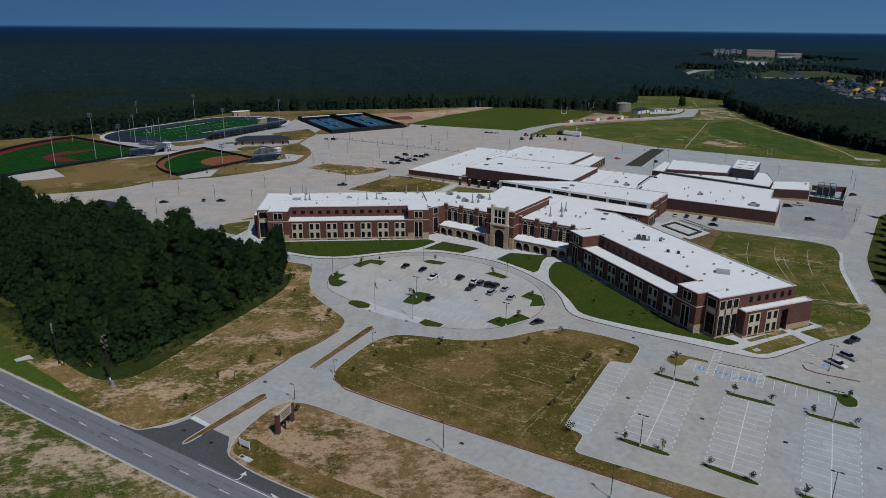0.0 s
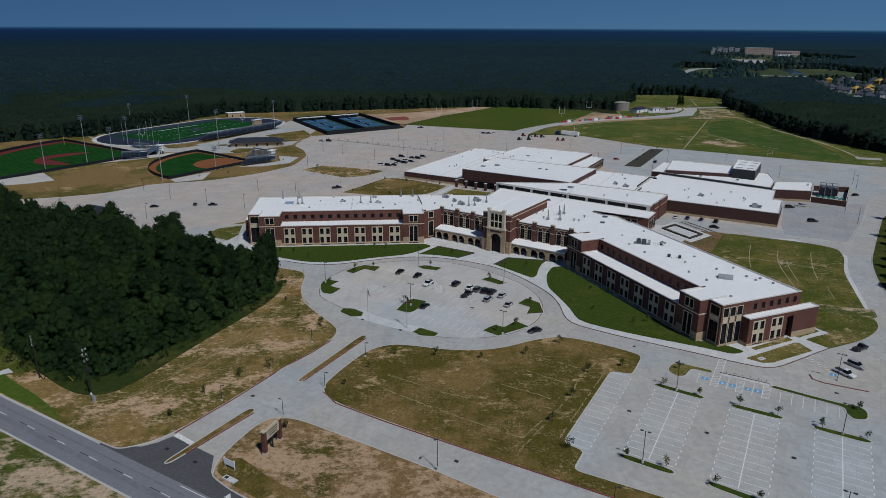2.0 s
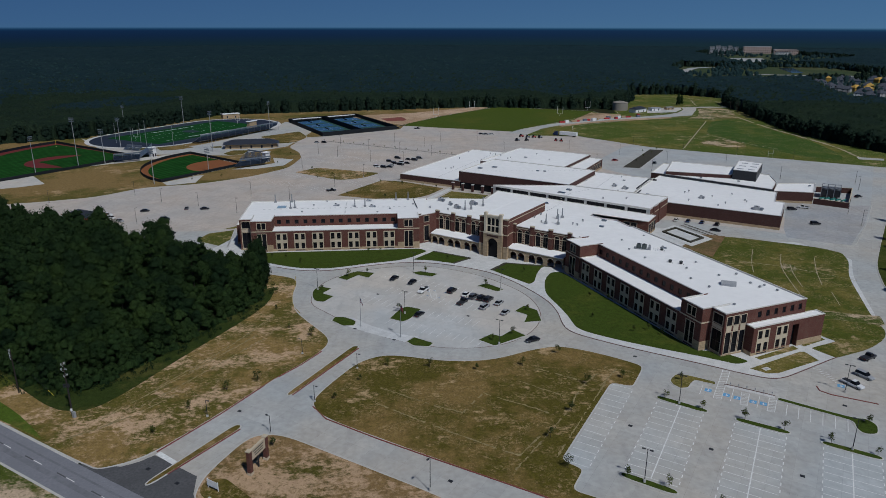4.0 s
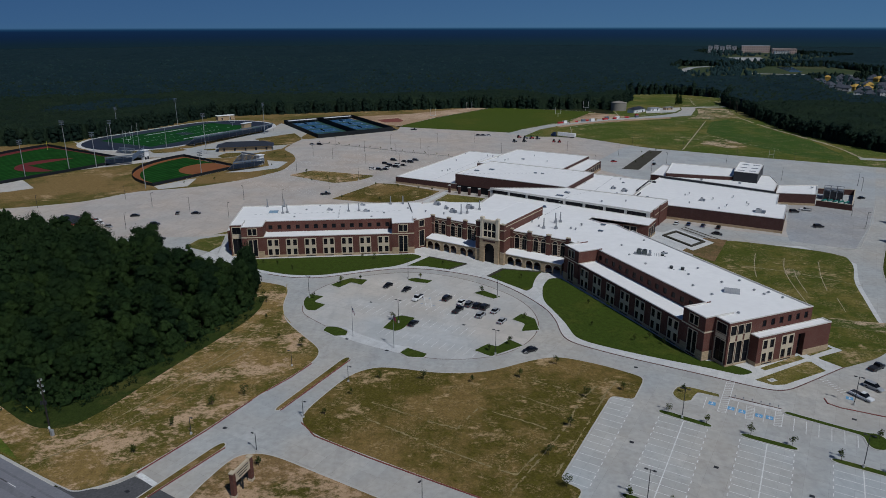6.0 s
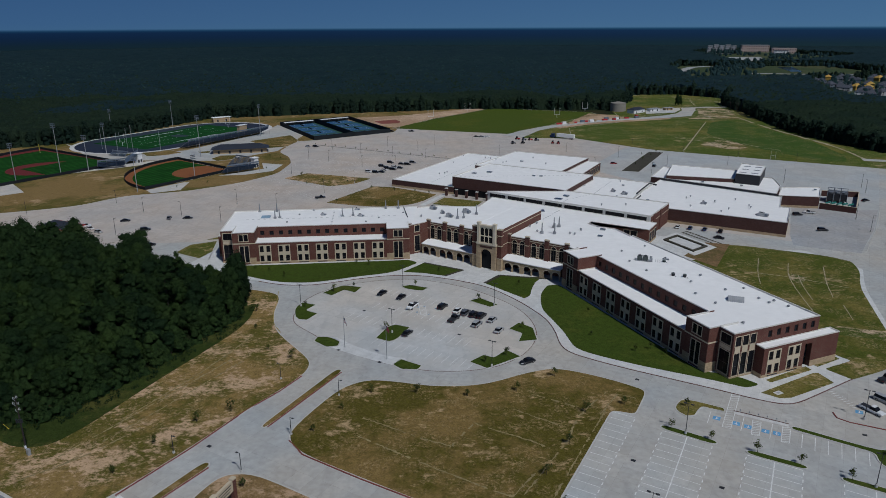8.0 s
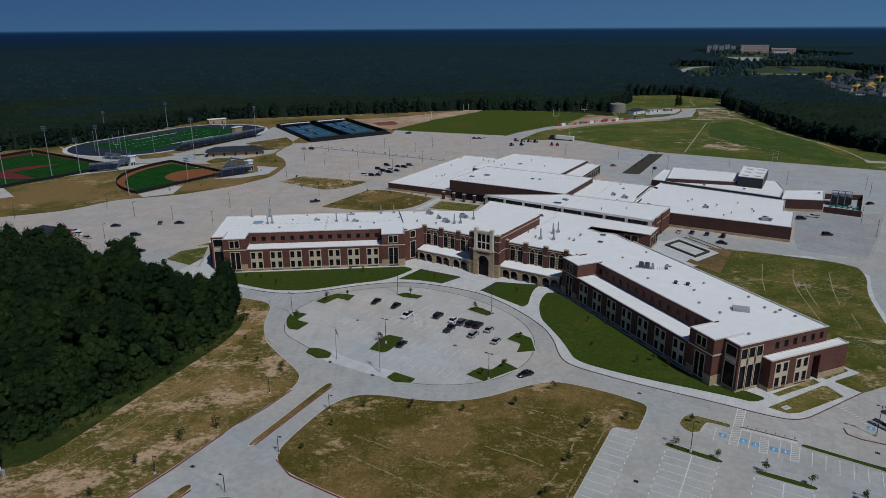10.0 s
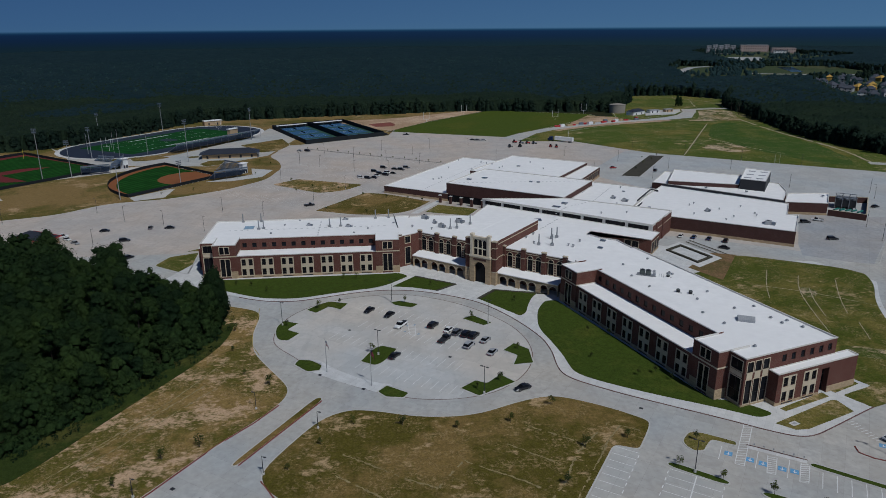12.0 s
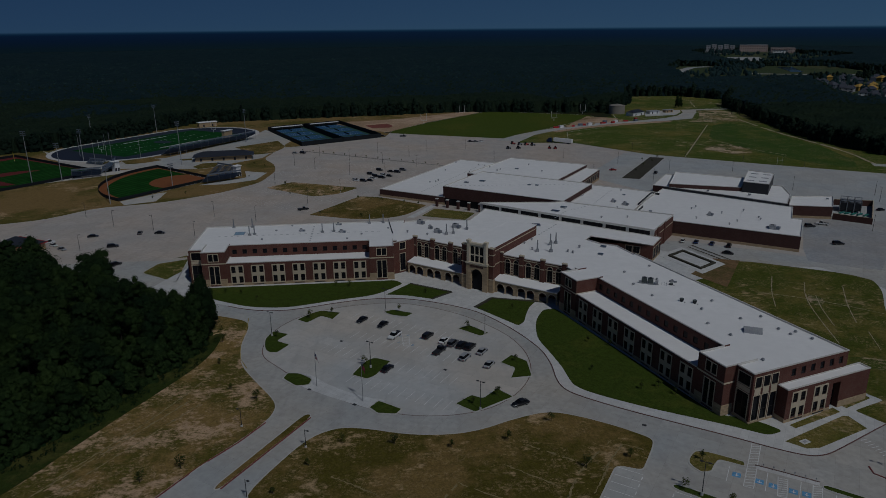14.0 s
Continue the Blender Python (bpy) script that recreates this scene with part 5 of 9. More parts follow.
def leaf_quad(verts, faces, p, n, size):
    n = n.normalized()
    a = n.cross(Vector((rng.uniform(-1, 1), rng.uniform(-1, 1), rng.uniform(-1, 1)))).normalized()
    b = n.cross(a)
    i = len(verts)
    w, h = size * rng.uniform(0.7, 1.3), size * rng.uniform(0.5, 1.0)
    bend = n * size * 0.18
    verts += [p - a * w, p - b * h + bend, p + a * w, p + b * h - bend]
    faces.append((i, i + 1, i + 2, i + 3))


def soft_mesh(name, verts, faces, normals, material):
    """A leaf mesh shaded by the roundness of its crown rather than by each flat clump."""
    me = bpy.data.meshes.new(name)
    me.from_pydata(verts, [], faces)
    me.polygons.foreach_set("use_smooth", [True] * len(faces))
    me.normals_split_custom_set_from_vertices([tuple(n.normalized()) for n in normals])
    me.materials.append(M[material])
    return me


def crown_mesh(name, material, lobes, count, size, core=True):
    """A crown of many small leaf clumps on uneven lobes: (centre, radius, flatness)."""
    verts, faces, normals = [], [], []
    total = sum(r * r for _, r, _ in lobes)
    mid_z = sum(c[2] for c, _, _ in lobes) / len(lobes)
    for c, r, flat in lobes if core else ():
        # dense uneven inner mass of leaves
        bm = bmesh.new()
        bmesh.ops.create_icosphere(bm, subdivisions=1, radius=1.0)
        k = len(verts)
        for v in bm.verts:
            w = v.co * r * (0.94 + 0.5 * noise.noise(v.co * 2.4 + Vector(c) * 1.7) + 0.15 * rng.uniform(-1, 1))
            verts.append(Vector((c[0] + w.x, c[1] + w.y, c[2] + w.z * flat)))
            out = Vector((verts[-1].x, verts[-1].y, verts[-1].z - mid_z)).normalized()
            normals.append(v.co + out * 0.7 + Vector((rng.uniform(-1, 1), rng.uniform(-1, 1), rng.uniform(-0.4, 1))) * 0.25)
        faces += [tuple(k + v.index for v in f.verts) for f in bm.faces if f.normal.z > -0.55]
        bm.free()
    for c, r, flat in lobes:
        for _ in range(int(count * r * r / total)):
            d = Vector((rng.gauss(0, 1), rng.gauss(0, 1), rng.gauss(0.35, 1))).normalized()
            k = r * ((0.96 if core else 0.84) + 0.17 * rng.random()) * (1 + 0.5 * noise.noise(d * 2.4 + Vector(c) * 1.7))
            k += r * 0.3 * rng.random() if core and rng.random() < 0.24 else 0.0
            p = Vector(c) + Vector((d.x * k, d.y * k, d.z * k * flat))
            jitter = Vector((rng.uniform(-1, 1), rng.uniform(-1, 1), rng.uniform(-0.4, 1)))
            leaf_quad(verts, faces, p, d + jitter * 0.3, size * rng.uniform(0.6, 1.3))
            out = Vector((p.x, p.y, p.z - mid_z)).normalized()
            normals += [d + out * 0.6 + jitter * 0.3 + Vector((0, 0, 0.25))] * 4
    return soft_mesh(name, verts, faces, normals, material)


def tree_proto(kind, label, category="tree"):
    """One tree at the origin: tapered trunk with limbs, and a crown."""
    ob = thing("tree", (0, 0, 0), label, category)
    bm = bmesh.new()
    if kind == "young":
        h = 3.4
        tube(bm, (0, 0, 0), (0.05, 0, h * 0.55), 0.06, 0.04, 6)
        tube(bm, (0.05, 0, h * 0.5), (0.1, 0.1, h * 0.95), 0.035, 0.012, 5)
        for i in range(5):
            t = i * 1.26
            tube(bm, (0.05, 0, h * (0.4 + 0.06 * i)), (0.75 * math.cos(t), 0.75 * math.sin(t), h * (0.55 + 0.06 * i)), 0.025, 0.01, 4)
        lobes = [((rng.uniform(-0.65, 0.65), rng.uniform(-0.65, 0.65), h * rng.uniform(0.42, 0.88)), rng.uniform(0.38, 0.70), 1.0) for _ in range(8)]
        me = crown_mesh("crown", "leaf_young", lobes, 210, 0.15, False)
    elif kind == "pine":
        h = rng.uniform(17, 21)
        tube(bm, (0, 0, 0), (0.2, 0.1, h * 0.95), 0.28, 0.07, 8)
        lobes = []
        for i in range(9):
            z = h * (0.52 + 0.05 * i)
            t = i * 2.4
            r = 2.3 * (1.15 - 0.085 * i)
            tube(bm, (0.1, 0, z), (r * math.cos(t), r * math.sin(t), z + 0.8), 0.08, 0.02, 5)
            lobes.append(((r * 0.7 * math.cos(t), r * 0.7 * math.sin(t), z + 0.7), 1.35 - 0.05 * i, 0.65))
        lobes.append(((0.2, 0.1, h), 1.0, 1.2))
        me = crown_mesh("crown", "leaf", lobes, 1500, 0.27)
    else:
        h = rng.uniform(11.5, 15)
        tube(bm, (0, 0, 0), (0.3, 0.1, h * 0.55), 0.30, 0.2, 8)
        tube(bm, (0.3, 0.1, h * 0.5), (0.1, 0.4, h * 0.88), 0.2, 0.05, 6)
        lobes = [((0.1, 0.2, h * 0.88), 1.9, 0.9), ((0, 0, h * 0.6), 2.6, 1.1), ((0, 0, h * 0.3), 2.3, 1.1)]
        for i in range(20):
            t = i * 2.4 + rng.uniform(-0.4, 0.4)
            z = h * (0.10 + 0.78 * (i + 0.5) / 20)
            r = 3.4 * math.sin(math.pi * min(1.0, 0.30 + 0.58 * (i + 0.5) / 20)) * rng.uniform(0.65, 1.15)
            if i % 3 == 0:
                tube(bm, (0.25, 0.1, z * 0.75), (r * math.cos(t), r * math.sin(t), z), 0.1, 0.03, 5)
            lobes.append(((r * math.cos(t), r * math.sin(t), z), rng.uniform(1.1, 2.0), 0.85))
        me = crown_mesh("crown", "leaf", lobes, 2700, 0.25)
    part("trunk", bm, "bark", ob)
    c = new("crown", me)
    c.parent = ob
    return ob


WOOD = [along(-330, 36), along(-70, 34), (-121, 188), (-103, 177.5), (-92, 173.5), (-83.0, 188), (-74, 206), (-67, 222), (-62.5, 234), (-62, 247), (-70, 260), (-91, 271), (-119, 288), (-154, 307), (-175, 319), (-222, 333), (-420, 345)]
protos = [tree_proto("broad", "tall dark green broadleaf tree at the wood's edge") for _ in range(5)] + [tree_proto("pine", "tall dark pine standing in the wood") for _ in range(2)]
spots = []
y = 150.0
while y < 345:
    x = -300.0
    while x < -50:
        px, py = x + rng.uniform(-2.2, 2.2), y + rng.uniform(-2.2, 2.2)
        if inside(px, py, WOOD):
            spots.append((px, py))
        x += 6.0
    y += 5.6
TALL = {(-113, 289): 1.12, (-116, 285.5): 1.1, (-111, 285): 1.0, (-63.2, 242): 1.25, (-62.6, 248): 1.5, (-65.0, 252): 1.3, (-77, 262.5): 0.70, (-82, 265): 0.66, (-87, 268): 0.62, (-92, 271): 0.64, (-98, 274): 0.7, (-145, 303): 1.2, (-219, 337): 1.36, (-212, 331): 1.36, (-207, 326): 1.3, (-196, 316): 1.3}
spots += [(-66.0, 260.5), (-69.5, 258.5), (-63.5, 255.0)] + list(TALL)
spots.sort(key=lambda p: math.hypot(p[0] + 50, (p[1] - 210) * 0.8))
for i, (x, y) in enumerate(spots[:206] + [p for p in TALL if p not in spots[:206]]):
    k = rng.uniform(0.62, 1.12)
    near_edge = min(math.hypot(x - a, y - b) for a, b in rounded(WOOD, 2)) < 7
    src = protos[5 + rng.randrange(2)] if rng.random() < 0.04 and not near_edge and (x, y) not in TALL else protos[rng.randrange(5)]
    tall = TALL.get((x, y), k * (0.8 if near_edge else 1.0))
    wide = min(tall, 0.82 if (x, y) in TALL and x > -70 else 1.1)
    m = Matrix.Translation((x, y, 0.1)) @ Matrix.Rotation(rng.uniform(0, 6.28), 4, "Z") @ Matrix.Diagonal((wide, wide, tall, 1))
    if i < 5 or i in (60, 90):
        src = protos[i] if i < 5 else protos[5 if i == 60 else 6]
        src.matrix_basis = m
        src["group"] = "trees of the near wood"
        continue
    t = copy_thing(src, Matrix.Identity(4))
    t.matrix_basis = m


def crown_cloud(name, label, places, material, ragged=0.42):
    """Joined ragged crowns of a forest: one uneven, faceted mass of foliage for each tree (x, y, foot, top, radius)."""
    bm = bmesh.new()
    bmesh.ops.create_icosphere(bm, subdivisions=1, radius=1.0)
    ball = np.array([v.co[:] for v in bm.verts])
    tris = np.array([[v.index for v in f.verts] for f in bm.faces if max(v.co.z for v in f.verts) > -0.2])
    bm.free()
    pick = np.random.RandomState(11)
    p = np.array(places)
    n = len(p)
    k = 1.01 - ragged / 2 + ragged * pick.rand(n, len(ball), 1)
    co = ball[None] * k
    co[:, :, :2] *= (1.12 - 0.38 * np.clip(ball[None, :, 2:3], 0, 1)) * p[:, 4][:, None, None]
    half = (p[:, 3] - p[:, 2])[:, None] / 2
    co[:, :, 2] = co[:, :, 2] * half + p[:, 2][:, None] + half
    co[:, :, :2] += p[:, None, :2]
    faces = (tris[None] + (np.arange(n) * len(ball))[:, None, None]).reshape(-1, 3)
    me = bpy.data.meshes.new(name)
    me.from_pydata(co.reshape(-1, 3).tolist(), [], faces.tolist())
    me.polygons.foreach_set("use_smooth", [True] * len(faces))
    me.materials.append(M[material])
    return tagged(new(name, me), label, "woods", kind="stuff")


def lumps(x, y, h, spread, count, size=1.0):
    """Overlapping lumps of foliage that make one crown of that height."""
    out = []
    for i in range(count):
        a, t = i * 2.4 + rng.uniform(-0.5, 0.5), (i + 0.5) / count
        d, r = spread * math.sqrt(1 - t * 0.9) * rng.uniform(0.5, 1.0), size * rng.uniform(0.7, 1.35)
        top = h * (0.42 + 0.58 * t) + rng.uniform(-0.7, 0.7)
        out.append((x + d * math.cos(a), y + d * math.sin(a), top - r * rng.uniform(1.7, 2.4), top, r))
    return out


def clump_cloud(name, label, places, material, quads, size, spread, top):
    """Joined crowns of leaf clumps for woods too dense to count."""
    verts, faces, normals = [], [], []
    for x, y, h in places:
        for _ in range(quads):
            d = Vector((rng.gauss(0, 1), rng.gauss(0, 1), rng.gauss(0.5, 0.8))).normalized()
            k = spread * rng.uniform(0.75, 1.1) * (1 + 0.3 * noise.noise(d * 2.0 + Vector((x, y, h))))
            p = Vector((x + d.x * k, y + d.y * k, h - top + d.z * top * rng.uniform(0.8, 1.1)))
            jitter = Vector((rng.uniform(-1, 1), rng.uniform(-1, 1), rng.uniform(0, 1)))
            leaf_quad(verts, faces, p, d + jitter * 0.25, size * rng.uniform(0.6, 1.3))
            normals += [d + jitter * 0.3 + Vector((0, 0, 0.4))] * 4
    me = soft_mesh(name, verts, faces, normals, material)
    return tagged(new(name, me), label, "woods", kind="stuff")


crown_cloud("near_woods", "dense dark canopy of the wood beside the drive", [q for x, y in spots[206:] if (x, y) not in TALL for q in lumps(x, y, rng.uniform(9, 14.0), 3.2, 26)], "leaf", 0.85)
clump_cloud("near_woods", "leafy top of the wood beside the drive", [(x, y, rng.uniform(9.5, 14.5)) for x, y in spots[206:] if (x, y) not in TALL], "leaf", 300, 0.32, 3.5, 5.0)
crown_cloud("understorey", "lower leafy understorey filling the wood", [q for x, y in spots if inside(x + 3, y + 2.8, inset(WOOD, 3.0)) and x > -250 for q in lumps(x + 3, y + 2.8, rng.uniform(7.5, 11), 3.2, 18)], "leaf", 0.85)
# undergrowth along the wood's edge
edge = []
ring = rounded(WOOD, 3)
for i in range(len(ring)):
    a, b = Vector(ring[i]), Vector(ring[(i + 1) % len(ring)])
    for j in range(max(1, int((b - a).length / 1.0))):
        p = a.lerp(b, rng.random())
        if p.x > -260:
            edge.append((p.x + rng.uniform(-1.5, 1.0), p.y + rng.uniform(-1, 1), rng.uniform(1.5, 6.5)))
crown_cloud("undergrowth", "low dark scrub along the edge of the wood", [q for x, y, h in edge for q in lumps(x, y, h, 1.6, 5)], "leaf", 0.9)
clump_cloud("undergrowth", "leafy twigs of the scrub along the wood", edge, "leaf", 90, 0.24, 1.9, 2.3)
tufts = []
for i in range(len(ring)):
    a, b = Vector(ring[i]), Vector(ring[(i + 1) % len(ring)])
    u = (b - a).normalized()
    for j in range(max(1, int((b - a).length / 0.45))):
        p = a.lerp(b, rng.random()) + Vector((u.y, -u.x)) * (-0.5 + 6.5 * rng.random() ** 1.5)
        if p.x > -150:
            tufts.append((p.x, p.y, rng.uniform(0.5, 1.7)))
clump_cloud("scrub_tufts", "low green weeds and brush before the wood", tufts, "leaf", 26, 0.2, 0.9, 0.9)
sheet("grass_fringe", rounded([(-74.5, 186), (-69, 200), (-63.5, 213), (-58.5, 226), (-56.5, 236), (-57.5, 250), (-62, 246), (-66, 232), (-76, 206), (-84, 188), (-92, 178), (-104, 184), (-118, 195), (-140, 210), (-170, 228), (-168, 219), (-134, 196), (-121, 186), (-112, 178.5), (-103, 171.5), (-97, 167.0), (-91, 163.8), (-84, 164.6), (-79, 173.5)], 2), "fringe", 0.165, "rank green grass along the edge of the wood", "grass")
# dark sheet under the trees, coloured so that gaps read as shade
sheet("shade_dark_forest_floor", inset(ring, 1.0), "floor", 0.17, "floor of the wood with shade put into its dark colour", "ground")

# trees along the outer road
for i in range(22):
    p = Vector((164, 236)).lerp(Vector((232, 342)), i / 21) + Vector((0.84, -0.54)) * (rng.uniform(1.5, 3.5) if i % 2 else rng.uniform(6, 13))
    t = copy_thing(protos[i % 7], Matrix.Identity(4))
    t.matrix_basis = Matrix.Translation((p.x, p.y, 0.12)) @ Matrix.Rotation(rng.uniform(0, 6.28), 4, "Z") @ Matrix.Scale(rng.uniform(0.7, 1.0), 4)
    tagged(t, "dark roadside tree casting shade on the road", "tree", "roadside trees")

# the endless woods behind
CLEAR = [(-420, 200), (-420, 520), (-357, 560), (-300, 600), (-262, 680), (-235, 755), (-118, 790), (42, 830), (199, 815), (240, 900), (262, 985), (330, 990), (382, 925), (345, 850),
         (338, 767), (325, 690), (322, 622), (340, 523), (480, 440), (480, -100), (-420, -100)]


GLADES = [[(420, 1190), (480, 1480), (560, 1660), (880, 1620), (860, 1320), (600, 1180)], [(690, 1650), (820, 2300), (900, 2420), (1150, 2560), (1160, 2000), (820, 1660)], [(500, 860), (520, 960), (600, 1150), (640, 1225), (870, 1290), (900, 960), (720, 760), (530, 790)]]


def cleared(x, y):
    return 1 if inside(x, y, CLEAR) else 2 if any(inside(x, y, g) for g in GLADES) else 0


def woods_height(x, y, r):
    v = noise.voronoi(Vector((x / 9.0, y / 9.0, 0)))[0][0]
    big = noise.noise(Vector((x / 160.0, y / 160.0, 3.0)))
    mid_ = noise.noise(Vector((x / 35.0, y / 35.0, 7.0)))
    return 12.5 + 2.6 * big + 2.6 * mid_ - 2.2 * min(v, 1.0) ** 2


verts, faces, index = [], [], {}
cols = [radians(-46 + 0.19 * i) for i in range(int(92 / 0.19))]
radii, r = [], 330.0
while r < 3040:
    radii.append(r)
    r += 3.2 + max(0.0, r - 600) * 0.0072
prev = None
for i, r in enumerate(radii):
    row = []
    for j, a in enumerate(cols):
        rr = r + rng.uniform(-1.2, 1.2)
        x, y = rr * math.sin(a), rr * math.cos(a)
        bare = cleared(x, y)
        row.append((len(verts), bare))
        verts.append((x, y, 0.0 if bare else woods_height(x, y, r)))
    if prev:
        for j in range(len(cols) - 1):
            q = (prev[j], prev[j + 1], row[j + 1], row[j])
            if not all(bare for _, bare in q) and not any(bare == 2 for _, bare in q):
                faces.append([k for k, _ in q])
    prev = row
me = bpy.data.meshes.new("far_woods")
me.from_pydata(verts, [], faces)
# far faces take the haze-tinted leaves, near faces the greener ones
me.materials.append(M["leaf_hazed"])
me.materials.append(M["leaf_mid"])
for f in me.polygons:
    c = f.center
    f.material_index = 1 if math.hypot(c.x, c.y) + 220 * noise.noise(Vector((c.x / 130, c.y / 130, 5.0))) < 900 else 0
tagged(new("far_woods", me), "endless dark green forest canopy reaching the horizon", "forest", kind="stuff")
# rough front of the far woods
front = []
for i in range(1, len(CLEAR) - 3):
    a, b = Vector(CLEAR[i]), Vector(CLEAR[i + 1])
    n = Vector((-(b - a).y, (b - a).x)).normalized()
    for j in range(int((b - a).length / 2.0)):
        d = rng.uniform(-5, 5)
        p = a.lerp(b, rng.random()) + n * d
        front.append((p.x, p.y, rng.uniform(0.75, 1.2) * (9.5 - d * 1.1)))
edge_count = len(front)
for g in GLADES:
    for a, b in zip(g, g[1:] + g[:1]):
        a, b = Vector(a), Vector(b)
        for j in range(int((b - a).length / 3.0)):
            p = a.lerp(b, rng.random())
            if not inside(p.x * 1.02, p.y * 1.02, g):
                front.append((p.x + rng.uniform(-4, 4), p.y + rng.uniform(-4, 4), rng.uniform(9, 16)))


crown_cloud("woods_front", "dark ragged tree line at the edge of the forest", [q for x, y, h in front for q in lumps(x, y, h * rng.uniform(0.85, 1.15), 2.6, 8, 1.8)] + [(x, y, -4.0, h * 0.8, 2.6) for x, y, h in front], "leaf_mid")
clump_cloud("woods_front", "leafy edge of the forest behind the grounds", [(x, y, h) for x, y, h in front[:edge_count]], "leaf_mid", 56, 0.75, 3.2, 4.2)
# crowns that rise out of the canopy, thick and green in front, sparser behind
near_crowns, far_crowns = [], []
while len(near_crowns) + len(far_crowns) < 24000:
    a, r = radians(rng.uniform(-38, 38)), 480 + 1500 * rng.random() ** 2.1
    x, y = r * math.sin(a), r * math.cos(a)
    if not cleared(x, y):
        h = woods_height(x, y, r) + rng.uniform(-0.4, 1.9)
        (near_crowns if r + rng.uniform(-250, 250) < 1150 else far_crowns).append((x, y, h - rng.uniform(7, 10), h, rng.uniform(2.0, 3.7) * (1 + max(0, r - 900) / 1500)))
# trees scattered over the far clearings and between the houses
KEEP_OPEN = [[(655, 1420), (755, 1420), (815, 1615), (740, 1615)], [(470, 1425), (530, 1425), (650, 1600), (620, 1650), (540, 1610)], [(590, 1300), (850, 1300), (850, 1420), (590, 1420)], [(745, 1840), (870, 1840), (950, 2090), (820, 2090)],
             [(860, 2200), (990, 2200), (990, 2345), (860, 2345)], [(1000, 2180), (1170, 2180), (1170, 2480), (1000, 2480)], [(620, 1420), (900, 1420), (900, 1500), (620, 1500)]]
for g, count in zip(GLADES, (900, 1100, 260)):
    x0, x1, y0, y1 = min(p[0] for p in g), max(p[0] for p in g), min(p[1] for p in g), max(p[1] for p in g)
    for _ in range(count):
        x, y = rng.uniform(x0, x1), rng.uniform(y0, y1)
        if inside(x, y, g) and not any(inside(x, y, k) for k in KEEP_OPEN) and (noise.noise(Vector((x / 60, y / 60, 2.0))) > -0.15 or g is GLADES[2]):
            h = rng.uniform(7, 13)
            far_crowns.append((x, y, 0.0, h, rng.uniform(2.4, 4.6)))
for _ in range(60):
    h = rng.uniform(11, 19)
    far_crowns.append((rng.uniform(868, 962), rng.uniform(2262, 2300), 0.0, h, rng.uniform(2.5, 4.5)))
crown_cloud("forest_crowns", "green tree crowns of the near forest canopy", near_crowns, "leaf_mid")
crown_cloud("forest_crowns", "far forest crowns with haze blue painted into the leaf colour", far_crowns, "leaf_hazed")
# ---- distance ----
# self-lit backdrop: far woods, haze band and sky are painted by height
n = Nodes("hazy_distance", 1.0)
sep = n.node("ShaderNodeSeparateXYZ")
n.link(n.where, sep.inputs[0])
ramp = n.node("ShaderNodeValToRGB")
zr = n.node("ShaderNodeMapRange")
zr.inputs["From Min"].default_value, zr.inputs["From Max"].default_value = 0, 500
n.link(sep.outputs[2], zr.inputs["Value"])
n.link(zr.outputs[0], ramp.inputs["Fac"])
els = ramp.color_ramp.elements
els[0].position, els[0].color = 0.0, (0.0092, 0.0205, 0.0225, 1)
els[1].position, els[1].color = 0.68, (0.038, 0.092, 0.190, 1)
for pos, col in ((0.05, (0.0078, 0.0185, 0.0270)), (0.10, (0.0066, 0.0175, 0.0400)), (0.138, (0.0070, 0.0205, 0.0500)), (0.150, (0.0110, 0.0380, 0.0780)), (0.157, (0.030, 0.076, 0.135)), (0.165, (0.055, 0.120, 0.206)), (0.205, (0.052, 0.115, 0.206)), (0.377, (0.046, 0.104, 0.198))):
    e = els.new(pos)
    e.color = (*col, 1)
# sky brightness painted to rise from left to right
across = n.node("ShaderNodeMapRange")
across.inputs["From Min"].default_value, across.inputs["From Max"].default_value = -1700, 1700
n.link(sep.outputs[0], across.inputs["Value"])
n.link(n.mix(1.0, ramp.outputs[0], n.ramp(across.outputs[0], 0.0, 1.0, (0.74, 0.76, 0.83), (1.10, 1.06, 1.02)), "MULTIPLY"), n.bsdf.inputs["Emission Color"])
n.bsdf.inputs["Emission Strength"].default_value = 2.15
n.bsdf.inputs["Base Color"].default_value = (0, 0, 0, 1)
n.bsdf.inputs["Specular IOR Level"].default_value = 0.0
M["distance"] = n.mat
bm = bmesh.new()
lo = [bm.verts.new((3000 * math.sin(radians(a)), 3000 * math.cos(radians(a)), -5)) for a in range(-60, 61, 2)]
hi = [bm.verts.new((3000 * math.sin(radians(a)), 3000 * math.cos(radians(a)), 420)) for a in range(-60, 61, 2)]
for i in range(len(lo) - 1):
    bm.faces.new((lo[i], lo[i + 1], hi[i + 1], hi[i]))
tagged(part("backdrop", bm, "distance"), "glowing backdrop painted with a hazy blue horizon and deep blue sky", "backdrop", kind="structure")

# ---- sports grounds ----

bed("sports_ground", [(-420, 348), (-245, 366), (-214, 375), (-188, 387), (-172, 410), (-142, 420), (-116, 442), (-99, 469), (-97, 506), (-104, 531), (-116, 551), (-112, 600), (-96, 606),
                      (-34, 650), (-30, 690), (0, 760), (45, 845), (-118, 800), (-235, 770), (-310, 620), (-420, 560)], "sports_dry", "dry sandy ground between the sports fields", 1)
bed("dry_meadow", [(-56, 391), (-34, 431), (-22, 429), (5, 409), (-4.5, 390), (-14, 383), (-30, 381)], "dry", "brown lawn behind the school", 1)
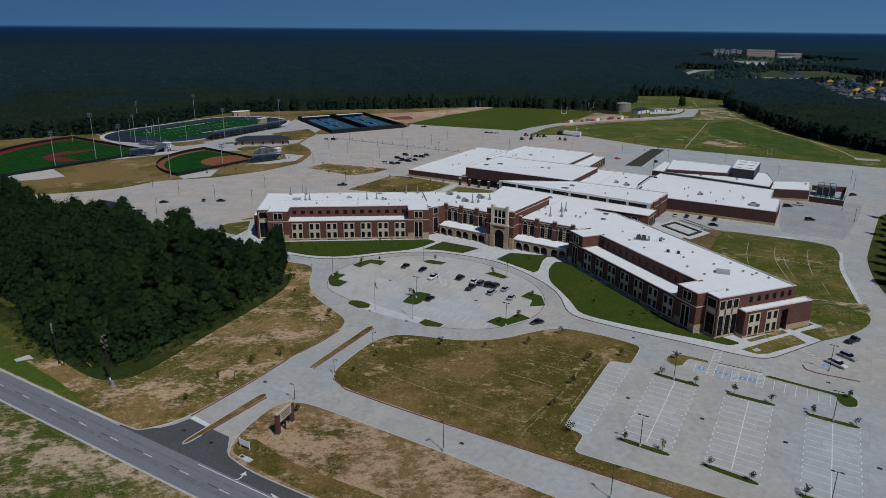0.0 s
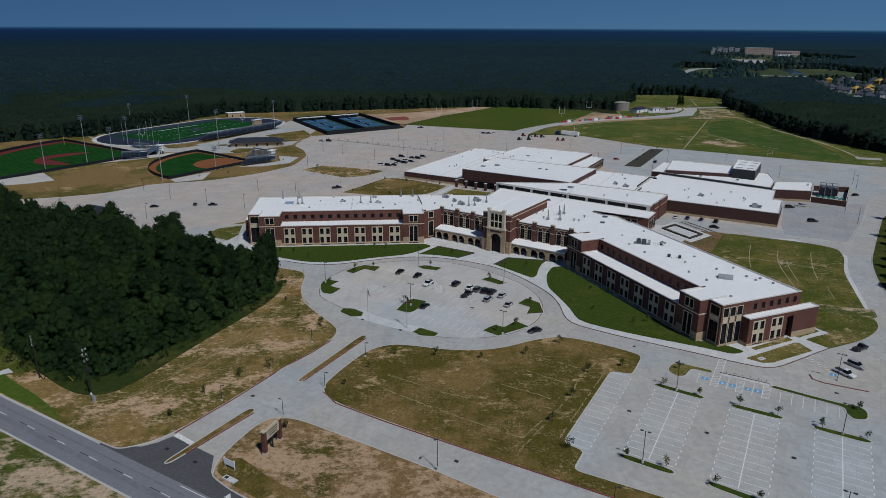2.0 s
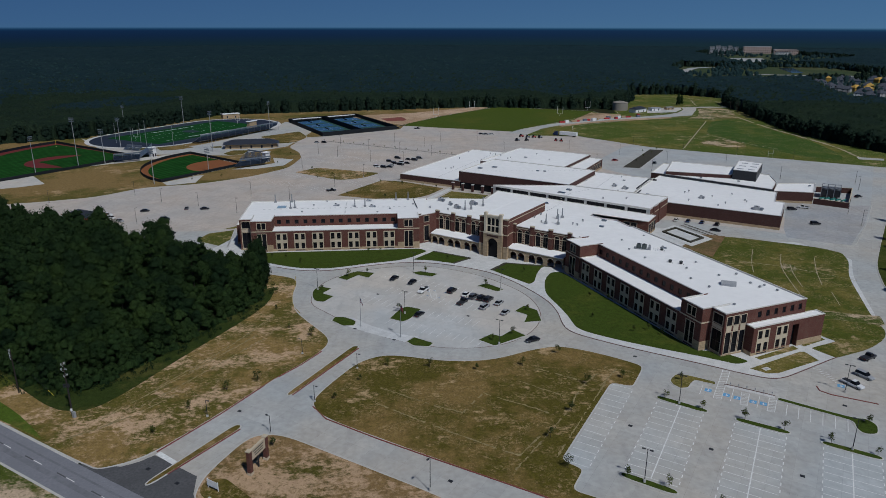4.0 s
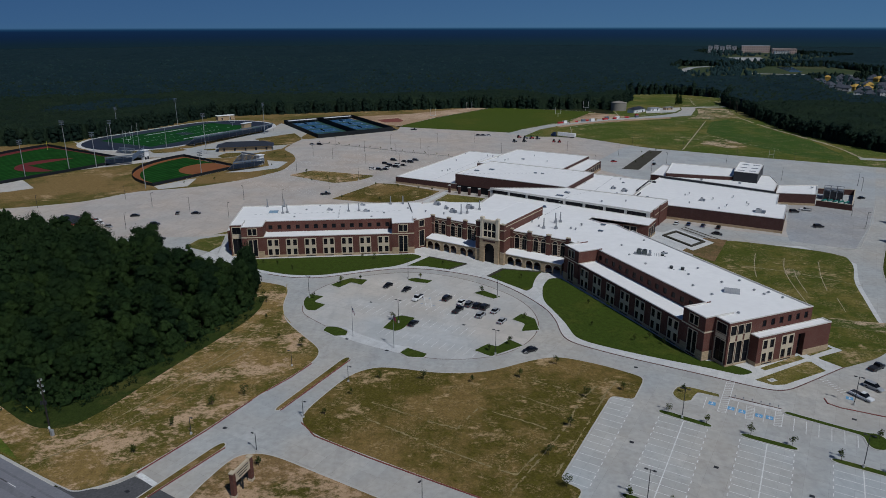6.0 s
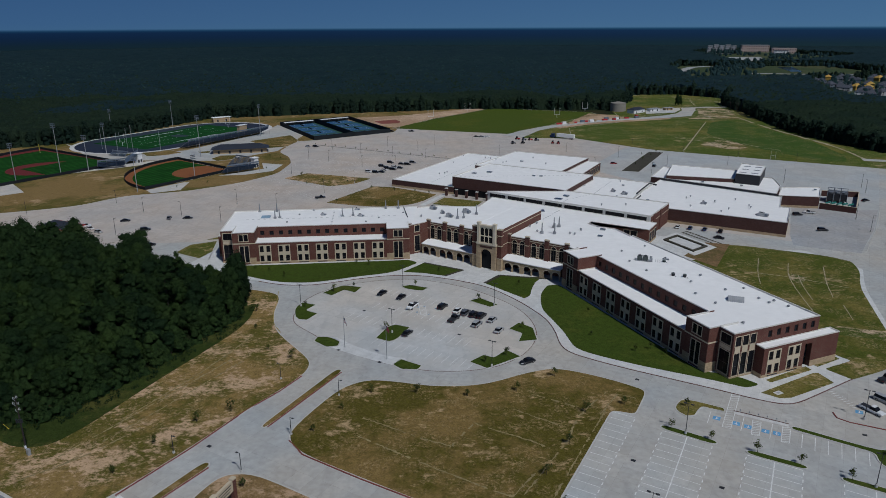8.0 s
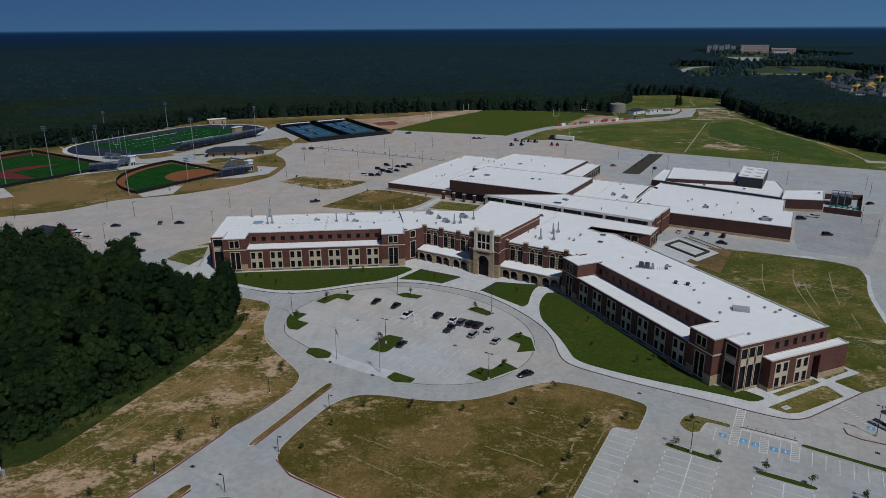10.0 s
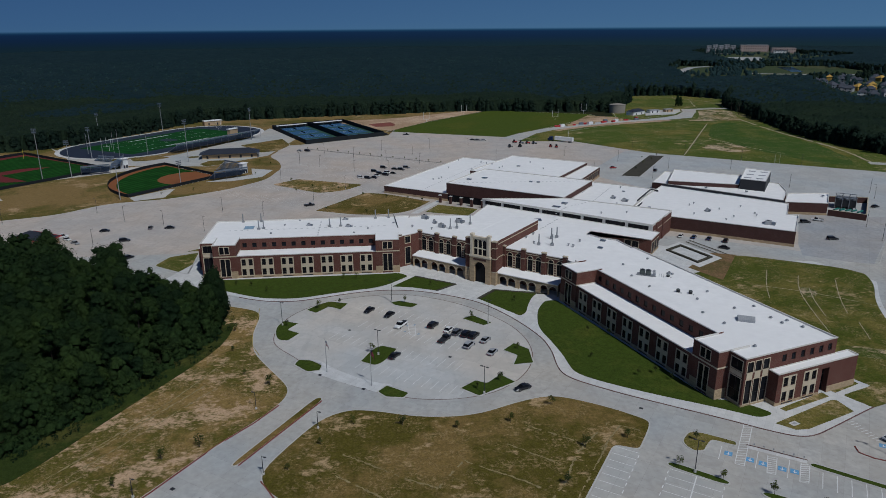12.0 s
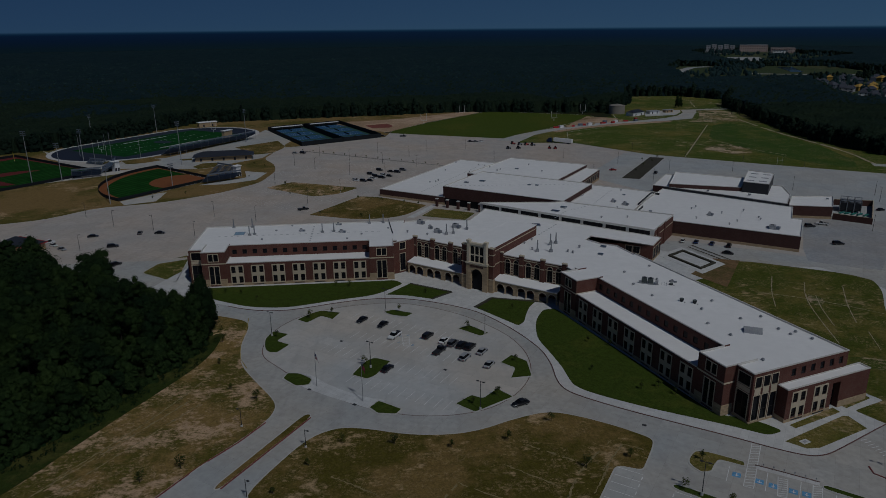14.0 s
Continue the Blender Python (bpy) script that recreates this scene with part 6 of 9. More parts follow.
bed("rear_lawn", [(1.5, 386.5), (8.6, 402), (30, 392), (24, 378)], "patchy", "small olive lawn behind the school", 0)
sheet("rear_walk", [(-5.5, 384.0), (8.0, 411.5), (11.0, 410.0), (-1.5, 384.0)], "walk", 0.06, "pale walk between the rear lawns", "pavement")
bed("traffic_island", [(-93, 455), (-86, 463), (-80, 471), (-36, 453), (-46, 436), (-60, 431)], "verge", "sandy planted island in the rear lot", 2, category="traffic island")
bed("traffic_island", [(125, 472), (164, 543), (174, 539), (136, 468)], "mulch", "long mulched island in the rear lot", 0, category="traffic island")
bed("corner_lawn", [(-106.3, 306.0), (-104.1, 317.2), (-93.4, 323.0), (-88.8, 295.2), (-96.0, 299.4)], "patchy", "small olive lawn at the end of the wing", 1)
bed("corner_lawn", [(-100.0, 323.6), (-94.6, 329.4), (-92.6, 326.6), (-94.0, 324.6)], "patchy", "small olive lawn at the end of the wing", 0)
bed("meadow", [(118, 612), (127, 668), (190, 712), (246, 750), (290, 800), (345, 800), (345, 600), (480, 450), (305, 470), (232, 512), (167, 552)], "meadow", "wide green meadow beyond the parking lots", 1)
bed("practice_field", [(-38, 674), (2, 742), (68, 832), (172, 790), (176, 771), (68, 634)], "field", "flat green practice field", 0)
bed("hill_lawn", [(190, 735), (200, 800), (240, 910), (265, 985), (330, 985), (380, 925), (345, 850), (300, 830), (270, 800), (240, 765)], "meadow", "rising green lawn before the forest", 1)
sheet("meadow_edge", [(188, 730), (198, 800), (262, 984), (332, 987), (384, 930), (346, 850), (348, 600), (300, 600)], "meadow", 0.06, "green grass between the far site and the forest", "grass")
sheet("road_verge", [(78, 612), (128, 610), (192, 705), (250, 745), (250, 782), (190, 772), (120, 712), (66, 650)], "meadow", 0.10, "grass beside the service road", "grass")
sheet("road_shoulder", [(118, 667), (145, 688), (175, 704), (207, 716), (241, 729), (242, 739), (207, 727), (173, 714), (142, 695), (115, 674)], "red_soil", 0.165, "bare soil shoulder below the service road", "ground")
sheet("service_road", [(60, 624), (80, 654), (104, 680), (130, 702), (160, 721), (210.6, 740), (244, 758), (262, 775), (277.6, 803.6), (283, 826), (300, 830), (333.6, 834), (374, 854), (376, 848), (334, 827), (298, 820), (291, 800), (283, 783), (269.6, 752.3), (242, 739), (207, 727), (173, 714), (142, 695), (115, 674), (96, 653), (86, 632), (78, 616)], "concrete", 0.20, "pale service road winding to the far site", "road")
sheet("bare_soil", [(-104, 752), (-68, 755), (-28, 772), (52, 836), (66, 834), (44, 800), (2, 744), (-34, 678), (-50, 690)], "red_soil", 0.18, "pale pinkish bare soil beside the practice field", "ground")
sheet("clay_patch", rounded([(-59, 724), (-38, 737), (-31, 718), (-34, 708), (-50, 704)], 1), "red_clay", 0.186, "red clay heap spread on the bare soil", "ground")
sheet("bare_soil", [(130, 688), (186, 726), (196, 760), (168, 778), (140, 722)], "red_soil", 0.18, "reddish bare soil beside the service road", "ground")
sheet("bare_soil", rounded([(257, 729), (272, 742), (288, 782), (298, 816), (326, 820), (330, 790), (318, 760), (311, 722), (298, 722), (279, 727)], 1), "rough", 0.17, "bare soil where the far tracks meet", "ground")
for k in range(2):
    worn([[(312, 740 - 3 * k), (309.5 + k, 690), (309, 660), (310.5, 630), (315 - k, 572), (313, 545), (307, 508)]], "pale sandy track along the forest edge", 2.6, "pale_sand", 0.178 + 0.004 * k, 0.6)
sheet("lush_grass", rounded([(272, 704), (292, 716), (304, 690), (304, 650), (308, 572), (300, 520), (288, 498), (270, 508), (250, 560), (240, 630)], 2), "lush", 0.165, "darker green grass of the meadow", "grass")
bed("verge_east", [(226, 346), (192, 296), (176, 272), (166, 251), (158, 228), (160, 200), (172, 180), (420, 120), (420, 400)], "verge_green", "grassy verge beside the outer road", 1)


def fan(home, radius, a0, a1, n=24):
    return [home] + [(home[0] + radius * math.cos(radians(a0 + (a1 - a0) * i / n)), home[1] + radius * math.sin(radians(a0 + (a1 - a0) * i / n))) for i in range(n + 1)]


def fence(ob, pts, height, material="netting", closed=False, z=0.1, name="fence"):
    bm = bmesh.new()
    m = len(pts)
    for i in range(m if closed else m - 1):
        a, b = Vector(pts[i]), Vector(pts[(i + 1) % m])
        u = (b - a).normalized()
        q = Vector((-u.y, u.x)) * 0.06
        prism(bm, [tuple(a - q), tuple(b - q), tuple(b + q), tuple(a + q)], z, z + height)
    part(name, bm, material, ob)


def flat(ob, name, pts, material, z, label=""):
    bm = bmesh.new()
    f = bm.faces.new([bm.verts.new((x, y, z)) for x, y in pts])
    f.normal_update()
    bmesh.ops.triangulate(bm, faces=bm.faces[:])
    return part(name, bm, material, ob, label)


def stripe(bm, a, b, w, z):
    a, b = Vector(a), Vector(b)
    u = (b - a).normalized()
    q = Vector((-u.y, u.x)) * w / 2
    bm.faces.new([bm.verts.new((p.x, p.y, z)) for p in (a - q, b - q, b + q, a + q)])


def ball_field(name, label, corner, radius, a0, a1, skin, skin_r, track, home=None):
    home = home or corner
    ob = thing(name, (*corner, 0), label, "ball field", kind="structure")
    flat(ob, "warning_track", fan(corner, radius, a0, a1), track, 0.16)
    out = [(corner[0] + (x - corner[0]) * 0.93, corner[1] + (y - corner[1]) * 0.93) for x, y in fan(corner, radius, a0 + 1.5, a1 - 1.5)]
    flat(ob, "turf", out, "turf_green", 0.20)
    m = radians((a0 + a1) / 2)
    c = (home[0] + math.cos(m) * skin_r * 0.75, home[1] + math.sin(m) * skin_r * 0.75)
    ring = [(c[0] + skin_r * 0.85 * math.cos(t * 0.2618), c[1] + skin_r * 0.85 * math.sin(t * 0.2618)) for t in range(24)]
    ring = [p for p in ring if inside(*p, fan(corner, radius * 0.99, a0, a1))] or ring
    flat(ob, "infield", ring + [home] if inside(*home, ring) is False else ring, skin, 0.24)
    h, q1, q2 = Vector(home), radians(a0), radians(a1)
    d1, d2 = Vector((math.cos(q1), math.sin(q1))), Vector((math.cos(q2), math.sin(q2)))
    if skin_r > 28:
        flat(ob, "infield_grass", [tuple(h + (d1 + d2) * -13), tuple(h + d1 * 27 + d2 * -13), tuple(h + d1 * 27 + d2 * 27), tuple(h + d1 * -13 + d2 * 27)], "turf_green", 0.30)
    fence(ob, fan(corner, radius, a0, a1), 1.9, closed=True)
    bm = bmesh.new()
    for a in (a0, a1):
        stripe(bm, home, (home[0] + radius * math.cos(radians(a)) * 0.7, home[1] + radius * math.sin(radians(a)) * 0.7), 0.4, 0.28)
    if home == corner:
        part("foul_line", bm, "white", ob)
    return ob


soft = ball_field("softball_field", "green softball field with orange clay infield and dark fence", (-131, 480), 66, 141, 237, "clay", 24, "clay")
base = ball_field("baseball_field", "green turf baseball field with dark red infield", (-214, 506), 112, 146, 237, "turf_red", 28.5, "turf_red", (-240, 496))

# football stadium
AX, AY, FC = Vector((0.476, 0.880)), Vector((0.880, -0.476)), Vector((-221, 634))


def pitch(s, w):
    p = FC + AX * s + AY * w
    return (p.x, p.y)


def oval(half, r, n=16):
    return [pitch(half + r * math.cos(t), r * math.sin(t)) for t in [math.pi * (0.5 - i / n) for i in range(n + 1)]] + [pitch(-half - r * math.cos(t), r * math.sin(t)) for t in [math.pi * (-0.5 + i / n) for i in range(n + 1)]]


stadium = thing("football_stadium", (FC.x, FC.y, 0), "green football field inside a navy running track", "stadium", kind="structure")
flat(stadium, "apron", oval(44, 50), "walk", 0.15, "pale concrete apron")
flat(stadium, "track", oval(44, 46.5), "navy", 0.19, "navy running track")
flat(stadium, "turf", [pitch(-62, -31), pitch(62, -31), pitch(62, 31), pitch(-62, 31)], "turf_field", 0.23)
for i in range(21):
    bm = bmesh.new()
    s = -45.7 + i * 4.572
    for w in (-23, -7, 7, 23):
        stripe(bm, pitch(s, w - 1.6), pitch(s, w + 1.6), 0.35 if i % 2 == 0 else 0.2, 0.27)
    part("yard_mark", bm, "white", stadium)
for w in (-22.5, 22.5):
    bm = bmesh.new()
    stripe(bm, pitch(-23, w), pitch(23, w), 1.3, 0.275)
    part("side_line", bm, "white", stadium)
flat(stadium, "emblem", [pitch(6 * math.cos(t * 0.5236), 9 * math.sin(t * 0.5236)) for t in range(12)], "navy", 0.28, "dark round emblem at midfield")
for s in (-58, 58):
    gp = thing("goal_post", (*pitch(s, 0), 0.2), "pale yellow goal post at the end of the field", "goal post", "football goal posts")
    bm = bmesh.new()
    a, b, c = Vector((*pitch(s, 0), 0.2)), Vector((*pitch(s, -2.85), 3.2)), Vector((*pitch(s, 2.85), 3.2))
    m = Vector((*pitch(s, 0), 3.2))
    tube(bm, a, m, 0.12, 0.1, 6)
    part("post", bm, "white", gp)
    for p, q in ((b, c), (b, b + Vector((0, 0, 7))), (c, c + Vector((0, 0, 7)))):
        bm = bmesh.new()
        tube(bm, p, q, 0.1, 0.08, 6)
        part("bar", bm, "white", gp)


def stand(name, label, a, b, out, rows, rise=0.45, run=0.8, rail=True):
    """Stepped bleachers from plan point a to b, rising away from the field."""
    a, b, out = Vector(a), Vector(b), Vector(out).normalized()
    ob = thing(name, (*((a + b) / 2), 0.15), label, "bleachers")
    for i in range(rows):
        bm = bmesh.new()
        p, q = a + out * run * i, b + out * run * i
        z = 0.8 + rise * i
        prism(bm, [tuple(p), tuple(q), tuple(q + out * run), tuple(p + out * run)], z - 0.25, z)
        part("step", bm, "bleacher_blue", ob)
    L = int((b - a).length / 8) + 1
    for i in range(L + 1):
        p = a.lerp(b, i / L) + out * run * rows
        bm = bmesh.new()
        tube(bm, (p.x, p.y, 0), (p.x, p.y, 0.8 + rise * rows + 1.0), 0.09, 0.09, 6)
        q = a.lerp(b, i / L)
        tube(bm, (q.x, q.y, 0.5), (p.x, p.y, 0.6 + rise * rows), 0.12, 0.12, 5)
        part("strut", bm, "steel", ob)
    bm = bmesh.new()
    p, q = a + out * run * rows, b + out * run * rows
    tube(bm, (p.x, p.y, 1.8 + rise * rows), (q.x, q.y, 1.8 + rise * rows), 0.06, 0.06, 5)
    part("rail", bm, "steel", ob)
    bm = bmesh.new()
    prism(bm, [tuple(p - out * 0.05), tuple(q - out * 0.05), tuple(q + out * 0.05), tuple(p + out * 0.05)], 0.8 + rise * rows, 1.75 + rise * rows)
    part("back_screen", bm, "bleacher", ob)
    return ob


stand("bleachers", "long blue-grey aluminium bleachers beside the track", pitch(-46, 51), pitch(46, 51), tuple(AY), 13)
stand("bleachers", "blue-grey bleachers behind home plate", (-136, 470), (-119, 484), (0.7, -0.6), 10, 0.5)
stand("bleachers", "blue-grey bleachers behind home plate", (-140, 500), (-123, 488), (0.6, 0.8), 9, 0.5)
stand("bleachers", "blue-grey bleachers beside the baseball field", (-226, 491), (-211, 499), (0.5, -0.85), 10, 0.5)
stand("bleachers", "blue-grey bleachers beside the baseball field", (-213, 504), (-222, 526), (0.9, 0.35), 11, 0.5)
stand("bleachers", "blue-grey bleachers beside the baseball field", (-240, 539), (-226, 533), (0.4, 0.9), 5, 0.4)


def hut(name, label, centre, angle, sx, sy, h, wall, roof, category="building", gable=True, over=0.6):
    ob = thing(name, (*centre, 0.12), label, category)
    m = Matrix.Translation((*centre, 0.12)) @ Matrix.Rotation(radians(angle), 4, "Z")
    part("wall", box(bmesh.new(), m, sx, sy, h), wall, ob)
    bm = bmesh.new()
    X, Y, R = sx / 2 + over, sy / 2 + over, (sy * 0.28 if gable else 0.35)
    v = [bm.verts.new(m @ Vector(p)) for p in ((-X, -Y, h + 0.005), (X, -Y, h + 0.005), (X, Y, h + 0.005), (-X, Y, h + 0.005), (-X + (Y if gable else 0), 0 if gable else -Y, h + R), (X - (Y if gable else 0), 0 if gable else -Y, h + R), (X, Y, h + R), (-X, Y, h + R))]
    if gable:
        for f in ((0, 1, 5, 4), (1, 2, 5), (2, 3, 4, 5), (3, 0, 4), (3, 2, 1, 0)):
            bm.faces.new([v[i] for i in f])
        for x in v[6:]:
            bm.verts.remove(x)
    else:
        for f in ((0, 3, 2, 1), (4, 5, 6, 7), (0, 1, 5, 4), (1, 2, 6, 5), (2, 3, 7, 6), (3, 0, 4, 7)):
            bm.faces.new([v[i] for i in f])
    part("roof", bm, roof, ob)
    for i in range(max(2, int(sx / 7))):
        bm = bmesh.new()
        x = -sx / 2 + (i + 0.5) * sx / max(2, int(sx / 7))
        box(bm, m @ Matrix.Translation((x, -sy / 2 - 0.03, 0.2)), 1.4, 0.1, 2.1)
        part("door", bm, "dark", ob)
    return ob


hut("concession_building", "tan concession building with dark hipped roof", (-145, 551), 13, 39, 11, 3.4, "tan", "dkroof", over=1.8)
hut("press_box", "white press box over the bleachers", (-166, 634), 61.6, 9, 3.0, 9.2, "tan", "roof", gable=False)
hut("press_box", "small pale press box behind home plate", (-119, 491), 60, 4, 3, 6.5, "white", "roof", gable=False)
hut("press_box", "small pale press box behind home plate", (-206, 511), 60, 4, 3, 6.5, "white", "roof", gable=False)
hut("field_house", "small pale field house beside the track", (-213, 729), 35, 17, 6, 4.2, "tan", "roof", gable=False)
sheet("plaza", [(-300, 594), (-262, 545), (-232, 520), (-150, 515), (-118, 555), (-112, 640), (-142, 690), (-150, 700), (-155, 640), (-190, 560), (-230, 536), (-262, 560)], "concrete", 0.145, "pale concrete plaza between the fields", "pavement")
sheet("plaza", [(-262, 440), (-240, 470), (-208, 494), (-196, 505), (-172, 512), (-172, 520), (-200, 516), (-226, 498), (-255, 460), (-300, 400), (-292, 392)], "concrete_light", 0.15, "pale concrete walk beside the ball field", "pavement")
sheet("plaza", [(-136, 464), (-120, 466), (-104, 478), (-102, 500), (-118, 506), (-112, 486)], "concrete_light", 0.148, "pale concrete pad under the bleachers", "pavement")
sheet("plaza", [(-272, 418), (-259, 435), (-255, 443), (-235, 420), (-245, 411), (-264, 402)], "concrete_light", 0.15, "pale concrete pad beside the ball field", "pavement")
sheet("plaza", [(-160, 416), (-146, 424), (-148, 446), (-152, 444), (-166, 424)], "concrete_light", 0.146, "pale concrete pad beside the softball field", "pavement")
bed("field_lawn", [(-152, 603), (-124, 635), (-110, 602), (-115, 574), (-127, 568)], "dry", "brown lawn between the stadium and the rear lot", 1, z=0.08)
bed("field_lawn", [(-219, 548), (-202, 561), (-189, 550), (-199, 537), (-210, 535)], "dry", "brown patch of lawn behind the ball fields", 1, z=0.08)
bed("field_lawn", [(-159, 523), (-156, 536), (-143, 538), (-143, 520), (-152, 514)], "dry", "small brown lawn before the concession building", 1, z=0.08)
bed("field_lawn", [(-179, 553), (-170, 556), (-167, 549), (-174, 546)], "dry", "small brown lawn before the concession building", 1, z=0.08)

gate_house = hut("lot_shed", "low shed with dark blue roof and red fascia", (-171, 339), -26, 17, 9, 2.9, "tan", "dkroof", over=0.9)
bm = bmesh.new()
for d in (-1, 1):
    box(bm, pose(-171, 339, 2.98, 0, 0, -26) @ Matrix.Translation((0, d * 5.42, 0)), 18.8, 0.1, 0.35)
    box(bm, pose(-171, 339, 2.98, 0, 0, -26) @ Matrix.Translation((d * 9.42, 0, 0)), 0.1, 10.8, 0.35)
part("fascia", bm, "red", gate_house, "red roof edge")

# tennis courts
TC = Vector((-92, 672))
TX, TY = Vector((0.82, 0.57)).normalized(), Vector((0.47, -0.88)).normalized()
tennis = thing("tennis_courts", (TC.x, TC.y, 0), "blue tennis courts behind dark windscreen fences", "tennis court", kind="structure")
rect = lambda x0, x1, y0, y1: [tuple(TC + TX * a + TY * b) for a, b in ((x0, y0), (x1, y0), (x1, y1), (x0, y1))]
flat(tennis, "surround", rect(-37, 37, -51, 51), "court_green", 0.17)
fence(tennis, rect(-37, 37, -51, 51), 3.6, closed=True)
fence(tennis, rect(-1, 1, -51, 51), 3.6, closed=True)
for bx in (-19, 19):
    for k in range(4):
        y = -37.5 + k * 25
        flat(tennis, "court", rect(bx - 14.5, bx + 14.5, y - 9.5, y + 9.5), "court", 0.21)
        bm = bmesh.new()
        for a, b in (((-11.9, -5.5), (11.9, -5.5)), ((-11.9, 5.5), (11.9, 5.5)), ((-11.9, -5.5), (-11.9, 5.5)), ((11.9, -5.5), (11.9, 5.5)), ((-6.4, 0), (6.4, 0))):
            stripe(bm, TC + TX * (bx + a[0]) + TY * (y + a[1]), TC + TX * (bx + b[0]) + TY * (y + b[1]), 0.15, 0.24)
        part("court_lines", bm, "white", tennis)
        bm = bmesh.new()
        p, q = TC + TX * bx + TY * (y - 6), TC + TX * bx + TY * (y + 6)
        u = Vector((0.03, 0.03))
        prism(bm, [tuple(p - u), tuple(q - u), tuple(q + u), tuple(p + u)], 0.2, 1.2)
        part("net", bm, "netting", tennis)
    shade = thing("shade_canopy", (*(TC + TX * bx + TY * -40), 0), "white flat canopy over the court benches", "canopy", "court canopies")
    bm = bmesh.new()
    prism(bm, rect(bx - 15, bx + 15, -49, -45), 3.0, 3.3)
    part("cover", bm, "white", shade)
    for x in (-14, -5, 5, 14):
        p = TC + TX * (bx + x) + TY * -47
        bm = bmesh.new()
        tube(bm, (p.x, p.y, 0.1), (p.x, p.y, 3.0), 0.08, 0.08, 6)
        part("post", bm, "steel", shade)


def flood(x, y, h):
    """A tall stadium floodlight mast with banks of lamps."""
    ob = thing("floodlight_mast", (x, y, 0.1), "tall grey floodlight mast over the sports fields", "floodlight", "floodlight masts")
    bm = bmesh.new()
    tube(bm, (x, y, 0), (x, y, h), 0.27, 0.13, 8)
    part("mast", bm, "unit_grey", ob)
    for k in range(3):
        z = h - 0.4 - 1.1 * k
        bm = bmesh.new()
        m = Matrix.Translation((x, y, z)) @ Matrix.Rotation(radians(25 + 40 * math.sin(x)), 4, "Z")
        box(bm, m, 3.2, 0.14, 0.14)
        part("crossarm", bm, "steel", ob)
        for j in range(5):
            bm = bmesh.new()
            box(bm, m @ Matrix.Translation((-1.3 + 0.65 * j, -0.2, 0.1)) @ Matrix.Rotation(0.4, 4, "X"), 0.48, 0.3, 0.5)
            part("lamp", bm, "bleacher", ob)


for x, y, h in ((-256.2, 448.5, 24), (-239.4, 469.8, 33), (-226.5, 480.2, 24), (-245.8, 548.2, 23), (-281.3, 637.2, 23), (-169, 419.3, 21), (-169.2, 531.8, 30), (-247.7, 691.0, 25), (-149.5, 631.0, 27), (-148.1, 456.1, 15)):
    flood(x, y, h)

for x, y, h in ((-239.4, 570.6, 16), (-229.2, 556.8, 20), (-259, 570, 16), (-228.7, 530.4, 18), (-208.2, 557.3, 15.5)):
    pole = thing("net_pole", (x, y, 0.15), "tall thin grey pole for a ball net", "net pole", "ball net poles")
    part("pole", tube(bmesh.new(), (x, y, 0), (x, y, h), 0.16, 0.1, 6), "unit_grey", pole)
    part("cap", tube(bmesh.new(), (x, y, h), (x, y, h + 0.3), 0.14, 0.05, 6), "steel", pole)
foul = thing("foul_pole", (-298.0, 552.0, 0.15), "short yellow foul pole at the ball field fence", "foul pole")
part("pole", tube(bmesh.new(), (-298, 552, 0), (-298, 552, 7), 0.14, 0.12, 6), "yellow", foul)
part("base", tube(bmesh.new(), (-298, 552, 0), (-298, 552, 0.4), 0.3, 0.3, 8), "kerb", foul)
# goals and posts on the practice field
for x, y in ((128, 745), (168, 800), (38, 800), (-2, 735)):
    gp = thing("goal_post", (x, y, 0.12), "white goal post on the practice field", "goal post", "practice goal posts")
    for p, q in (((0, 0, 0), (0, 0, 3)), ((-2.8, 0, 3), (2.8, 0, 3)), ((-2.8, 0, 3), (-2.8, 0, 10)), ((2.8, 0, 3), (2.8, 0, 10))):
        bm = bmesh.new()
        tube(bm, Vector((x, y, 0.1)) + Vector(p), Vector((x, y, 0.1)) + Vector(q), 0.14, 0.12, 6)
        part("bar", bm, "white", gp)
# water tank
tank = thing("storage_tank", (205, 801, 0.1), "round tan steel water tank at the forest edge", "tank")
bm = bmesh.new()
tube(bm, (205, 801, 0), (205, 801, 8.8), 8.5, 8.5, 32, False)
part("shell", bm, "tank_steel", tank, smooth=True)
bm = bmesh.new()
tube(bm, (205, 801, 8.8), (205, 801, 10.4), 8.7, 0.5, 32)
part("roof", bm, "tank_steel", tank)
hut("site_office", "low white building with a dark blue roof at the far site", (220, 783), 40, 20, 9, 3.6, "white", "dkroof")
hut("utility_shed", "low pale shed in the fenced far yard", (243, 797), 25, 13, 6, 2.8, "white", "unit_grey", gable=False)
hut("utility_shed", "low pale shed in the fenced far yard", (262, 806), 25, 10, 5, 2.6, "tan", "unit_grey", gable=False)
sheet("yard", [(228, 772), (236, 803), (262, 822), (282, 826), (276, 806), (262, 782)], "concrete_light", 0.175, "pale paved yard of the far site", "pavement")
for x, y, h, r in ((286, 848, 15.0, 2.3), (291, 852, 12.0, 2.1)):
    tree = copy_thing(protos[1], Matrix.Identity(4))
    tree.matrix_basis = Matrix.Translation((x, y, 0.1)) @ Matrix.Diagonal((r / 4.2, r / 4.2, h / 14.0, 1))
    tagged(tree, "slim dark tree beside the far road", "tree", "far site trees")
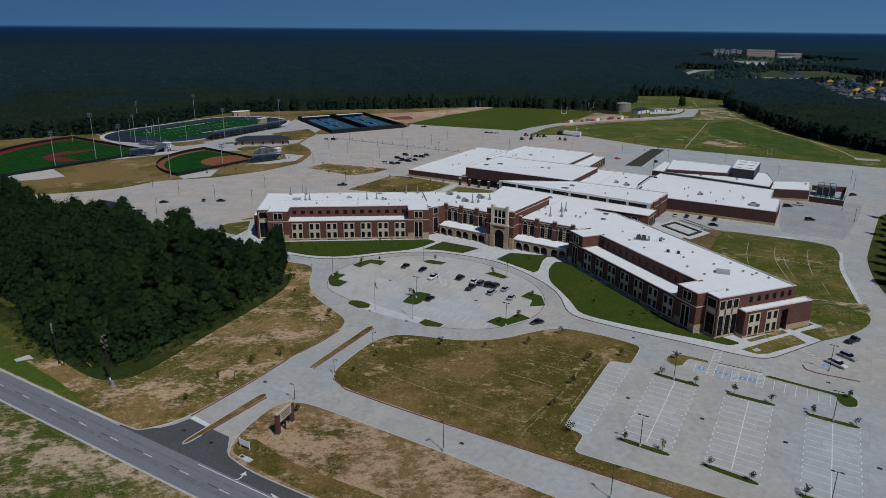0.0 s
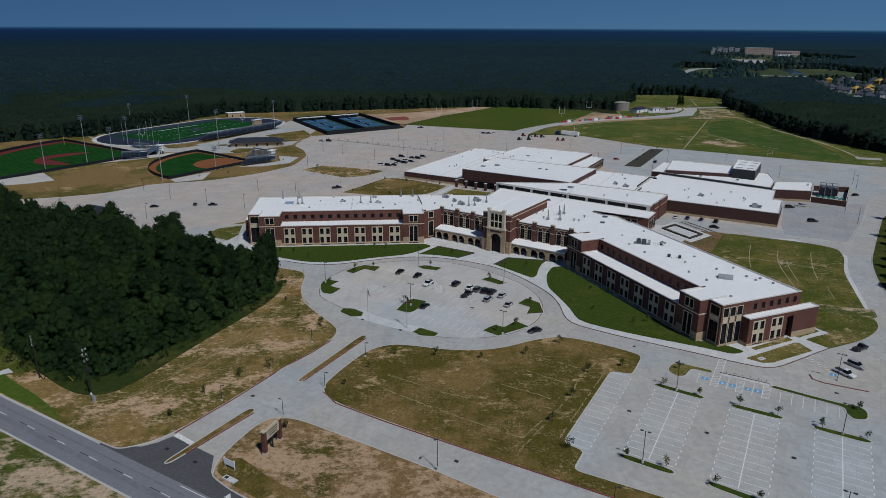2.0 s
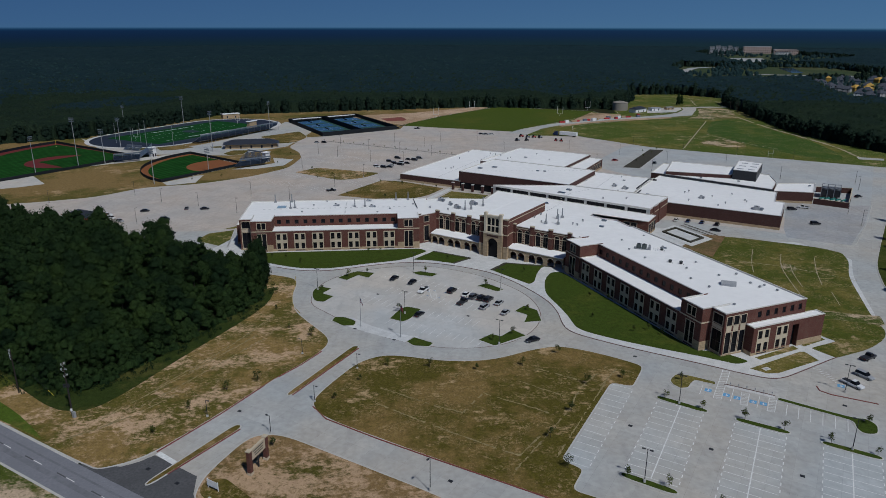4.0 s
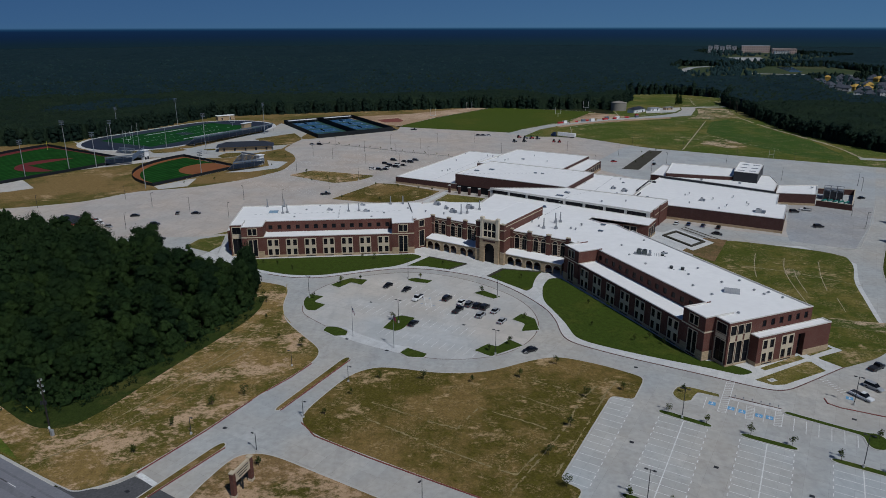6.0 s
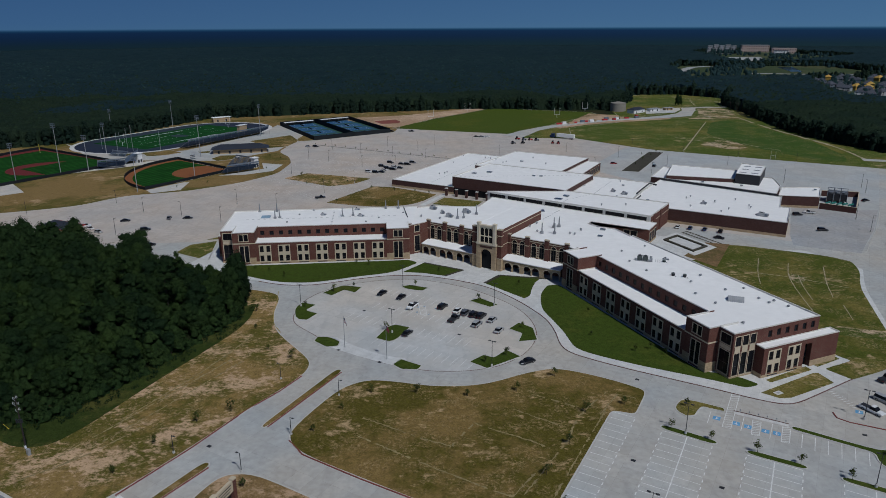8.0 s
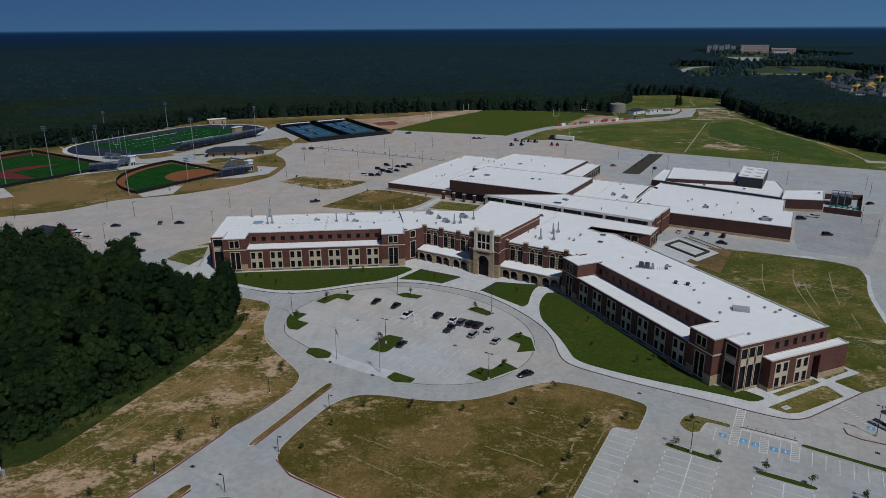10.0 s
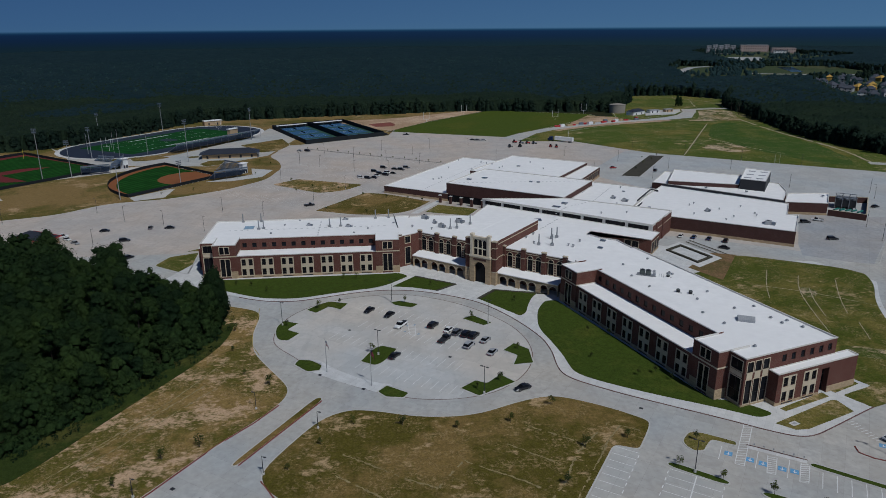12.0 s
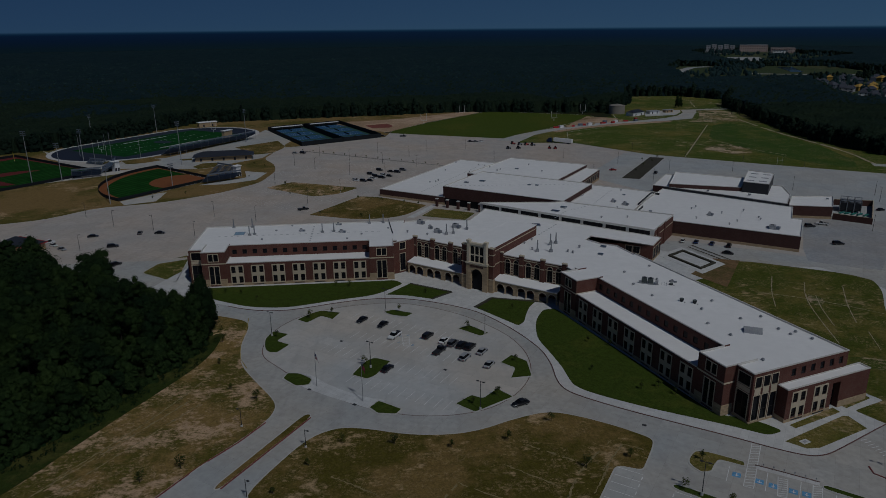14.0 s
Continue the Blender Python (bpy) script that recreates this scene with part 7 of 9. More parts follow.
for x, y in ((322, 783), (330, 786), (338, 790), (327, 775)):
    pole = thing("utility_pole", (x, y, 0.1), "dark wooden utility pole beside the far track", "utility pole", "far utility poles")
    part("pole", tube(bmesh.new(), (x, y, 0), (x, y, 11.5), 0.24, 0.18, 6), "bark", pole)
    part("crossarm", box(bmesh.new(), pose(x, y, 10.6, 0, 0, 30), 2.6, 0.18, 0.18), "bark", pole)
M["porcelain_white"] = plain("dull_white_pipe_paint", (0.42, 0.42, 0.41), 0.5)
for x, y, w, h, a in ((275.7, 726.0, 7.3, 2.6, 10), (240.0, 505.0, 4.4, 6.5, 20)):
    goal = thing("football_goal", (x, y, 0.15), "white pipe goal frame standing in the meadow", "goal", "meadow goals")
    m = pose(x, y, 0.15, 0, 0, a)
    for d in (-1, 1):
        part("upright", tube(bmesh.new(), m @ Vector((d * w / 2, 0, 0)), m @ Vector((d * w / 2, 0, h)), 0.07, 0.07, 6), "porcelain_white", goal)
    part("crossbar", tube(bmesh.new(), m @ Vector((-w / 2, 0, min(h, 3.4))), m @ Vector((w / 2, 0, min(h, 3.4))), 0.07, 0.07, 6), "porcelain_white", goal)
for i in range(16):
    t = i / 15
    x, y = 120 + 92 * t + rng.uniform(-3, 3), 690 + 52 * t + rng.uniform(-1, 5)
    ob = thing("container", (x, y, 0.15), "small site container and stacked material beside the road", "container", "site stores")
    bm = bmesh.new()
    box(bm, pose(x, y, 0.15, 0, 0, rng.uniform(0, 60)), rng.uniform(2.5, 6), 2.4, rng.uniform(1.2, 2.7))
    part("body", bm, ("red", "white", "tan", "red", "bleacher")[i % 5], ob)

sheet("dirt_path", [(191.9, 548), (192.8, 547.6), (228.0, 621.5), (268.0, 705.5), (267.1, 706), (227.1, 622)], "pale_sand", 0.19, "pale straight track across the meadow", "path")

worn([[(236, 619), (249, 573), (264, 544)], [(206, 610), (222, 590), (238, 570)]], "pale sandy streaks in the meadow", 1.1, "pale_sand", 0.186)
sheet("bare_patch", rounded([(213, 572), (226, 592), (238, 596), (249, 573), (245, 556), (228, 552)], 2), "rough", 0.168, "thin sandy patch in the meadow", "ground")
worn([[(324, 912), (313, 872), (306.5, 842)], [(232, 880), (250, 962), (277, 977), (330, 933), (354, 876)]], "pale paths on the hill lawn", 1.6, "pale_sand", 0.19)
sheet("pad", [(305, 510), (321, 503), (317, 496), (302, 501)], "concrete", 0.2, "pale concrete pad beside the outer road", "pavement")
# ---- vehicles ----
def hull(bm, stations):
    """Lofts rings of (x, half width, z low, z high) into a closed body."""
    rings = []
    for x, w, z0, z1 in stations:
        c = min(0.12, (z1 - z0) * 0.3)
        rings.append([bm.verts.new((x, y, z)) for y, z in ((-w, z0), (w, z0), (w, z1 - c), (w - c, z1), (-w + c, z1), (-w, z1 - c))])
    for a, b in zip(rings, rings[1:]):
        for i in range(6):
            bm.faces.new((a[i], a[(i + 1) % 6], b[(i + 1) % 6], b[i]))
    bm.faces.new(rings[0][::-1])
    bm.faces.new(rings[-1])
    return bm


M["tyre"] = plain("tyre_rubber", (0.02, 0.02, 0.02), 0.9)
M["rim"] = plain("alloy_rim", (0.35, 0.35, 0.36), 0.35, 0.8)
M["tail"] = plain("red_lamp_glass", (0.25, 0.01, 0.01), 0.3)
M["head"] = plain("clear_lamp_glass", (0.6, 0.6, 0.58), 0.2)


def car_paint(name, colour):
    n = Nodes(name, 0.28)
    n.bsdf.inputs["Coat Weight"].default_value = 0.6
    return n.done(n.ramp(n.noise(0.7, 3), 0.3, 0.7, tuple(v * 0.85 for v in colour), colour))


PAINTS = {"black": (0.012, 0.012, 0.014), "white": (0.70, 0.70, 0.69), "silver": (0.33, 0.34, 0.35), "grey": (0.10, 0.105, 0.115), "blue": (0.02, 0.045, 0.12), "red": (0.30, 0.02, 0.02)}
PAINTS = {k: car_paint(k + "_car_paint", v) for k, v in PAINTS.items()}
WORDS = {"sedan": "parked {} sedan with dark windows on concrete", "suv": "parked {} sport utility car with dark windows", "pickup": "parked {} pickup truck with an open bed"}


def car_proto(kind, colour):
    ob = thing("car" if kind != "pickup" else "pickup_truck", (0, 0, 0), WORDS[kind].format(colour), "car", "parked cars")
    L, W = {"sedan": (4.8, 0.9), "suv": (4.9, 0.96), "pickup": (5.7, 0.98)}[kind]
    h, belt, roof = L / 2, {"sedan": 0.88, "suv": 1.02, "pickup": 1.05}[kind], {"sedan": 1.44, "suv": 1.75, "pickup": 1.85}[kind]
    st = [(-h, W * 0.82, 0.42, belt - 0.18), (-h + 0.25, W * 0.97, 0.3, belt - 0.02), (-h * 0.5, W, 0.26, belt), (h * 0.35, W, 0.26, belt), (h * 0.72, W * 0.97, 0.27, belt - 0.1), (h - 0.15, W * 0.9, 0.32, belt - 0.25), (h, W * 0.72, 0.42, belt - 0.38)]
    if kind == "pickup":
        st = [(-h, W * 0.95, 0.5, belt), (-h * 0.05, W, 0.42, belt), (h * 0.55, W, 0.42, belt), (h - 0.1, W * 0.94, 0.42, belt - 0.1), (h, W * 0.85, 0.5, belt - 0.3)]
    body = part("body", hull(bmesh.new(), st), PAINTS[colour], ob)
    x0, x1, x2, x3 = {"sedan": (-h * 0.78, -h * 0.42, h * 0.10, h * 0.48), "suv": (-h * 0.97, -h * 0.86, h * 0.12, h * 0.45), "pickup": (-h * 0.08, -h * 0.02, h * 0.30, h * 0.55)}[kind]
    bm = bmesh.new()
    lo = [bm.verts.new((x, y, belt - 0.03)) for x, y in ((x0, -W * 0.93), (x3, -W * 0.93), (x3, W * 0.93), (x0, W * 0.93))]
    hi = [bm.verts.new((x, y, roof - 0.05)) for x, y in ((x1, -W * 0.74), (x2, -W * 0.74), (x2, W * 0.74), (x1, W * 0.74))]
    for i in range(4):
        bm.faces.new((lo[i], lo[(i + 1) % 4], hi[(i + 1) % 4], hi[i]))
    bm.faces.new(hi)
    part("glasshouse", bm, "glass", ob)
    bm = bmesh.new()
    hull(bm, [(x1 - 0.05, W * 0.70, roof - 0.06, roof - 0.01), ((x1 + x2) / 2, W * 0.76, roof - 0.06, roof + 0.02), (x2 + 0.05, W * 0.70, roof - 0.06, roof - 0.01)])
    part("roof", bm, PAINTS[colour], ob)
    if kind == "pickup":
        bm = bmesh.new()
        box(bm, Matrix.Translation((-h * 0.54, 0, belt - 0.005)), h * 0.82, W * 1.7, 0.03)
        part("bed", bm, "dark", ob)
    for x in (-h * 0.58, h * 0.60):
        for y in (-W + 0.06, W - 0.06):
            s = 1 if y > 0 else -1
            bm = bmesh.new()
            tube(bm, (x, y - 0.11 * s, 0.34), (x, y + 0.11 * s, 0.34), 0.34, 0.34, 12)
            wheel = part("wheel", bm, "tyre", ob)
            bm = bmesh.new()
            tube(bm, (x, y + 0.1 * s, 0.34), (x, y + 0.125 * s, 0.34), 0.2, 0.19, 10)
            sub(part("rim", bm, "rim"), wheel, ob)
    for x, m in ((-h - 0.005, "tail"), (h - 0.06, "head")):
        for y in (-W * 0.62, W * 0.62):
            bm = bmesh.new()
            box(bm, Matrix.Translation((x, y, belt - 0.42)), 0.1, 0.32, 0.16)
            part("lamp", bm, m, ob)
    return ob


made = {}


def park(kind, colour, x, y, heading, z=0.0):
    m = pose(x, y, z, 0, 0, heading)
    if (kind, colour) not in made:
        made[kind, colour] = car_proto(kind, colour)
        made[kind, colour].matrix_basis = m
    else:
        copy_thing(made[kind, colour], m)


FRONT_CARS = [
        ("sedan", "black", -14.9, 257.2, 240), ("sedan", "black", -7.9, 253.2, 240), ("pickup", "white", -3.6, 244.9, 240), ("suv", "black", 6.7, 244.5, 60), ("sedan", "white", 11.7, 241.0, 60),
        ("suv", "grey", 14.3, 239.0, 60), ("pickup", "black", 10.2, 234.0, 60), ("suv", "black", 17.0, 237.6, 60), ("suv", "black", 19.4, 236.4, 60), ("suv", "silver", 17.6, 229.8, 60), ("sedan", "silver", 22.7, 233.4, 60),
        ("sedan", "silver", 24.2, 225.2, 60), ("sedan", "black", -4.4, 223.5, 60), ("pickup", "black", 125.6, 192.2, 30), ("pickup", "white", 112.3, 176.6, -62), ("suv", "silver", 118.2, 181.2, -62),
        ("sedan", "black", -148.9, 356.3, 20), ("suv", "black", -132.7, 340.4, 20), ("sedan", "black", -119.8, 360.7, 10), ("sedan", "grey", -129.2, 361, 100), ("sedan", "white", -160, 343, -30), ("sedan", "silver", -153.3, 337.1, -30),
        ("suv", "black", -120.7, 315.9, 60), ("pickup", "white", -164.4, 347, 30), ("pickup", "black", -60.4, 402, 20), ("suv", "black", 185.2, 359.9, 0), ("pickup", "white", 193, 363.5, 150), ("suv", "black", 183.3, 332.6, 0),
]
REAR_CARS = [
        ("sedan", "white", 118.1, 339.2, 60), ("sedan", "blue", 123.4, 337.3, 60), ("sedan", "blue", 129.3, 334.7, 60), ("suv", "black", 135.3, 331.2, 60), ("sedan", "black", 130.8, 321.3, -30),
        ("sedan", "silver", -97.7, 572.8, -20), ("suv", "black", -91.6, 572.4, -20), ("suv", "white", -40.2, 472.1, -30), ("suv", "black", -35.4, 470.2, -30), ("sedan", "black", -31.6, 471.5, -30), ("suv", "black", -33, 490.9, -30),
        ("suv", "black", -28.9, 483.8, -30), ("sedan", "white", -30.4, 478, -30), ("suv", "black", -24.8, 479.5, -30), ("suv", "white", -24, 486.4, -30), ("sedan", "black", -20.5, 484.5, -30), ("suv", "black", -28, 503.7, -30), ("sedan", "black", -20.2, 498.5, -30),
        ("suv", "black", -15.8, 496.5, -30), ("suv", "grey", -12.4, 503.0, -30), ("suv", "black", -36.8, 653, 0), ("pickup", "black", -18.9, 652, 0), ("sedan", "black", 38.1, 619.3, 0), ("sedan", "grey", 42.4, 618.6, 0), ("sedan", "white", 47.2, 618, 0),
        ("sedan", "red", 126.1, 496.3, 10), ("suv", "black", 151.1, 485.8, 60), ("suv", "black", 212, 300, 70), ("sedan", "black", 236, 388, 20)
]
for kind, colour, x, y, a in FRONT_CARS + REAR_CARS:
    park(kind, colour, x, y, a)
# the one car out on the ring road
park("sedan", "black", 30.5, 204.0, 208)

# lorry with a box trailer and tractors in the rear lot
lorry = thing("lorry", (110, 609, 0), "parked lorry with a long white box trailer", "lorry")
m = pose(111, 608, 0, 0, 0, -37)
part("trailer", box(bmesh.new(), m @ Matrix.Translation((2, 0, 1.2)), 16, 2.6, 2.9), "white", lorry)
part("cab", hull(bmesh.new(), [(-12.4, 1.2, 0.6, 2.2), (-11.2, 1.25, 0.6, 2.4), (-10.9, 1.25, 0.6, 3.6), (-8.4, 1.25, 0.6, 3.8)]), "dkblue", lorry).data.transform(Matrix.Translation(lorry.location * -1) @ m @ Matrix.Translation(lorry.location))
for x in (-11, -8.2, 6.5, 7.8):
    for y in (-1.1, 1.1):
        bm = bmesh.new()
        tube(bm, m @ Vector((x, y - 0.15, 0.5)), m @ Vector((x, y + 0.15, 0.5)), 0.5, 0.5, 12)
        part("wheel", bm, "tyre", lorry)
for i, (x, y, c) in enumerate(((72, 605, "red"), (77, 601, "bleacher"), (82, 600, "red"), (87, 598, "bleacher"), (66, 583, "bleacher"), (74, 584, "dark"), (98, 583, "red"), (102, 581, "red"))):
    ob = thing("tractor", (x, y, 0), "parked site machine with cab in the rear lot", "tractor", "site machines")
    m = pose(x, y, 0, 0, 0, -30 + 17 * i)
    part("body", hull(bmesh.new(), [(-1.8, 0.7, 0.6, 1.3), (0.2, 0.75, 0.6, 1.4), (1.9, 0.55, 0.7, 1.3)]), c, ob).data.transform(Matrix.Translation(-ob.location) @ m @ Matrix.Translation(ob.location))
    part("cab", box(bmesh.new(), m @ Matrix.Translation((-0.7, 0, 1.3)), 1.3, 1.3, 1.2), "glass", ob)
    for wx, r in ((-1.1, 0.75), (1.3, 0.5)):
        for wy in (-0.85, 0.85):
            bm = bmesh.new()
            tube(bm, m @ Vector((wx, wy - 0.2, r)), m @ Vector((wx, wy + 0.2, r)), r, r, 12)
            part("wheel", bm, "tyre", ob)

# ---- street furniture ----
def lamp_proto(heads):
    ob = thing("street_lamp", (0, 0, 0), "slim dark bronze parking lot lamp on a concrete foot", "street lamp", "parking lot lamps")
    part("foot", tube(bmesh.new(), (0, 0, 0), (0, 0, 0.75), 0.3, 0.28, 12), "kerb", ob)
    part("pole", tube(bmesh.new(), (0, 0, 0.7), (0, 0, 8.0), 0.09, 0.065, 8), "dark", ob)
    for s in heads:
        part("arm", tube(bmesh.new(), (0, 0, 7.85), (0.55 * s, 0, 7.92), 0.04, 0.04, 6), "dark", ob)
        bm = bmesh.new()
        hull(bm, [(0.45 * s, 0.16, 7.86, 7.96), (0.8 * s, 0.24, 7.84, 7.98), (1.2 * s, 0.2, 7.86, 7.95)])
        part("lamp_head", bm, "dark", ob)
    return ob


doubles = [(45.4, 136.0, 0.15), (63.1, 167.6, 0.15), (95.7, 147.5, 0.15), (78.2, 115.8, 0.15), (108.4, 173.2, 0), (-9.2, 224.7, 0.12), (20.2, 201.5, 0.15), (-41.8, 246.5, 0.15), (-7.8, 265.2, 0.15), (24.4, 246.4, 0.15)]
drive_lamps = [(0.5, 133.4, 0.15), (34.5, 117.6, 0), (-37.3, 154.6, 0), (-29.4, 168.6, 0.1), (-20.6, 186.4, 0.1), (-54.4, 161.6, 0.1), (-37.6, 195.4, 0.1), (-101.1, 353.7, 0), (-143.3, 332.9, 0), (-124.5, 365.3, 0), (-147.1, 373.8, 0), (-168.6, 390.9, 0), (-205.4, 370.3, 0), (-103.4, 390.5, 0), (-79.7, 380.0, 0)]
lot_lamps = [(-89.2, 466.1, 0), (-88.1, 522.6, 0), (-59.7, 412.0, 0), (-71.9, 509.7, 0), (-46.4, 491.5, 0), (-52.3, 539.9, 0), (-76.6, 559.5, 0), (-45.9, 441.1, 0), (-23.2, 488.6, 0), (-27.8, 527.9, 0), (-3.9, 516.0, 0), (-10.1, 553.8, 0)]
far_lamps = [(-34.6, 572.8, 0), (2.7, 579.9, 0), (32.7, 580.9, 0), (50.5, 530.3, 0), (101.0, 538.7, 0), (109.2, 478.8, 0), (135.1, 519.7, 0), (155.6, 559.1, 0), (141.7, 460.5, 0), (160.6, 489.0, 0), (190.1, 543.1, 0),
             (200.9, 486.9, 0), (221.3, 518.5, 0), (253.6, 498.7, 0), (246.9, 406.4, 0), (252.8, 420.4, 0), (214.0, 434.4, 0), (204, 330, 0), (210, 352, 0)]
singles = drive_lamps + lot_lamps + far_lamps
SHORT = {(x, y) for x, y, _ in singles[2:7]}
for spots_, heads in ((doubles, (-1, 1)), (singles, (1,))):
    src = None
    for x, y, z in spots_:
        m = pose(x, y, z, 0, 0, -31 if heads == (-1, 1) else rng.choice((-31, 59, 149, 239)))
        if (x, y) in SHORT:
            m = m @ Matrix.Diagonal((1, 1, 0.58, 1))
        if src is None:
            src = lamp_proto(heads)
            src.matrix_basis = m
        else:
            copy_thing(src, m)

for x, y, h, drop in ((-22.7, 214.6, 10.0, "flag"), (-9.6, 206.6, 11.0, "banner")):
    ob = thing("flagpole", (x, y, 0), "tall pale flagpole with a limp flag near the ring road", "flagpole", "flagpoles")
    part("pole", tube(bmesh.new(), (x, y, 0), (x, y, h), 0.09, 0.05, 8), "steel", ob)
    part("ball", bmesh.ops.create_uvsphere(bb := bmesh.new(), u_segments=8, v_segments=6, radius=0.12, matrix=Matrix.Translation((x, y, h + 0.1))) and bb, "steel", ob)
    bm = bmesh.new()
    rows = [[bm.verts.new((x + 0.1 + 0.16 * i, y + 0.14 * math.sin(i * 1.7 + j * 0.5), h - 0.4 - 0.3 * j - 0.06 * i * i)) for i in range(6)] for j in range(6)]
    for j in range(5):
        for i in range(5):
            bm.faces.new((rows[j][i], rows[j][i + 1], rows[j + 1][i + 1], rows[j + 1][i]))
    cloth = part("flag", bm, "flag_white" if drop == "flag" else "flag_red", ob, "limp striped flag" if drop == "flag" else "limp dark red flag", smooth=True)
    for j in range(5):
        bm = bmesh.new()
        i0, i1, tone = (0, 2, "dkblue") if j < 2 else (0, 5, "flag_red")
        if drop == "banner" and j % 2:
            tone = "dkblue"
        v = [[bm.verts.new((x + 0.1 + 0.16 * i, y + 0.14 * math.sin(i * 1.7 + (j + d) * 0.5) - 0.012, h - 0.4 - 0.3 * (j + d) - 0.06 * i * i)) for i in range(i0, i1 + 1)] for d in (0.05, 0.55 if j > 1 else 1.0)]
        for i in range(i1 - i0):
            bm.faces.new((v[0][i], v[0][i + 1], v[1][i + 1], v[1][i]))
        sub(part("stripe", bm, tone), cloth, ob)

# school sign at the drive
sign = thing("monument_sign", (-37.2, 142.8, 0.12), "brick monument sign with pale board between two pillars", "sign")
s0, s1 = Vector((-38.0, 138.2)), Vector((-35.6, 144.8))
f = Face(s0, s1, (-0.86, 0.5))
for s in (0.1, f.length - 1.0):
    bm = bmesh.new()
    slab(bm, f, s, s + 0.9, 0.7, 5.8, -0.45, 0.45)
    p_ = part("pillar", bm, "brick", sign)
    bm = bmesh.new()
    slab(bm, f, s - 0.1, s + 1.0, 5.8, 6.05, -0.55, 0.55)
    sub(part("cap", bm, "cast"), p_, sign)
    bm = bmesh.new()
    slab(bm, f, s - 0.08, s + 0.98, 0.05, 0.7, -0.53, 0.53)
    sub(part("plinth", bm, "cast"), p_, sign)
bm = bmesh.new()
slab(bm, f, 1.0, f.length - 1.0, 3.3, 5.75, -0.3, 0.3)
part("board", bm, "cast", sign, "pale stone name board")
bm = bmesh.new()
slab(bm, f, f.length / 2 - 0.15, f.length / 2 + 0.15, 0.1, 3.3, -0.15, 0.15)
part("post", bm, "dark", sign, "short dark centre post")
for k, z in enumerate((5.05, 4.45, 3.85)):
    bm = bmesh.new()
    slab(bm, f, 1.6 + 0.3 * k, f.length - 1.6 - 0.2 * k, z, z + 0.2, -0.33, -0.3)
    part("lettering", bm, "dark", sign)
board = thing("notice_board", (-44.3, 133.6, 0.12), "white wooden notice board on two posts", "sign")
f = Face((-45.6, 134.4), (-42.9, 132.8), (-0.5, -0.86))
bm = bmesh.new()
slab(bm, f, 0, f.length, 0.8, 2.3, -0.05, 0.05)
part("panel", bm, "white", board)
for s in (0.05, f.length - 0.15):
    bm = bmesh.new()
    slab(bm, f, s, s + 0.12, 0.05, 2.4, -0.18, -0.06)
    part("post", bm, "white", board)
vault = thing("utility_vault", (-43.0, 129.8, 0.12), "pale concrete utility vault lid in the grass", "utility vault")
part("lid", box(bmesh.new(), pose(-43.0, 129.6, 0.1, 0, 0, -32), 3.6, 1.3, 0.3), "walk", vault)
part("hatch", box(bmesh.new(), pose(-43.8, 130.1, 0.4, 0, 0, -32), 0.8, 0.7, 0.08), "dark", vault)

# power poles at the wood
M["porcelain"] = plain("pale_grey_porcelain", (0.40, 0.41, 0.41), 0.4)
for x, y, h in ((-87.4, 161.8, 14.8), (-107.1, 173.1, 12.2)):
    ob = thing("power_pole", (x, y, 0.1), "dark wooden power pole with staggered brackets and pale insulators", "power pole", "power poles")
    part("pole", tube(bmesh.new(), (x, y, 0), (x, y, h), 0.19, 0.12, 8), "bark", ob)
    for k, (drop, reach) in enumerate(((0.4, 0.9), (1.2, -1.0), (1.9, 1.0), (2.6, -1.5), (3.3, 1.1), (4.2, -0.8)) if h > 14 else ((0.3, -0.8), (1.1, -0.9), (1.9, -0.8), (2.7, -0.8))):
        z = h - drop
        v = Vector((x + reach * 0.85, y - reach * 0.5, z + 0.12))
        arm = part("bracket", tube(bmesh.new(), (x, y, z - 0.15), v, 0.05, 0.04, 6), "unit_grey", ob)
        for d in (0.0, -0.3 * (1 if reach > 0 else -1)):
            sub(part("insulator", tube(bmesh.new(), v + Vector((d, 0, -0.05)), v + Vector((d, 0, 0.5)), 0.08, 0.05, 6), "porcelain"), arm, ob)
    if h > 14:
        for d in (-0.55, 0.0, 0.55):
            v = Vector((x + d, y - 0.3, h - 6.6))
            part("transformer", tube(bmesh.new(), v, v + Vector((0, 0, 0.9)), 0.2, 0.2, 10), "dark", ob)
    if h > 14:
        part("equipment_box", box(bmesh.new(), pose(x + 0.7, y - 0.5, 0.1, 0, 0, -31), 0.8, 0.6, 1.5), "unit_grey", ob, "pale equipment cabinet at its foot")
        part("meter_box", box(bmesh.new(), pose(x + 0.1, y - 0.3, 1.7, 0, 0, -31), 0.45, 0.3, 0.6), "white", ob)
        part("riser_pipe", tube(bmesh.new(), (x + 0.25, y - 0.1, 0), (x + 0.2, y - 0.1, h - 5), 0.07, 0.07, 6), "dark", ob)
    else:
        part("guy_wire", tube(bmesh.new(), (x, y, h - 1.5), (x + 10.0, y - 1.5, 0), 0.015, 0.015, 4), "dark", ob)
        part("guy_guard", tube(bmesh.new(), (x + 8.6, y - 1.3, 1.5), (x + 10.0, y - 1.5, 0), 0.07, 0.07, 6), "yellow", ob, "yellow guy wire guard")

# ---- painted markings ----
def stripes(name, rows, material, w, z, label):
    bm = bmesh.new()
    for a, b in rows:
        stripe(bm, a, b, w, z)
    tagged(part(name, bm, material), label, "road marking", kind="stuff")


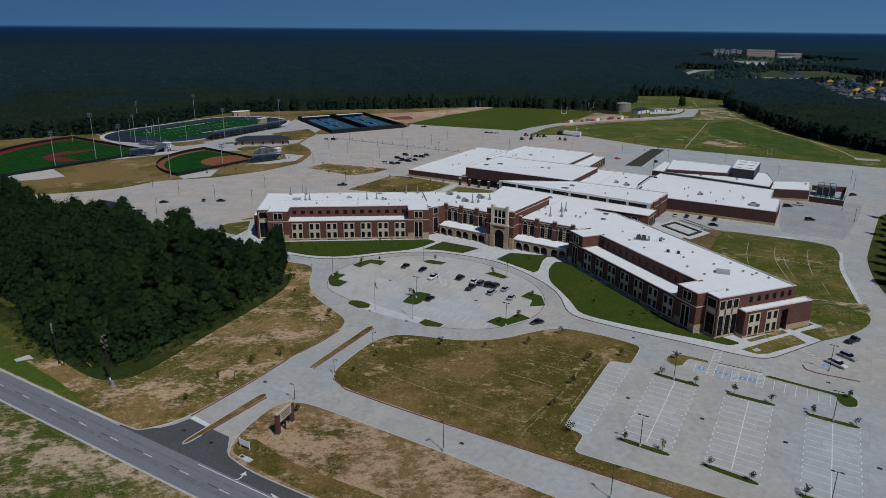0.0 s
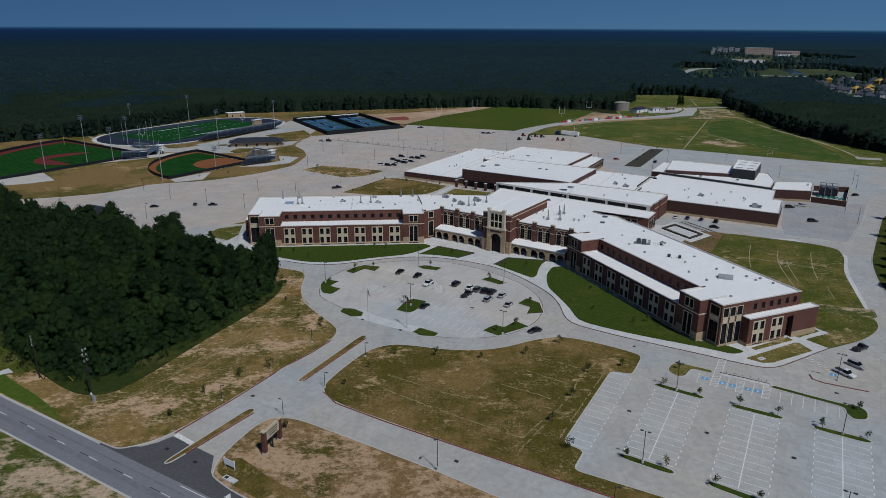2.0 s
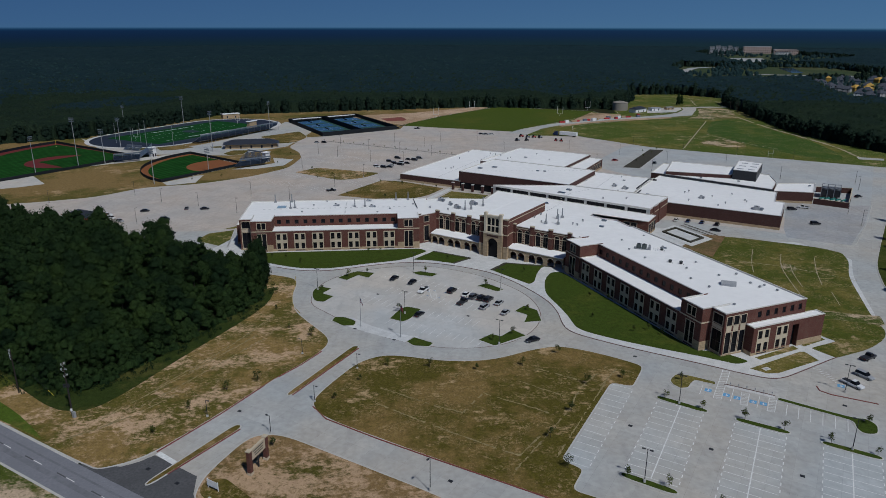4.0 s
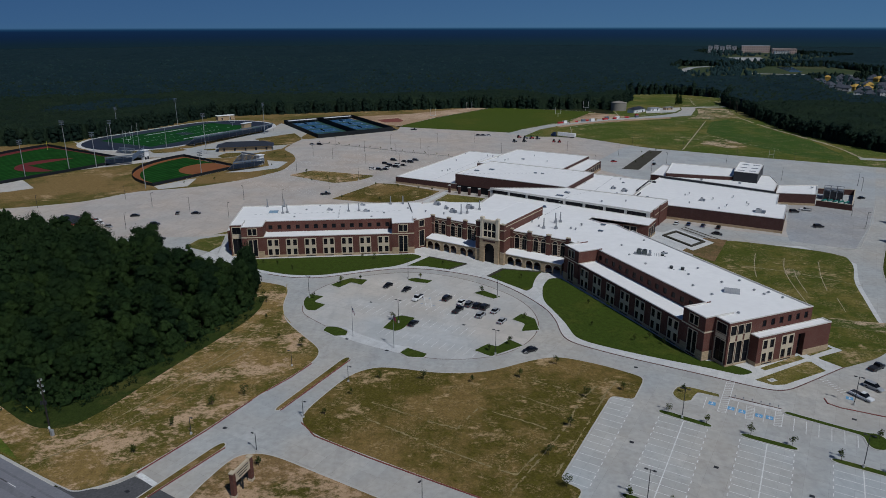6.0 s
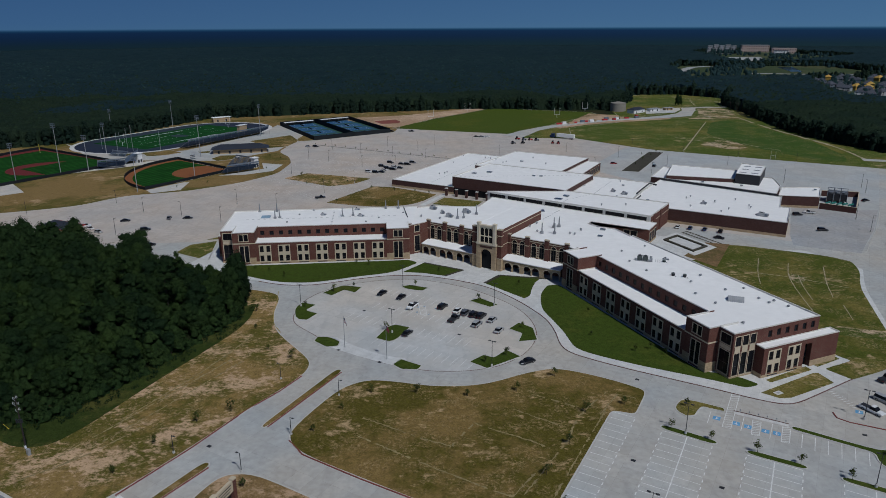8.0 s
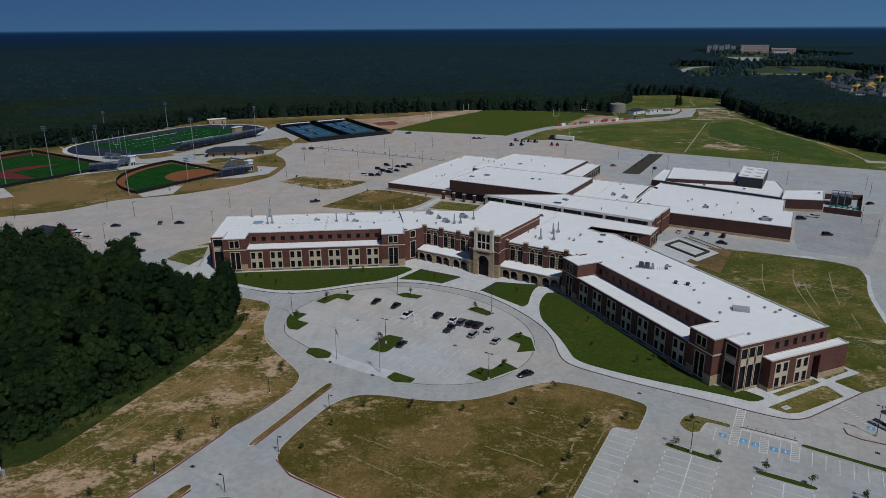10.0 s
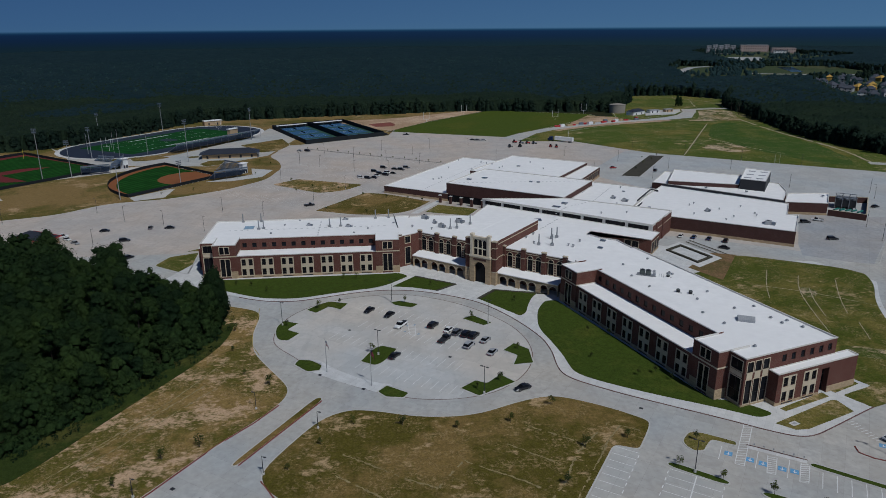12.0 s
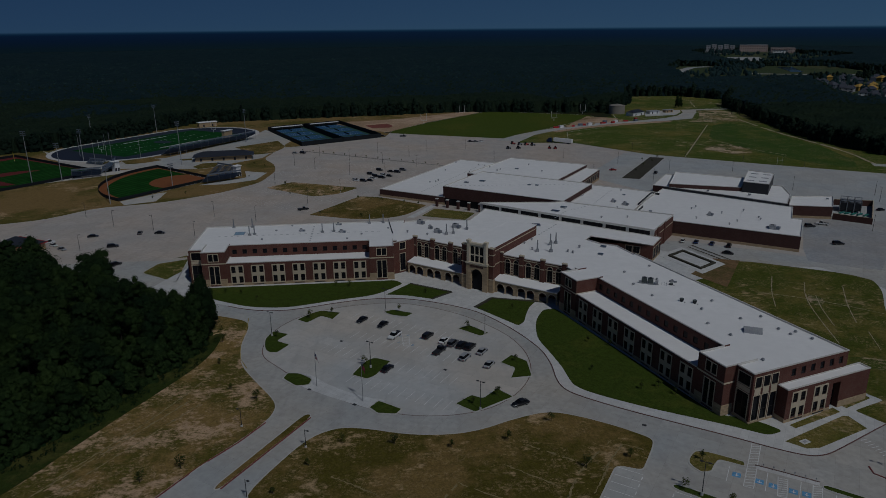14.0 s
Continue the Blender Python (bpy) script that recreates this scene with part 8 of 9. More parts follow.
U, V = Vector((0.481, 0.877)), Vector((0.86, -0.51))
rows, mids = [], []
P0 = Vector((29.9, 144.0))
for i in range(15):
    p = P0 + U * 2.74 * i + V * 0.2
    rows.append((p, p + V * 5.4))
for base_, n_ in (((46.2, 135.6), 12), ((62.0, 125.7), 12), ((78.3, 115.8), 12), ((94.4, 106.0), 12)):
    c = Vector(base_) + U * 2.0
    mids.append((c, c + U * 2.74 * n_))
    for i in range(n_ + 1):
        p = c + U * 2.74 * i
        rows.append((p - V * 5.5, p + V * 5.5))
for a, b in (((72.7, 177.2), (70.0, 172.3)), ((80.0, 174.9), (76.6, 168.8)), ((85.4, 171.5), (81.9, 165.4))):
    rows.append((Vector(a), Vector(b)))
for i in range(6):
    p = Vector((90.4, 167.1)).lerp(Vector((101.8, 160.1)), i / 5)
    rows.append((p, p - U * 6.1))
stripes("stall_lines", rows, "paint", 0.15, 0.02, "thin white parking stall lines")
# a dash across the mouth of each stall
ends = []
for i in range(14):
    p = P0 + U * 2.74 * (i + 0.5) + V * 5.75
    ends.append((p - U * 0.55, p + U * 0.55))
for c, d in mids:
    for i in range(12):
        for side in (-5.7, 5.7):
            p = c + U * 2.74 * (i + 0.5) + V * side
            ends.append((p - U * 0.55, p + U * 0.55))
stripes("stall_dashes", ends, "paint", 0.21, 0.023, "short white dashes across the stall mouths")
stripes("row_lines", mids, "paint", 0.24, 0.024, "white centre lines of the parking rows")
rows = []
CU, CV = Vector((0.50, 0.866)), Vector((0.866, -0.50))
for k, (c, n_) in enumerate((((-17.5, 262.0), 14), ((-16.0, 247.0), 14), ((-24.0, 238.5), 17), ((-14.0, 219.0), 13))):
    for i in range(n_):
        p = Vector(c) + CV * 2.74 * i
        rows.append((p - CU * (2.6 if k in (0, 3) else 2.6), p + CU * 2.6))
stripes("stall_lines", rows, "paint", 0.15, 0.02, "faint white stall lines in the ring lot")
rows = []
for k in range(7):
    for i in range(34):
        c = Vector((-66, 560)) + CU * (-22.0 * k) + CV * 2.74 * i
        rows.append((c - CU * 5.2, c + CU * 5.2))
stripes("stall_lines", rows, "paint", 0.1, 0.02, "faint white stall lines in the rear lot")
for x, y in ((73.0, 174.3), (76.8, 171.9), (79.0, 170.4), (82.3, 168.5), (84.5, 167.5), (109.2, 176.5)):
    ob = thing("access_mark", (x, y, 0.02), "blue and white accessible parking mark on concrete", "road marking", "accessible bays", "structure")
    flat(ob, "field", [tuple(Vector((x, y)) + U * a + V * b) for a, b in ((-0.85, -0.85), (-0.85, 0.85), (0.85, 0.85), (0.85, -0.85))], "blue", 0.025)
    bm = bmesh.new()
    stripe(bm, Vector((x, y)) - U * 0.55, Vector((x, y)) + U * 0.55, 0.22, 0.03)
    stripe(bm, Vector((x, y)) + V * 0.45 - U * 0.2, Vector((x, y)) - V * 0.35 - U * 0.2, 0.18, 0.031)
    part("symbol", bm, "paint", ob)
# faded marks in the ring lot
for x, y in ((-2.0, 240.9), (-1.7, 245.2), (0.6, 245.8), (2.1, 239.0), (4.3, 243.8)):
    ob = thing("access_mark", (x, y, 0.02), "faded blue accessible parking mark on pale concrete", "road marking", "faded accessible bays", "structure")
    bm = bmesh.new()
    stripe(bm, Vector((x, y)) - U * 0.6, Vector((x, y)) + U * 0.6, 0.24, 0.03)
    part("stem", bm, "blue_faded", ob)
    bm = bmesh.new()
    stripe(bm, Vector((x, y)) + V * 0.6 - U * 0.3, Vector((x, y)) - V * 0.5 - U * 0.3, 0.26, 0.031)
    stripe(bm, Vector((x, y)) + V * 0.3 + U * 0.35, Vector((x, y)) - V * 0.3 + U * 0.35, 0.24, 0.031)
    part("bar", bm, "blue_faded", ob)
rows = []


def hatched(a, b, c, d, count):
    """Slanting bars between two side lines a-c and b-d."""
    a, b, c, d = Vector(a), Vector(b), Vector(c), Vector(d)
    rows.extend([(a, c), (b, d), (c, d)])
    for k in range(count):
        rows.append((a.lerp(c, min(1, (k + 0.7) / count)), b.lerp(d, (k + 0.2) / count)))


hatched((81.5, 186.0), (83.4, 185.6), (72.9, 170.6), (74.6, 169.7), 17)
hatched((81.5, 173.5), (83.1, 172.5), (78.4, 167.2), (80.0, 166.6), 9)
hatched((87.4, 170.5), (89.1, 170.0), (83.9, 164.1), (85.5, 163.5), 9)
hatched((-1.6, 247.6), (0.8, 246.4), (-0.6, 238.6), (1.4, 237.6), 8)
for k in range(9):
    p = Vector((106.6, 186.2)).lerp(Vector((108.6, 178.4)), k / 8)
    rows.append((p, p + Vector((1.9, 0.6))))
stripes("crosswalk", rows, "paint", 0.17, 0.03, "white hatched crosswalk and access aisles")
rows = [(along(-394 + 12.0 * i, -0.25), along(-391 + 12.0 * i, -0.25)) for i in range(59)]
stripes("lane_dashes", rows, "paint", 0.16, 0.045, "white lane dashes along the road")
rows = [(along(-397.4 + 12.0 * i, -0.25), along(-394.2 + 12.0 * i, -0.25)) for i in range(59)]
stripes("tar_joints", rows, "asphalt_new", 0.3, 0.04, "dark tar streaks between the lane dashes")
stripes("turn_line", [((-52.7, 127.7), (-33.7, 116.4)), ((-33.7, 116.4), (60, 60.4))], "paint", 0.2, 0.045, "solid white line of the turning lane")
stripes("stop_bar", [((-60.6, 146.6), (-54.6, 142.2))], "paint", 1.3, 0.035, "wide pale stop bar at the drive mouth")
stripes("turn_arrow", [((-43.3, 122.5), (-42.5, 122.7)), ((-42.6, 122.6), (-42.1, 123.3)), ((-42.15, 123.2), (-42.0, 124.2)), ((-34.6, 118.0), (-32.6, 116.6)), ((-34.2, 117.4), (-32.2, 116.1)), ((-33.8, 116.8), (-31.8, 115.6))], "paint", 0.3, 0.04, "white turn arrow and word mark on asphalt")
sheet("turn_arrow", [(-42.7, 124.1), (-41.2, 123.9), (-41.7, 125.4)], "paint", 0.041, "white arrow head on asphalt", "road marking")
sheet("turning_lane", [(-46.8, 131.2), (-46.2, 128.6), (-38.7, 122.0), (-31.7, 117.2), (-20, 110), (-19, 112.4), (-29.6, 118.9), (-40.3, 126.4)], "asphalt_new", 0.022, "fresh dark asphalt along the kerb", "road")

# ring lot kerb and gutter
ring_pts = rounded([(-43.4, 240.6), (-41.6, 232), (-34.8, 225.0), (-22.9, 211.8), (-9.9, 203.8), (1.9, 199.2), (13.3, 198.9), (23.6, 202.2), (31.9, 210.8), (36.3, 222.2), (35.7, 234.9), (30.8, 247.2), (18.8, 261.0), (7.3, 268.6), (-4.8, 273.2), (-20, 270.8), (-33, 265), (-41.5, 254)], 2)
bm = bmesh.new()
inn = inset(ring_pts, 0.2)
if area(ring_pts) < 0:
    ring_pts = ring_pts[::-1]
v0, v1 = [bm.verts.new((x, y, 0.018)) for x, y in ring_pts], [bm.verts.new((x, y, 0.018)) for x, y in inn]
for i in range(len(v0)):
    j = (i + 1) % len(v0)
    bm.faces.new((v0[i], v0[j], v1[j], v1[i]))
tagged(part("gutter", bm, "gutter"), "dark stained gutter round the ring lot", "gutter", kind="structure")
# dark drain inlets
for x, y in ((-19.7, 242.3), (-24.4, 213.0), (-11.6, 205.0), (11.7, 223.0), (48.1, 157.5), (63.9, 147.9), (79.7, 138.1), (95.7, 128.4), (59.0, 193.8), (-47.3, 164.2), (104.7, 166.6), (4.7, 136.5), (-60.5, 140.8), (-52.5, 135.9)):
    ob = thing("drain_inlet", (x, y, 0.0), "small dark storm drain grate in the pavement", "drain", "storm drains")
    part("grate", box(bmesh.new(), pose(x, y, 0.0, 0, 0, -31), 1.0, 0.8, 0.05), "dark", ob)

# ---- young trees ----
young = [tree_proto("young", "slim young tree with sparse dark leaves in the grass") for _ in range(4)]
for t in young:
    t["group"] = "young planted trees"
k = 0
drive_trees = [(-64.7, 154.1), (-59.9, 165.0), (-53.4, 174.2), (-46.4, 178.9), (-52.5, 228.0), (-45.1, 213.3), (-37.0, 207.4), (-55.9, 242.2), (-24.4, 169.8), (-18.8, 179.4), (-12.3, 187.7), (-0.4, 187.2), (12.7, 185.5), (25.7, 187.7), (36.9, 195.5), (41.6, 177.1), (52.1, 180.8), (35.2, 164.0), (28.2, 152.4), (30.2, 140.8), (-35.5, 149.2)]
lot_trees = [(42.2, 137.8), (50.0, 134.3), (60.3, 169.6), (68.1, 165.0), (76.6, 160.0), (84.1, 155.5), (58.3, 128.2), (65.6, 123.5), (92.1, 149.8), (100.1, 145.3), (74.5, 118.6), (105.6, 158.0), (67.7, 179.7)]
ring_trees = [(-40.1, 245.7), (-32.6, 260.2), (-25.7, 264.2), (-3.2, 264.5), (-11.0, 226.3), (19.3, 250.0), (31.8, 227.8), (18.6, 204.6), (25.0, 208.4)]
lawn_trees = [(-66.6, 283.1), (-60.8, 281.8), (-53.6, 275.7), (-27.6, 288.6), (-22.4, 288.5), (55.1, 239.4), (61.1, 236.2), (62.9, 238.8), (65.5, 232.3), (52.4, 221.5), (63.1, 210.6), (67.8, 211.4), (71.0, 207.5), (5.5, 281), (35, 265)]
rear_trees = [(-74, 436), (-66, 446), (-50, 441), (-44, 446), (-82, 462), (-28, 385), (-50, 393), (-34, 424), (-20, 417), (-8, 414), (0, 410), (155, 530), (160, 524), (150, 510), (140, 492), (168, 539), (-140, 520), (-118, 530), (-108, 520), (-110, 485), (-135, 440), (-150, 430)]
for row, z in ((drive_trees, 0.12), (lot_trees, 0.12), (ring_trees, 0.12), (lawn_trees, 0.19), (rear_trees, 0.12)):
    for x, y in row:
        s = rng.uniform(0.7, 1.1) * (0.72 if row is rear_trees else 0.7 if row is lawn_trees else 0.9)
        m = Matrix.Translation((x, y, z)) @ Matrix.Rotation(rng.uniform(0, 6.28), 4, "Z") @ Matrix.Scale(s, 4)
        if k < 4:
            young[k].matrix_basis = m
        else:
            t = copy_thing(young[k % 4], Matrix.Identity(4))
            t.matrix_basis = m
        k += 1
# dots of trees along the line between the rear rows
for i in range(14):
    p = Vector((-93.4, 582.6)).lerp(Vector((19.7, 515.2)), i / 13)
    t = copy_thing(young[i % 4], Matrix.Identity(4))
    t.matrix_basis = Matrix.Translation((p.x, p.y, 0.1)) @ Matrix.Scale(0.55, 4)
p, q = Vector((-93.4, 582.6)), Vector((19.7, 515.2))
nn = Vector((0.51, 0.86)) * 0.8
bed("traffic_island", [tuple(p - nn), tuple(q - nn), tuple(q + nn), tuple(p + nn)], "mulch", "long narrow mulched strip in the rear lot", 0, category="traffic island")

# pale lines worn into the centre lawn
worn([[(13.6, 172.9), (18.4, 169.8), (26.4, 165.4), (30.4, 162.1)], [(8.3, 163.3), (13.5, 172.5)], [(1.8, 166.2), (8.1, 163.3)], [(-14, 168), (1.7, 156.9), (8.6, 152.6), (15.2, 148.1), (20.3, 145.4)], [(20.3, 145.4), (25.8, 153.1)], [(18.8, 140.1), (27.7, 153.6), (35.4, 165.9)],
      [(35.4, 165.9), (39.3, 175.7), (49.2, 187.2)], [(45.1, 176.3), (51.7, 186.0)], [(51.7, 186.0), (56.0, 183.9)], [(24.0, 178.9), (34.4, 171.4)], [(29.2, 186.4), (35.2, 182.9), (40.0, 179.5)], [(-14, 176), (1.8, 166.2)], [(28.0, 143.9), (37.6, 161.6), (46.6, 177.9)]], "pale lines worn into the dry lawn", 0.42, "worn_sand", 0.135)
stripes("oil_band", [(along(-395, -1.3), along(325, -1.3))], "asphalt_band", 1.3, 0.035, "dark oil-stained band along the lane")
stripes("oil_band", [(along(-395, 1.6), along(325, 1.6))], "asphalt_band", 0.5, 0.035, "dark oil-stained band along the lane")
for p, q in (((15.0, 281.8), (8.4, 276.0)), ((23.0, 267.6), (28.6, 275.0))):
    stripes("mulch_edge", [(Vector(p), Vector(q))], "bark", 1.2, 0.2, "dark mulch bed along the lawn's edge")

sheet("ramp_walk", [(78.0, 176.2), (88.6, 170.2), (89.2, 171.3), (78.6, 177.4)], "walk", 0.06, "pale kerb ramp walk at the head of the bays", "pavement")
kerb_line([(78.5, 177.5), (82.0, 175.6), (89.2, 171.4)], "dark stained kerb along the ramp walk", "gutter", 0.2)
for k in range(6):
    p = Vector((79.6, 176.4)).lerp(Vector((88.4, 171.4)), k / 5)
    ob = thing("bay_sign", (p.x, p.y, 0.06), "small grey sign post at the head of a parking bay", "sign post", "bay signs")
    part("post", tube(bmesh.new(), (p.x, p.y, 0.06), (p.x, p.y, 1.05), 0.03, 0.03, 6), "steel", ob)
    part("plate", box(bmesh.new(), pose(p.x, p.y, 0.75, 0, 0, -30), 0.3, 0.05, 0.4), "unit_grey", ob)
drain = thing("storm_drain", (93.5, 185.8, 0.2), "pale concrete storm drain inlet set in the lawn", "storm drain")
part("slab", box(bmesh.new(), pose(93.5, 185.8, 0.19, 0, 0, 25), 2.2, 1.5, 0.06), "walk", drain)
part("grate", box(bmesh.new(), pose(93.5, 185.8, 0.25, 0, 0, 25), 1.0, 0.7, 0.02), "unit_grey", drain)
kerb_line([(102.6, 176.4), (102.2, 174.0), (104.2, 171.9), (109.6, 169.2), (113.5, 167.2)], "red painted kerb of the parking peninsula", "red_kerb", 0.26)

worn([[(-80, 160), (-66, 185), (-54, 208)], [(-77, 158), (-63, 183), (-51, 206)], [(-72, 176), (-60, 200), (-52, 224)], [(-84, 152), (-74, 160), (-66, 172)]], "pale wheel tracks along the sandy verge", 0.45, "worn_sand", 0.13)

stripes("road_gutter", [(along(-395, 4.06), along(23.5, 4.06)), (along(-395, -4.48), along(325, -4.48)), (along(87, 6.5), along(325, 6.5))], "kerb", 0.42, 0.04, "pale concrete gutter along the road")
sheet("ring_lot", inset(ring_pts, 0.4), "concrete_light", 0.012, "clean pale concrete of the ring parking lot", "parking lot")
kerb_line([(234.7, 372.6), (208.8, 333.7), (184.5, 300.3), (180.7, 298.2), (174.0, 300.0)], "pale kerb of the rear peninsula", "kerb", 0.3)

sheet("flag_apron", rounded([(-33.6, 219.4), (-26.6, 222.4), (-19.0, 214.6), (-9.6, 208.6), (-3.6, 207.2), (-5.2, 201.8), (-14.6, 206.6), (-24.2, 212.8)], 1), "walk", 0.03, "clean pale concrete apron round the flagpoles", "pavement")
for base_ in ((46.2, 135.6), (62.0, 125.7), (78.3, 115.8), (94.4, 106.0)):
    c = Vector(base_) + U * 1.6
    sheet("stall_row", [tuple(c + U * a + V * b) for a, b in ((0, -5.6), (33.8, -5.6), (33.8, 5.6), (0, 5.6))], "concrete_stall", 0.012, "clean pale concrete under the parking rows", "parking lot")
sheet("stall_row", [tuple(P0 + U * a + V * b) for a, b in ((-1, 0.1), (39.4, 0.1), (39.4, 5.8), (-1, 5.8))], "concrete_stall", 0.012, "clean pale concrete under the parking rows", "parking lot")
sheet("service_lot", [(165.3, 327.1), (159.4, 311.5), (173.4, 303.0), (182.2, 300.0), (208.0, 334.0), (231.5, 369.3), (221.2, 368.9), (206.1, 374.1), (192.6, 380.4)], "concrete_grey", 0.012, "weathered grey concrete lot behind the auditorium", "parking lot")

# ---- roof equipment ----
def unit(x, y, z, sx, sy, h, a, label="grey rooftop air handling unit on a white roof"):
    sx, sy = sx * 0.8, sy * 0.8
    ob = thing("rooftop_unit", (x, y, z), label, "rooftop unit", "rooftop units")
    m = pose(x, y, z, 0, 0, a)
    part("curb", box(bmesh.new(), m, sx * 1.06, sy * 1.06, 0.25), "steel", ob)
    part("housing", box(bmesh.new(), m @ Matrix.Translation((-sx * 0.18, 0, 0.25)), sx * 0.64, sy, h * 1.15), "unit_grey", ob)
    part("condenser", box(bmesh.new(), m @ Matrix.Translation((sx * 0.33, -sy * 0.1, 0.25)), sx * 0.3, sy * 0.7, h * 0.8), "bleacher", ob)
    part("duct", tube(bmesh.new(), m @ Vector((-sx * 0.5, sy * 0.3, 0.7)), m @ Vector((-sx * 0.85, sy * 0.3, 0.15)), 0.28, 0.28, 8), "steel", ob)
    part("hood", box(bmesh.new(), m @ Matrix.Translation((sx * 0.5 + 0.2, 0, 0.4)), 0.4, sy * 0.7, h * 0.6), "steel", ob)
    part("fan", tube(bmesh.new(), m @ Vector((-sx * 0.2, 0, h * 1.15 + 0.26)), m @ Vector((-sx * 0.2, 0, h * 1.15 + 0.45)), min(sx, sy) * 0.24, min(sx, sy) * 0.24, 12), "dark", ob)


def stack(x, y, z, h):
    ob = thing("exhaust_stack", (x, y, z), "slim grey exhaust stack on the roof", "exhaust stack", "roof stacks")
    part("base", box(bmesh.new(), pose(x, y, z), 1.1, 1.1, 0.9), "steel", ob)
    part("pipe", tube(bmesh.new(), (x, y, z + 0.9), (x, y, z + h), 0.28, 0.2, 10), "steel", ob)


def vent(x, y, z):
    ob = thing("roof_vent", (x, y, z), "small grey roof vent cowl", "roof vent", "roof vents")
    part("pipe", tube(bmesh.new(), (x, y, z), (x, y, z + 0.6), 0.25, 0.25, 8), "steel", ob)
    part("cowl", tube(bmesh.new(), (x, y, z + 0.6), (x, y, z + 0.95), 0.5, 0.3, 10), "steel", ob)


ZW, ZC = 12.75, 12.55
for x, y in ((-73.6, 323.4), (-66.1, 323.9), (-64.4, 312.6), (-62.6, 313.3), (-36.0, 315.4), (-31.5, 316.0), (-18.2, 327.8), (-12.6, 328.3)):
    stack(x, y, ZW, 4.2)
for x, y, s in ((-44.5, 317.3, 2.2), (-28.0, 315.1, 2.6), (-30.8, 325.9, 2.0)):
    unit(x, y, ZW, s, s * 0.7, 1.0, 5)
for x, y, s in ((3.1, 328.6, 3.4), (10.2, 315.1, 3.2), (17.9, 322.0, 3.8), (7.2, 320.7, 1.8)):
    unit(x, y, ZC, s, s * 0.65, 1.2, -34)
for x, y in ((13.6, 312.6), (16.3, 313.3), (22.0, 319.2), (46.5, 289.7), (51.4, 288.9), (52.5, 297.4), (54.8, 298.8)):
    stack(x, y, ZC, 4.4)
for x, y in ((42.9, 298.8), (46.2, 303.5), (44.9, 291.8), (57.5, 288.6), (62.8, 293.5), (6, 312), (-2, 316)):
    vent(x, y, ZC)
M["machine"] = plain("dark_green_grey_machine_paint", (0.085, 0.10, 0.095), 0.5, 0.2)
M["pad"] = plain("grey_gravel_roof_pad", (0.30, 0.30, 0.30), 0.9, vary=0.3, size=0.3)
M["blue_cover"] = plain("pale_blue_roof_cover", (0.24, 0.36, 0.46), 0.5, vary=0.2)


def roof_pad(ob, m, sx, sy):
    part("pad", box(bmesh.new(), m, sx, sy, 0.06), "pad", ob, "grey gravel pad")


def chiller(x, y, z, a):
    """A group of dark condensers on rails over a gravel pad, with pipes and a control box."""
    ob = thing("chiller_group", (x, y, z), "dark chiller units with pipes on a grey roof pad", "rooftop unit")
    m = pose(x, y, z, 0, 0, a)
    roof_pad(ob, m, 6.4, 3.6)
    for d in (-1.5, 0.4):
        body = part("condenser", box(bmesh.new(), m @ Matrix.Translation((d, 0.3, 0.45)), 1.6, 1.9, 1.5), "machine", ob)
        for k in (-0.45, 0.45):
            sub(part("fan", tube(bmesh.new(), m @ Vector((d, 0.3 + k, 1.95)), m @ Vector((d, 0.3 + k, 2.12)), 0.38, 0.38, 10), "dark"), body, ob)
    part("control_box", box(bmesh.new(), m @ Matrix.Translation((2.3, 0.1, 0.3)), 0.9, 1.3, 1.1), "unit_grey", ob)
    part("control_box", box(bmesh.new(), m @ Matrix.Translation((-2.8, -0.6, 0.3)), 0.7, 0.8, 0.8), "unit_grey", ob)
    for k in (-1.2, 1.35):
        part("rail", box(bmesh.new(), m @ Matrix.Translation((-0.4, k, 0.2)), 5.2, 0.16, 0.25), "steel", ob)
    for k in (-1.0, -0.75):
        part("pipe", tube(bmesh.new(), m @ Vector((-3.4, k, 0.5)), m @ Vector((3.0, k, 0.5)), 0.09, 0.09, 6), "steel", ob)
    for d in (3.9, 4.6, 5.3):
        part("stand_pipe", tube(bmesh.new(), m @ Vector((d, -0.6, 0)), m @ Vector((d, -0.6, 1.5)), 0.06, 0.06, 6), "unit_grey", ob)


def fan_unit(x, y, z, a, tall=1.3):
    """A dark upblast fan on a curb in the middle of a gravel pad."""
    ob = thing("roof_fan", (x, y, z), "dark upblast roof fan on a grey pad", "roof fan", "roof fans")
    m = pose(x, y, z, 0, 0, a)
    roof_pad(ob, m, 3.0, 2.6)
    part("curb", box(bmesh.new(), m, 0.9, 0.9, 0.4), "steel", ob)
    part("drum", tube(bmesh.new(), m @ Vector((0, 0, 0.4)), m @ Vector((0, 0, tall)), 0.5, 0.62, 12), "dark", ob)
    part("cap", tube(bmesh.new(), m @ Vector((0, 0, tall)), m @ Vector((0, 0, tall + 0.15)), 0.62, 0.4, 12), "machine", ob)
    part("switch_box", box(bmesh.new(), m @ Matrix.Translation((0.9, -0.7, 0.06)), 0.4, 0.4, 0.5), "unit_grey", ob)


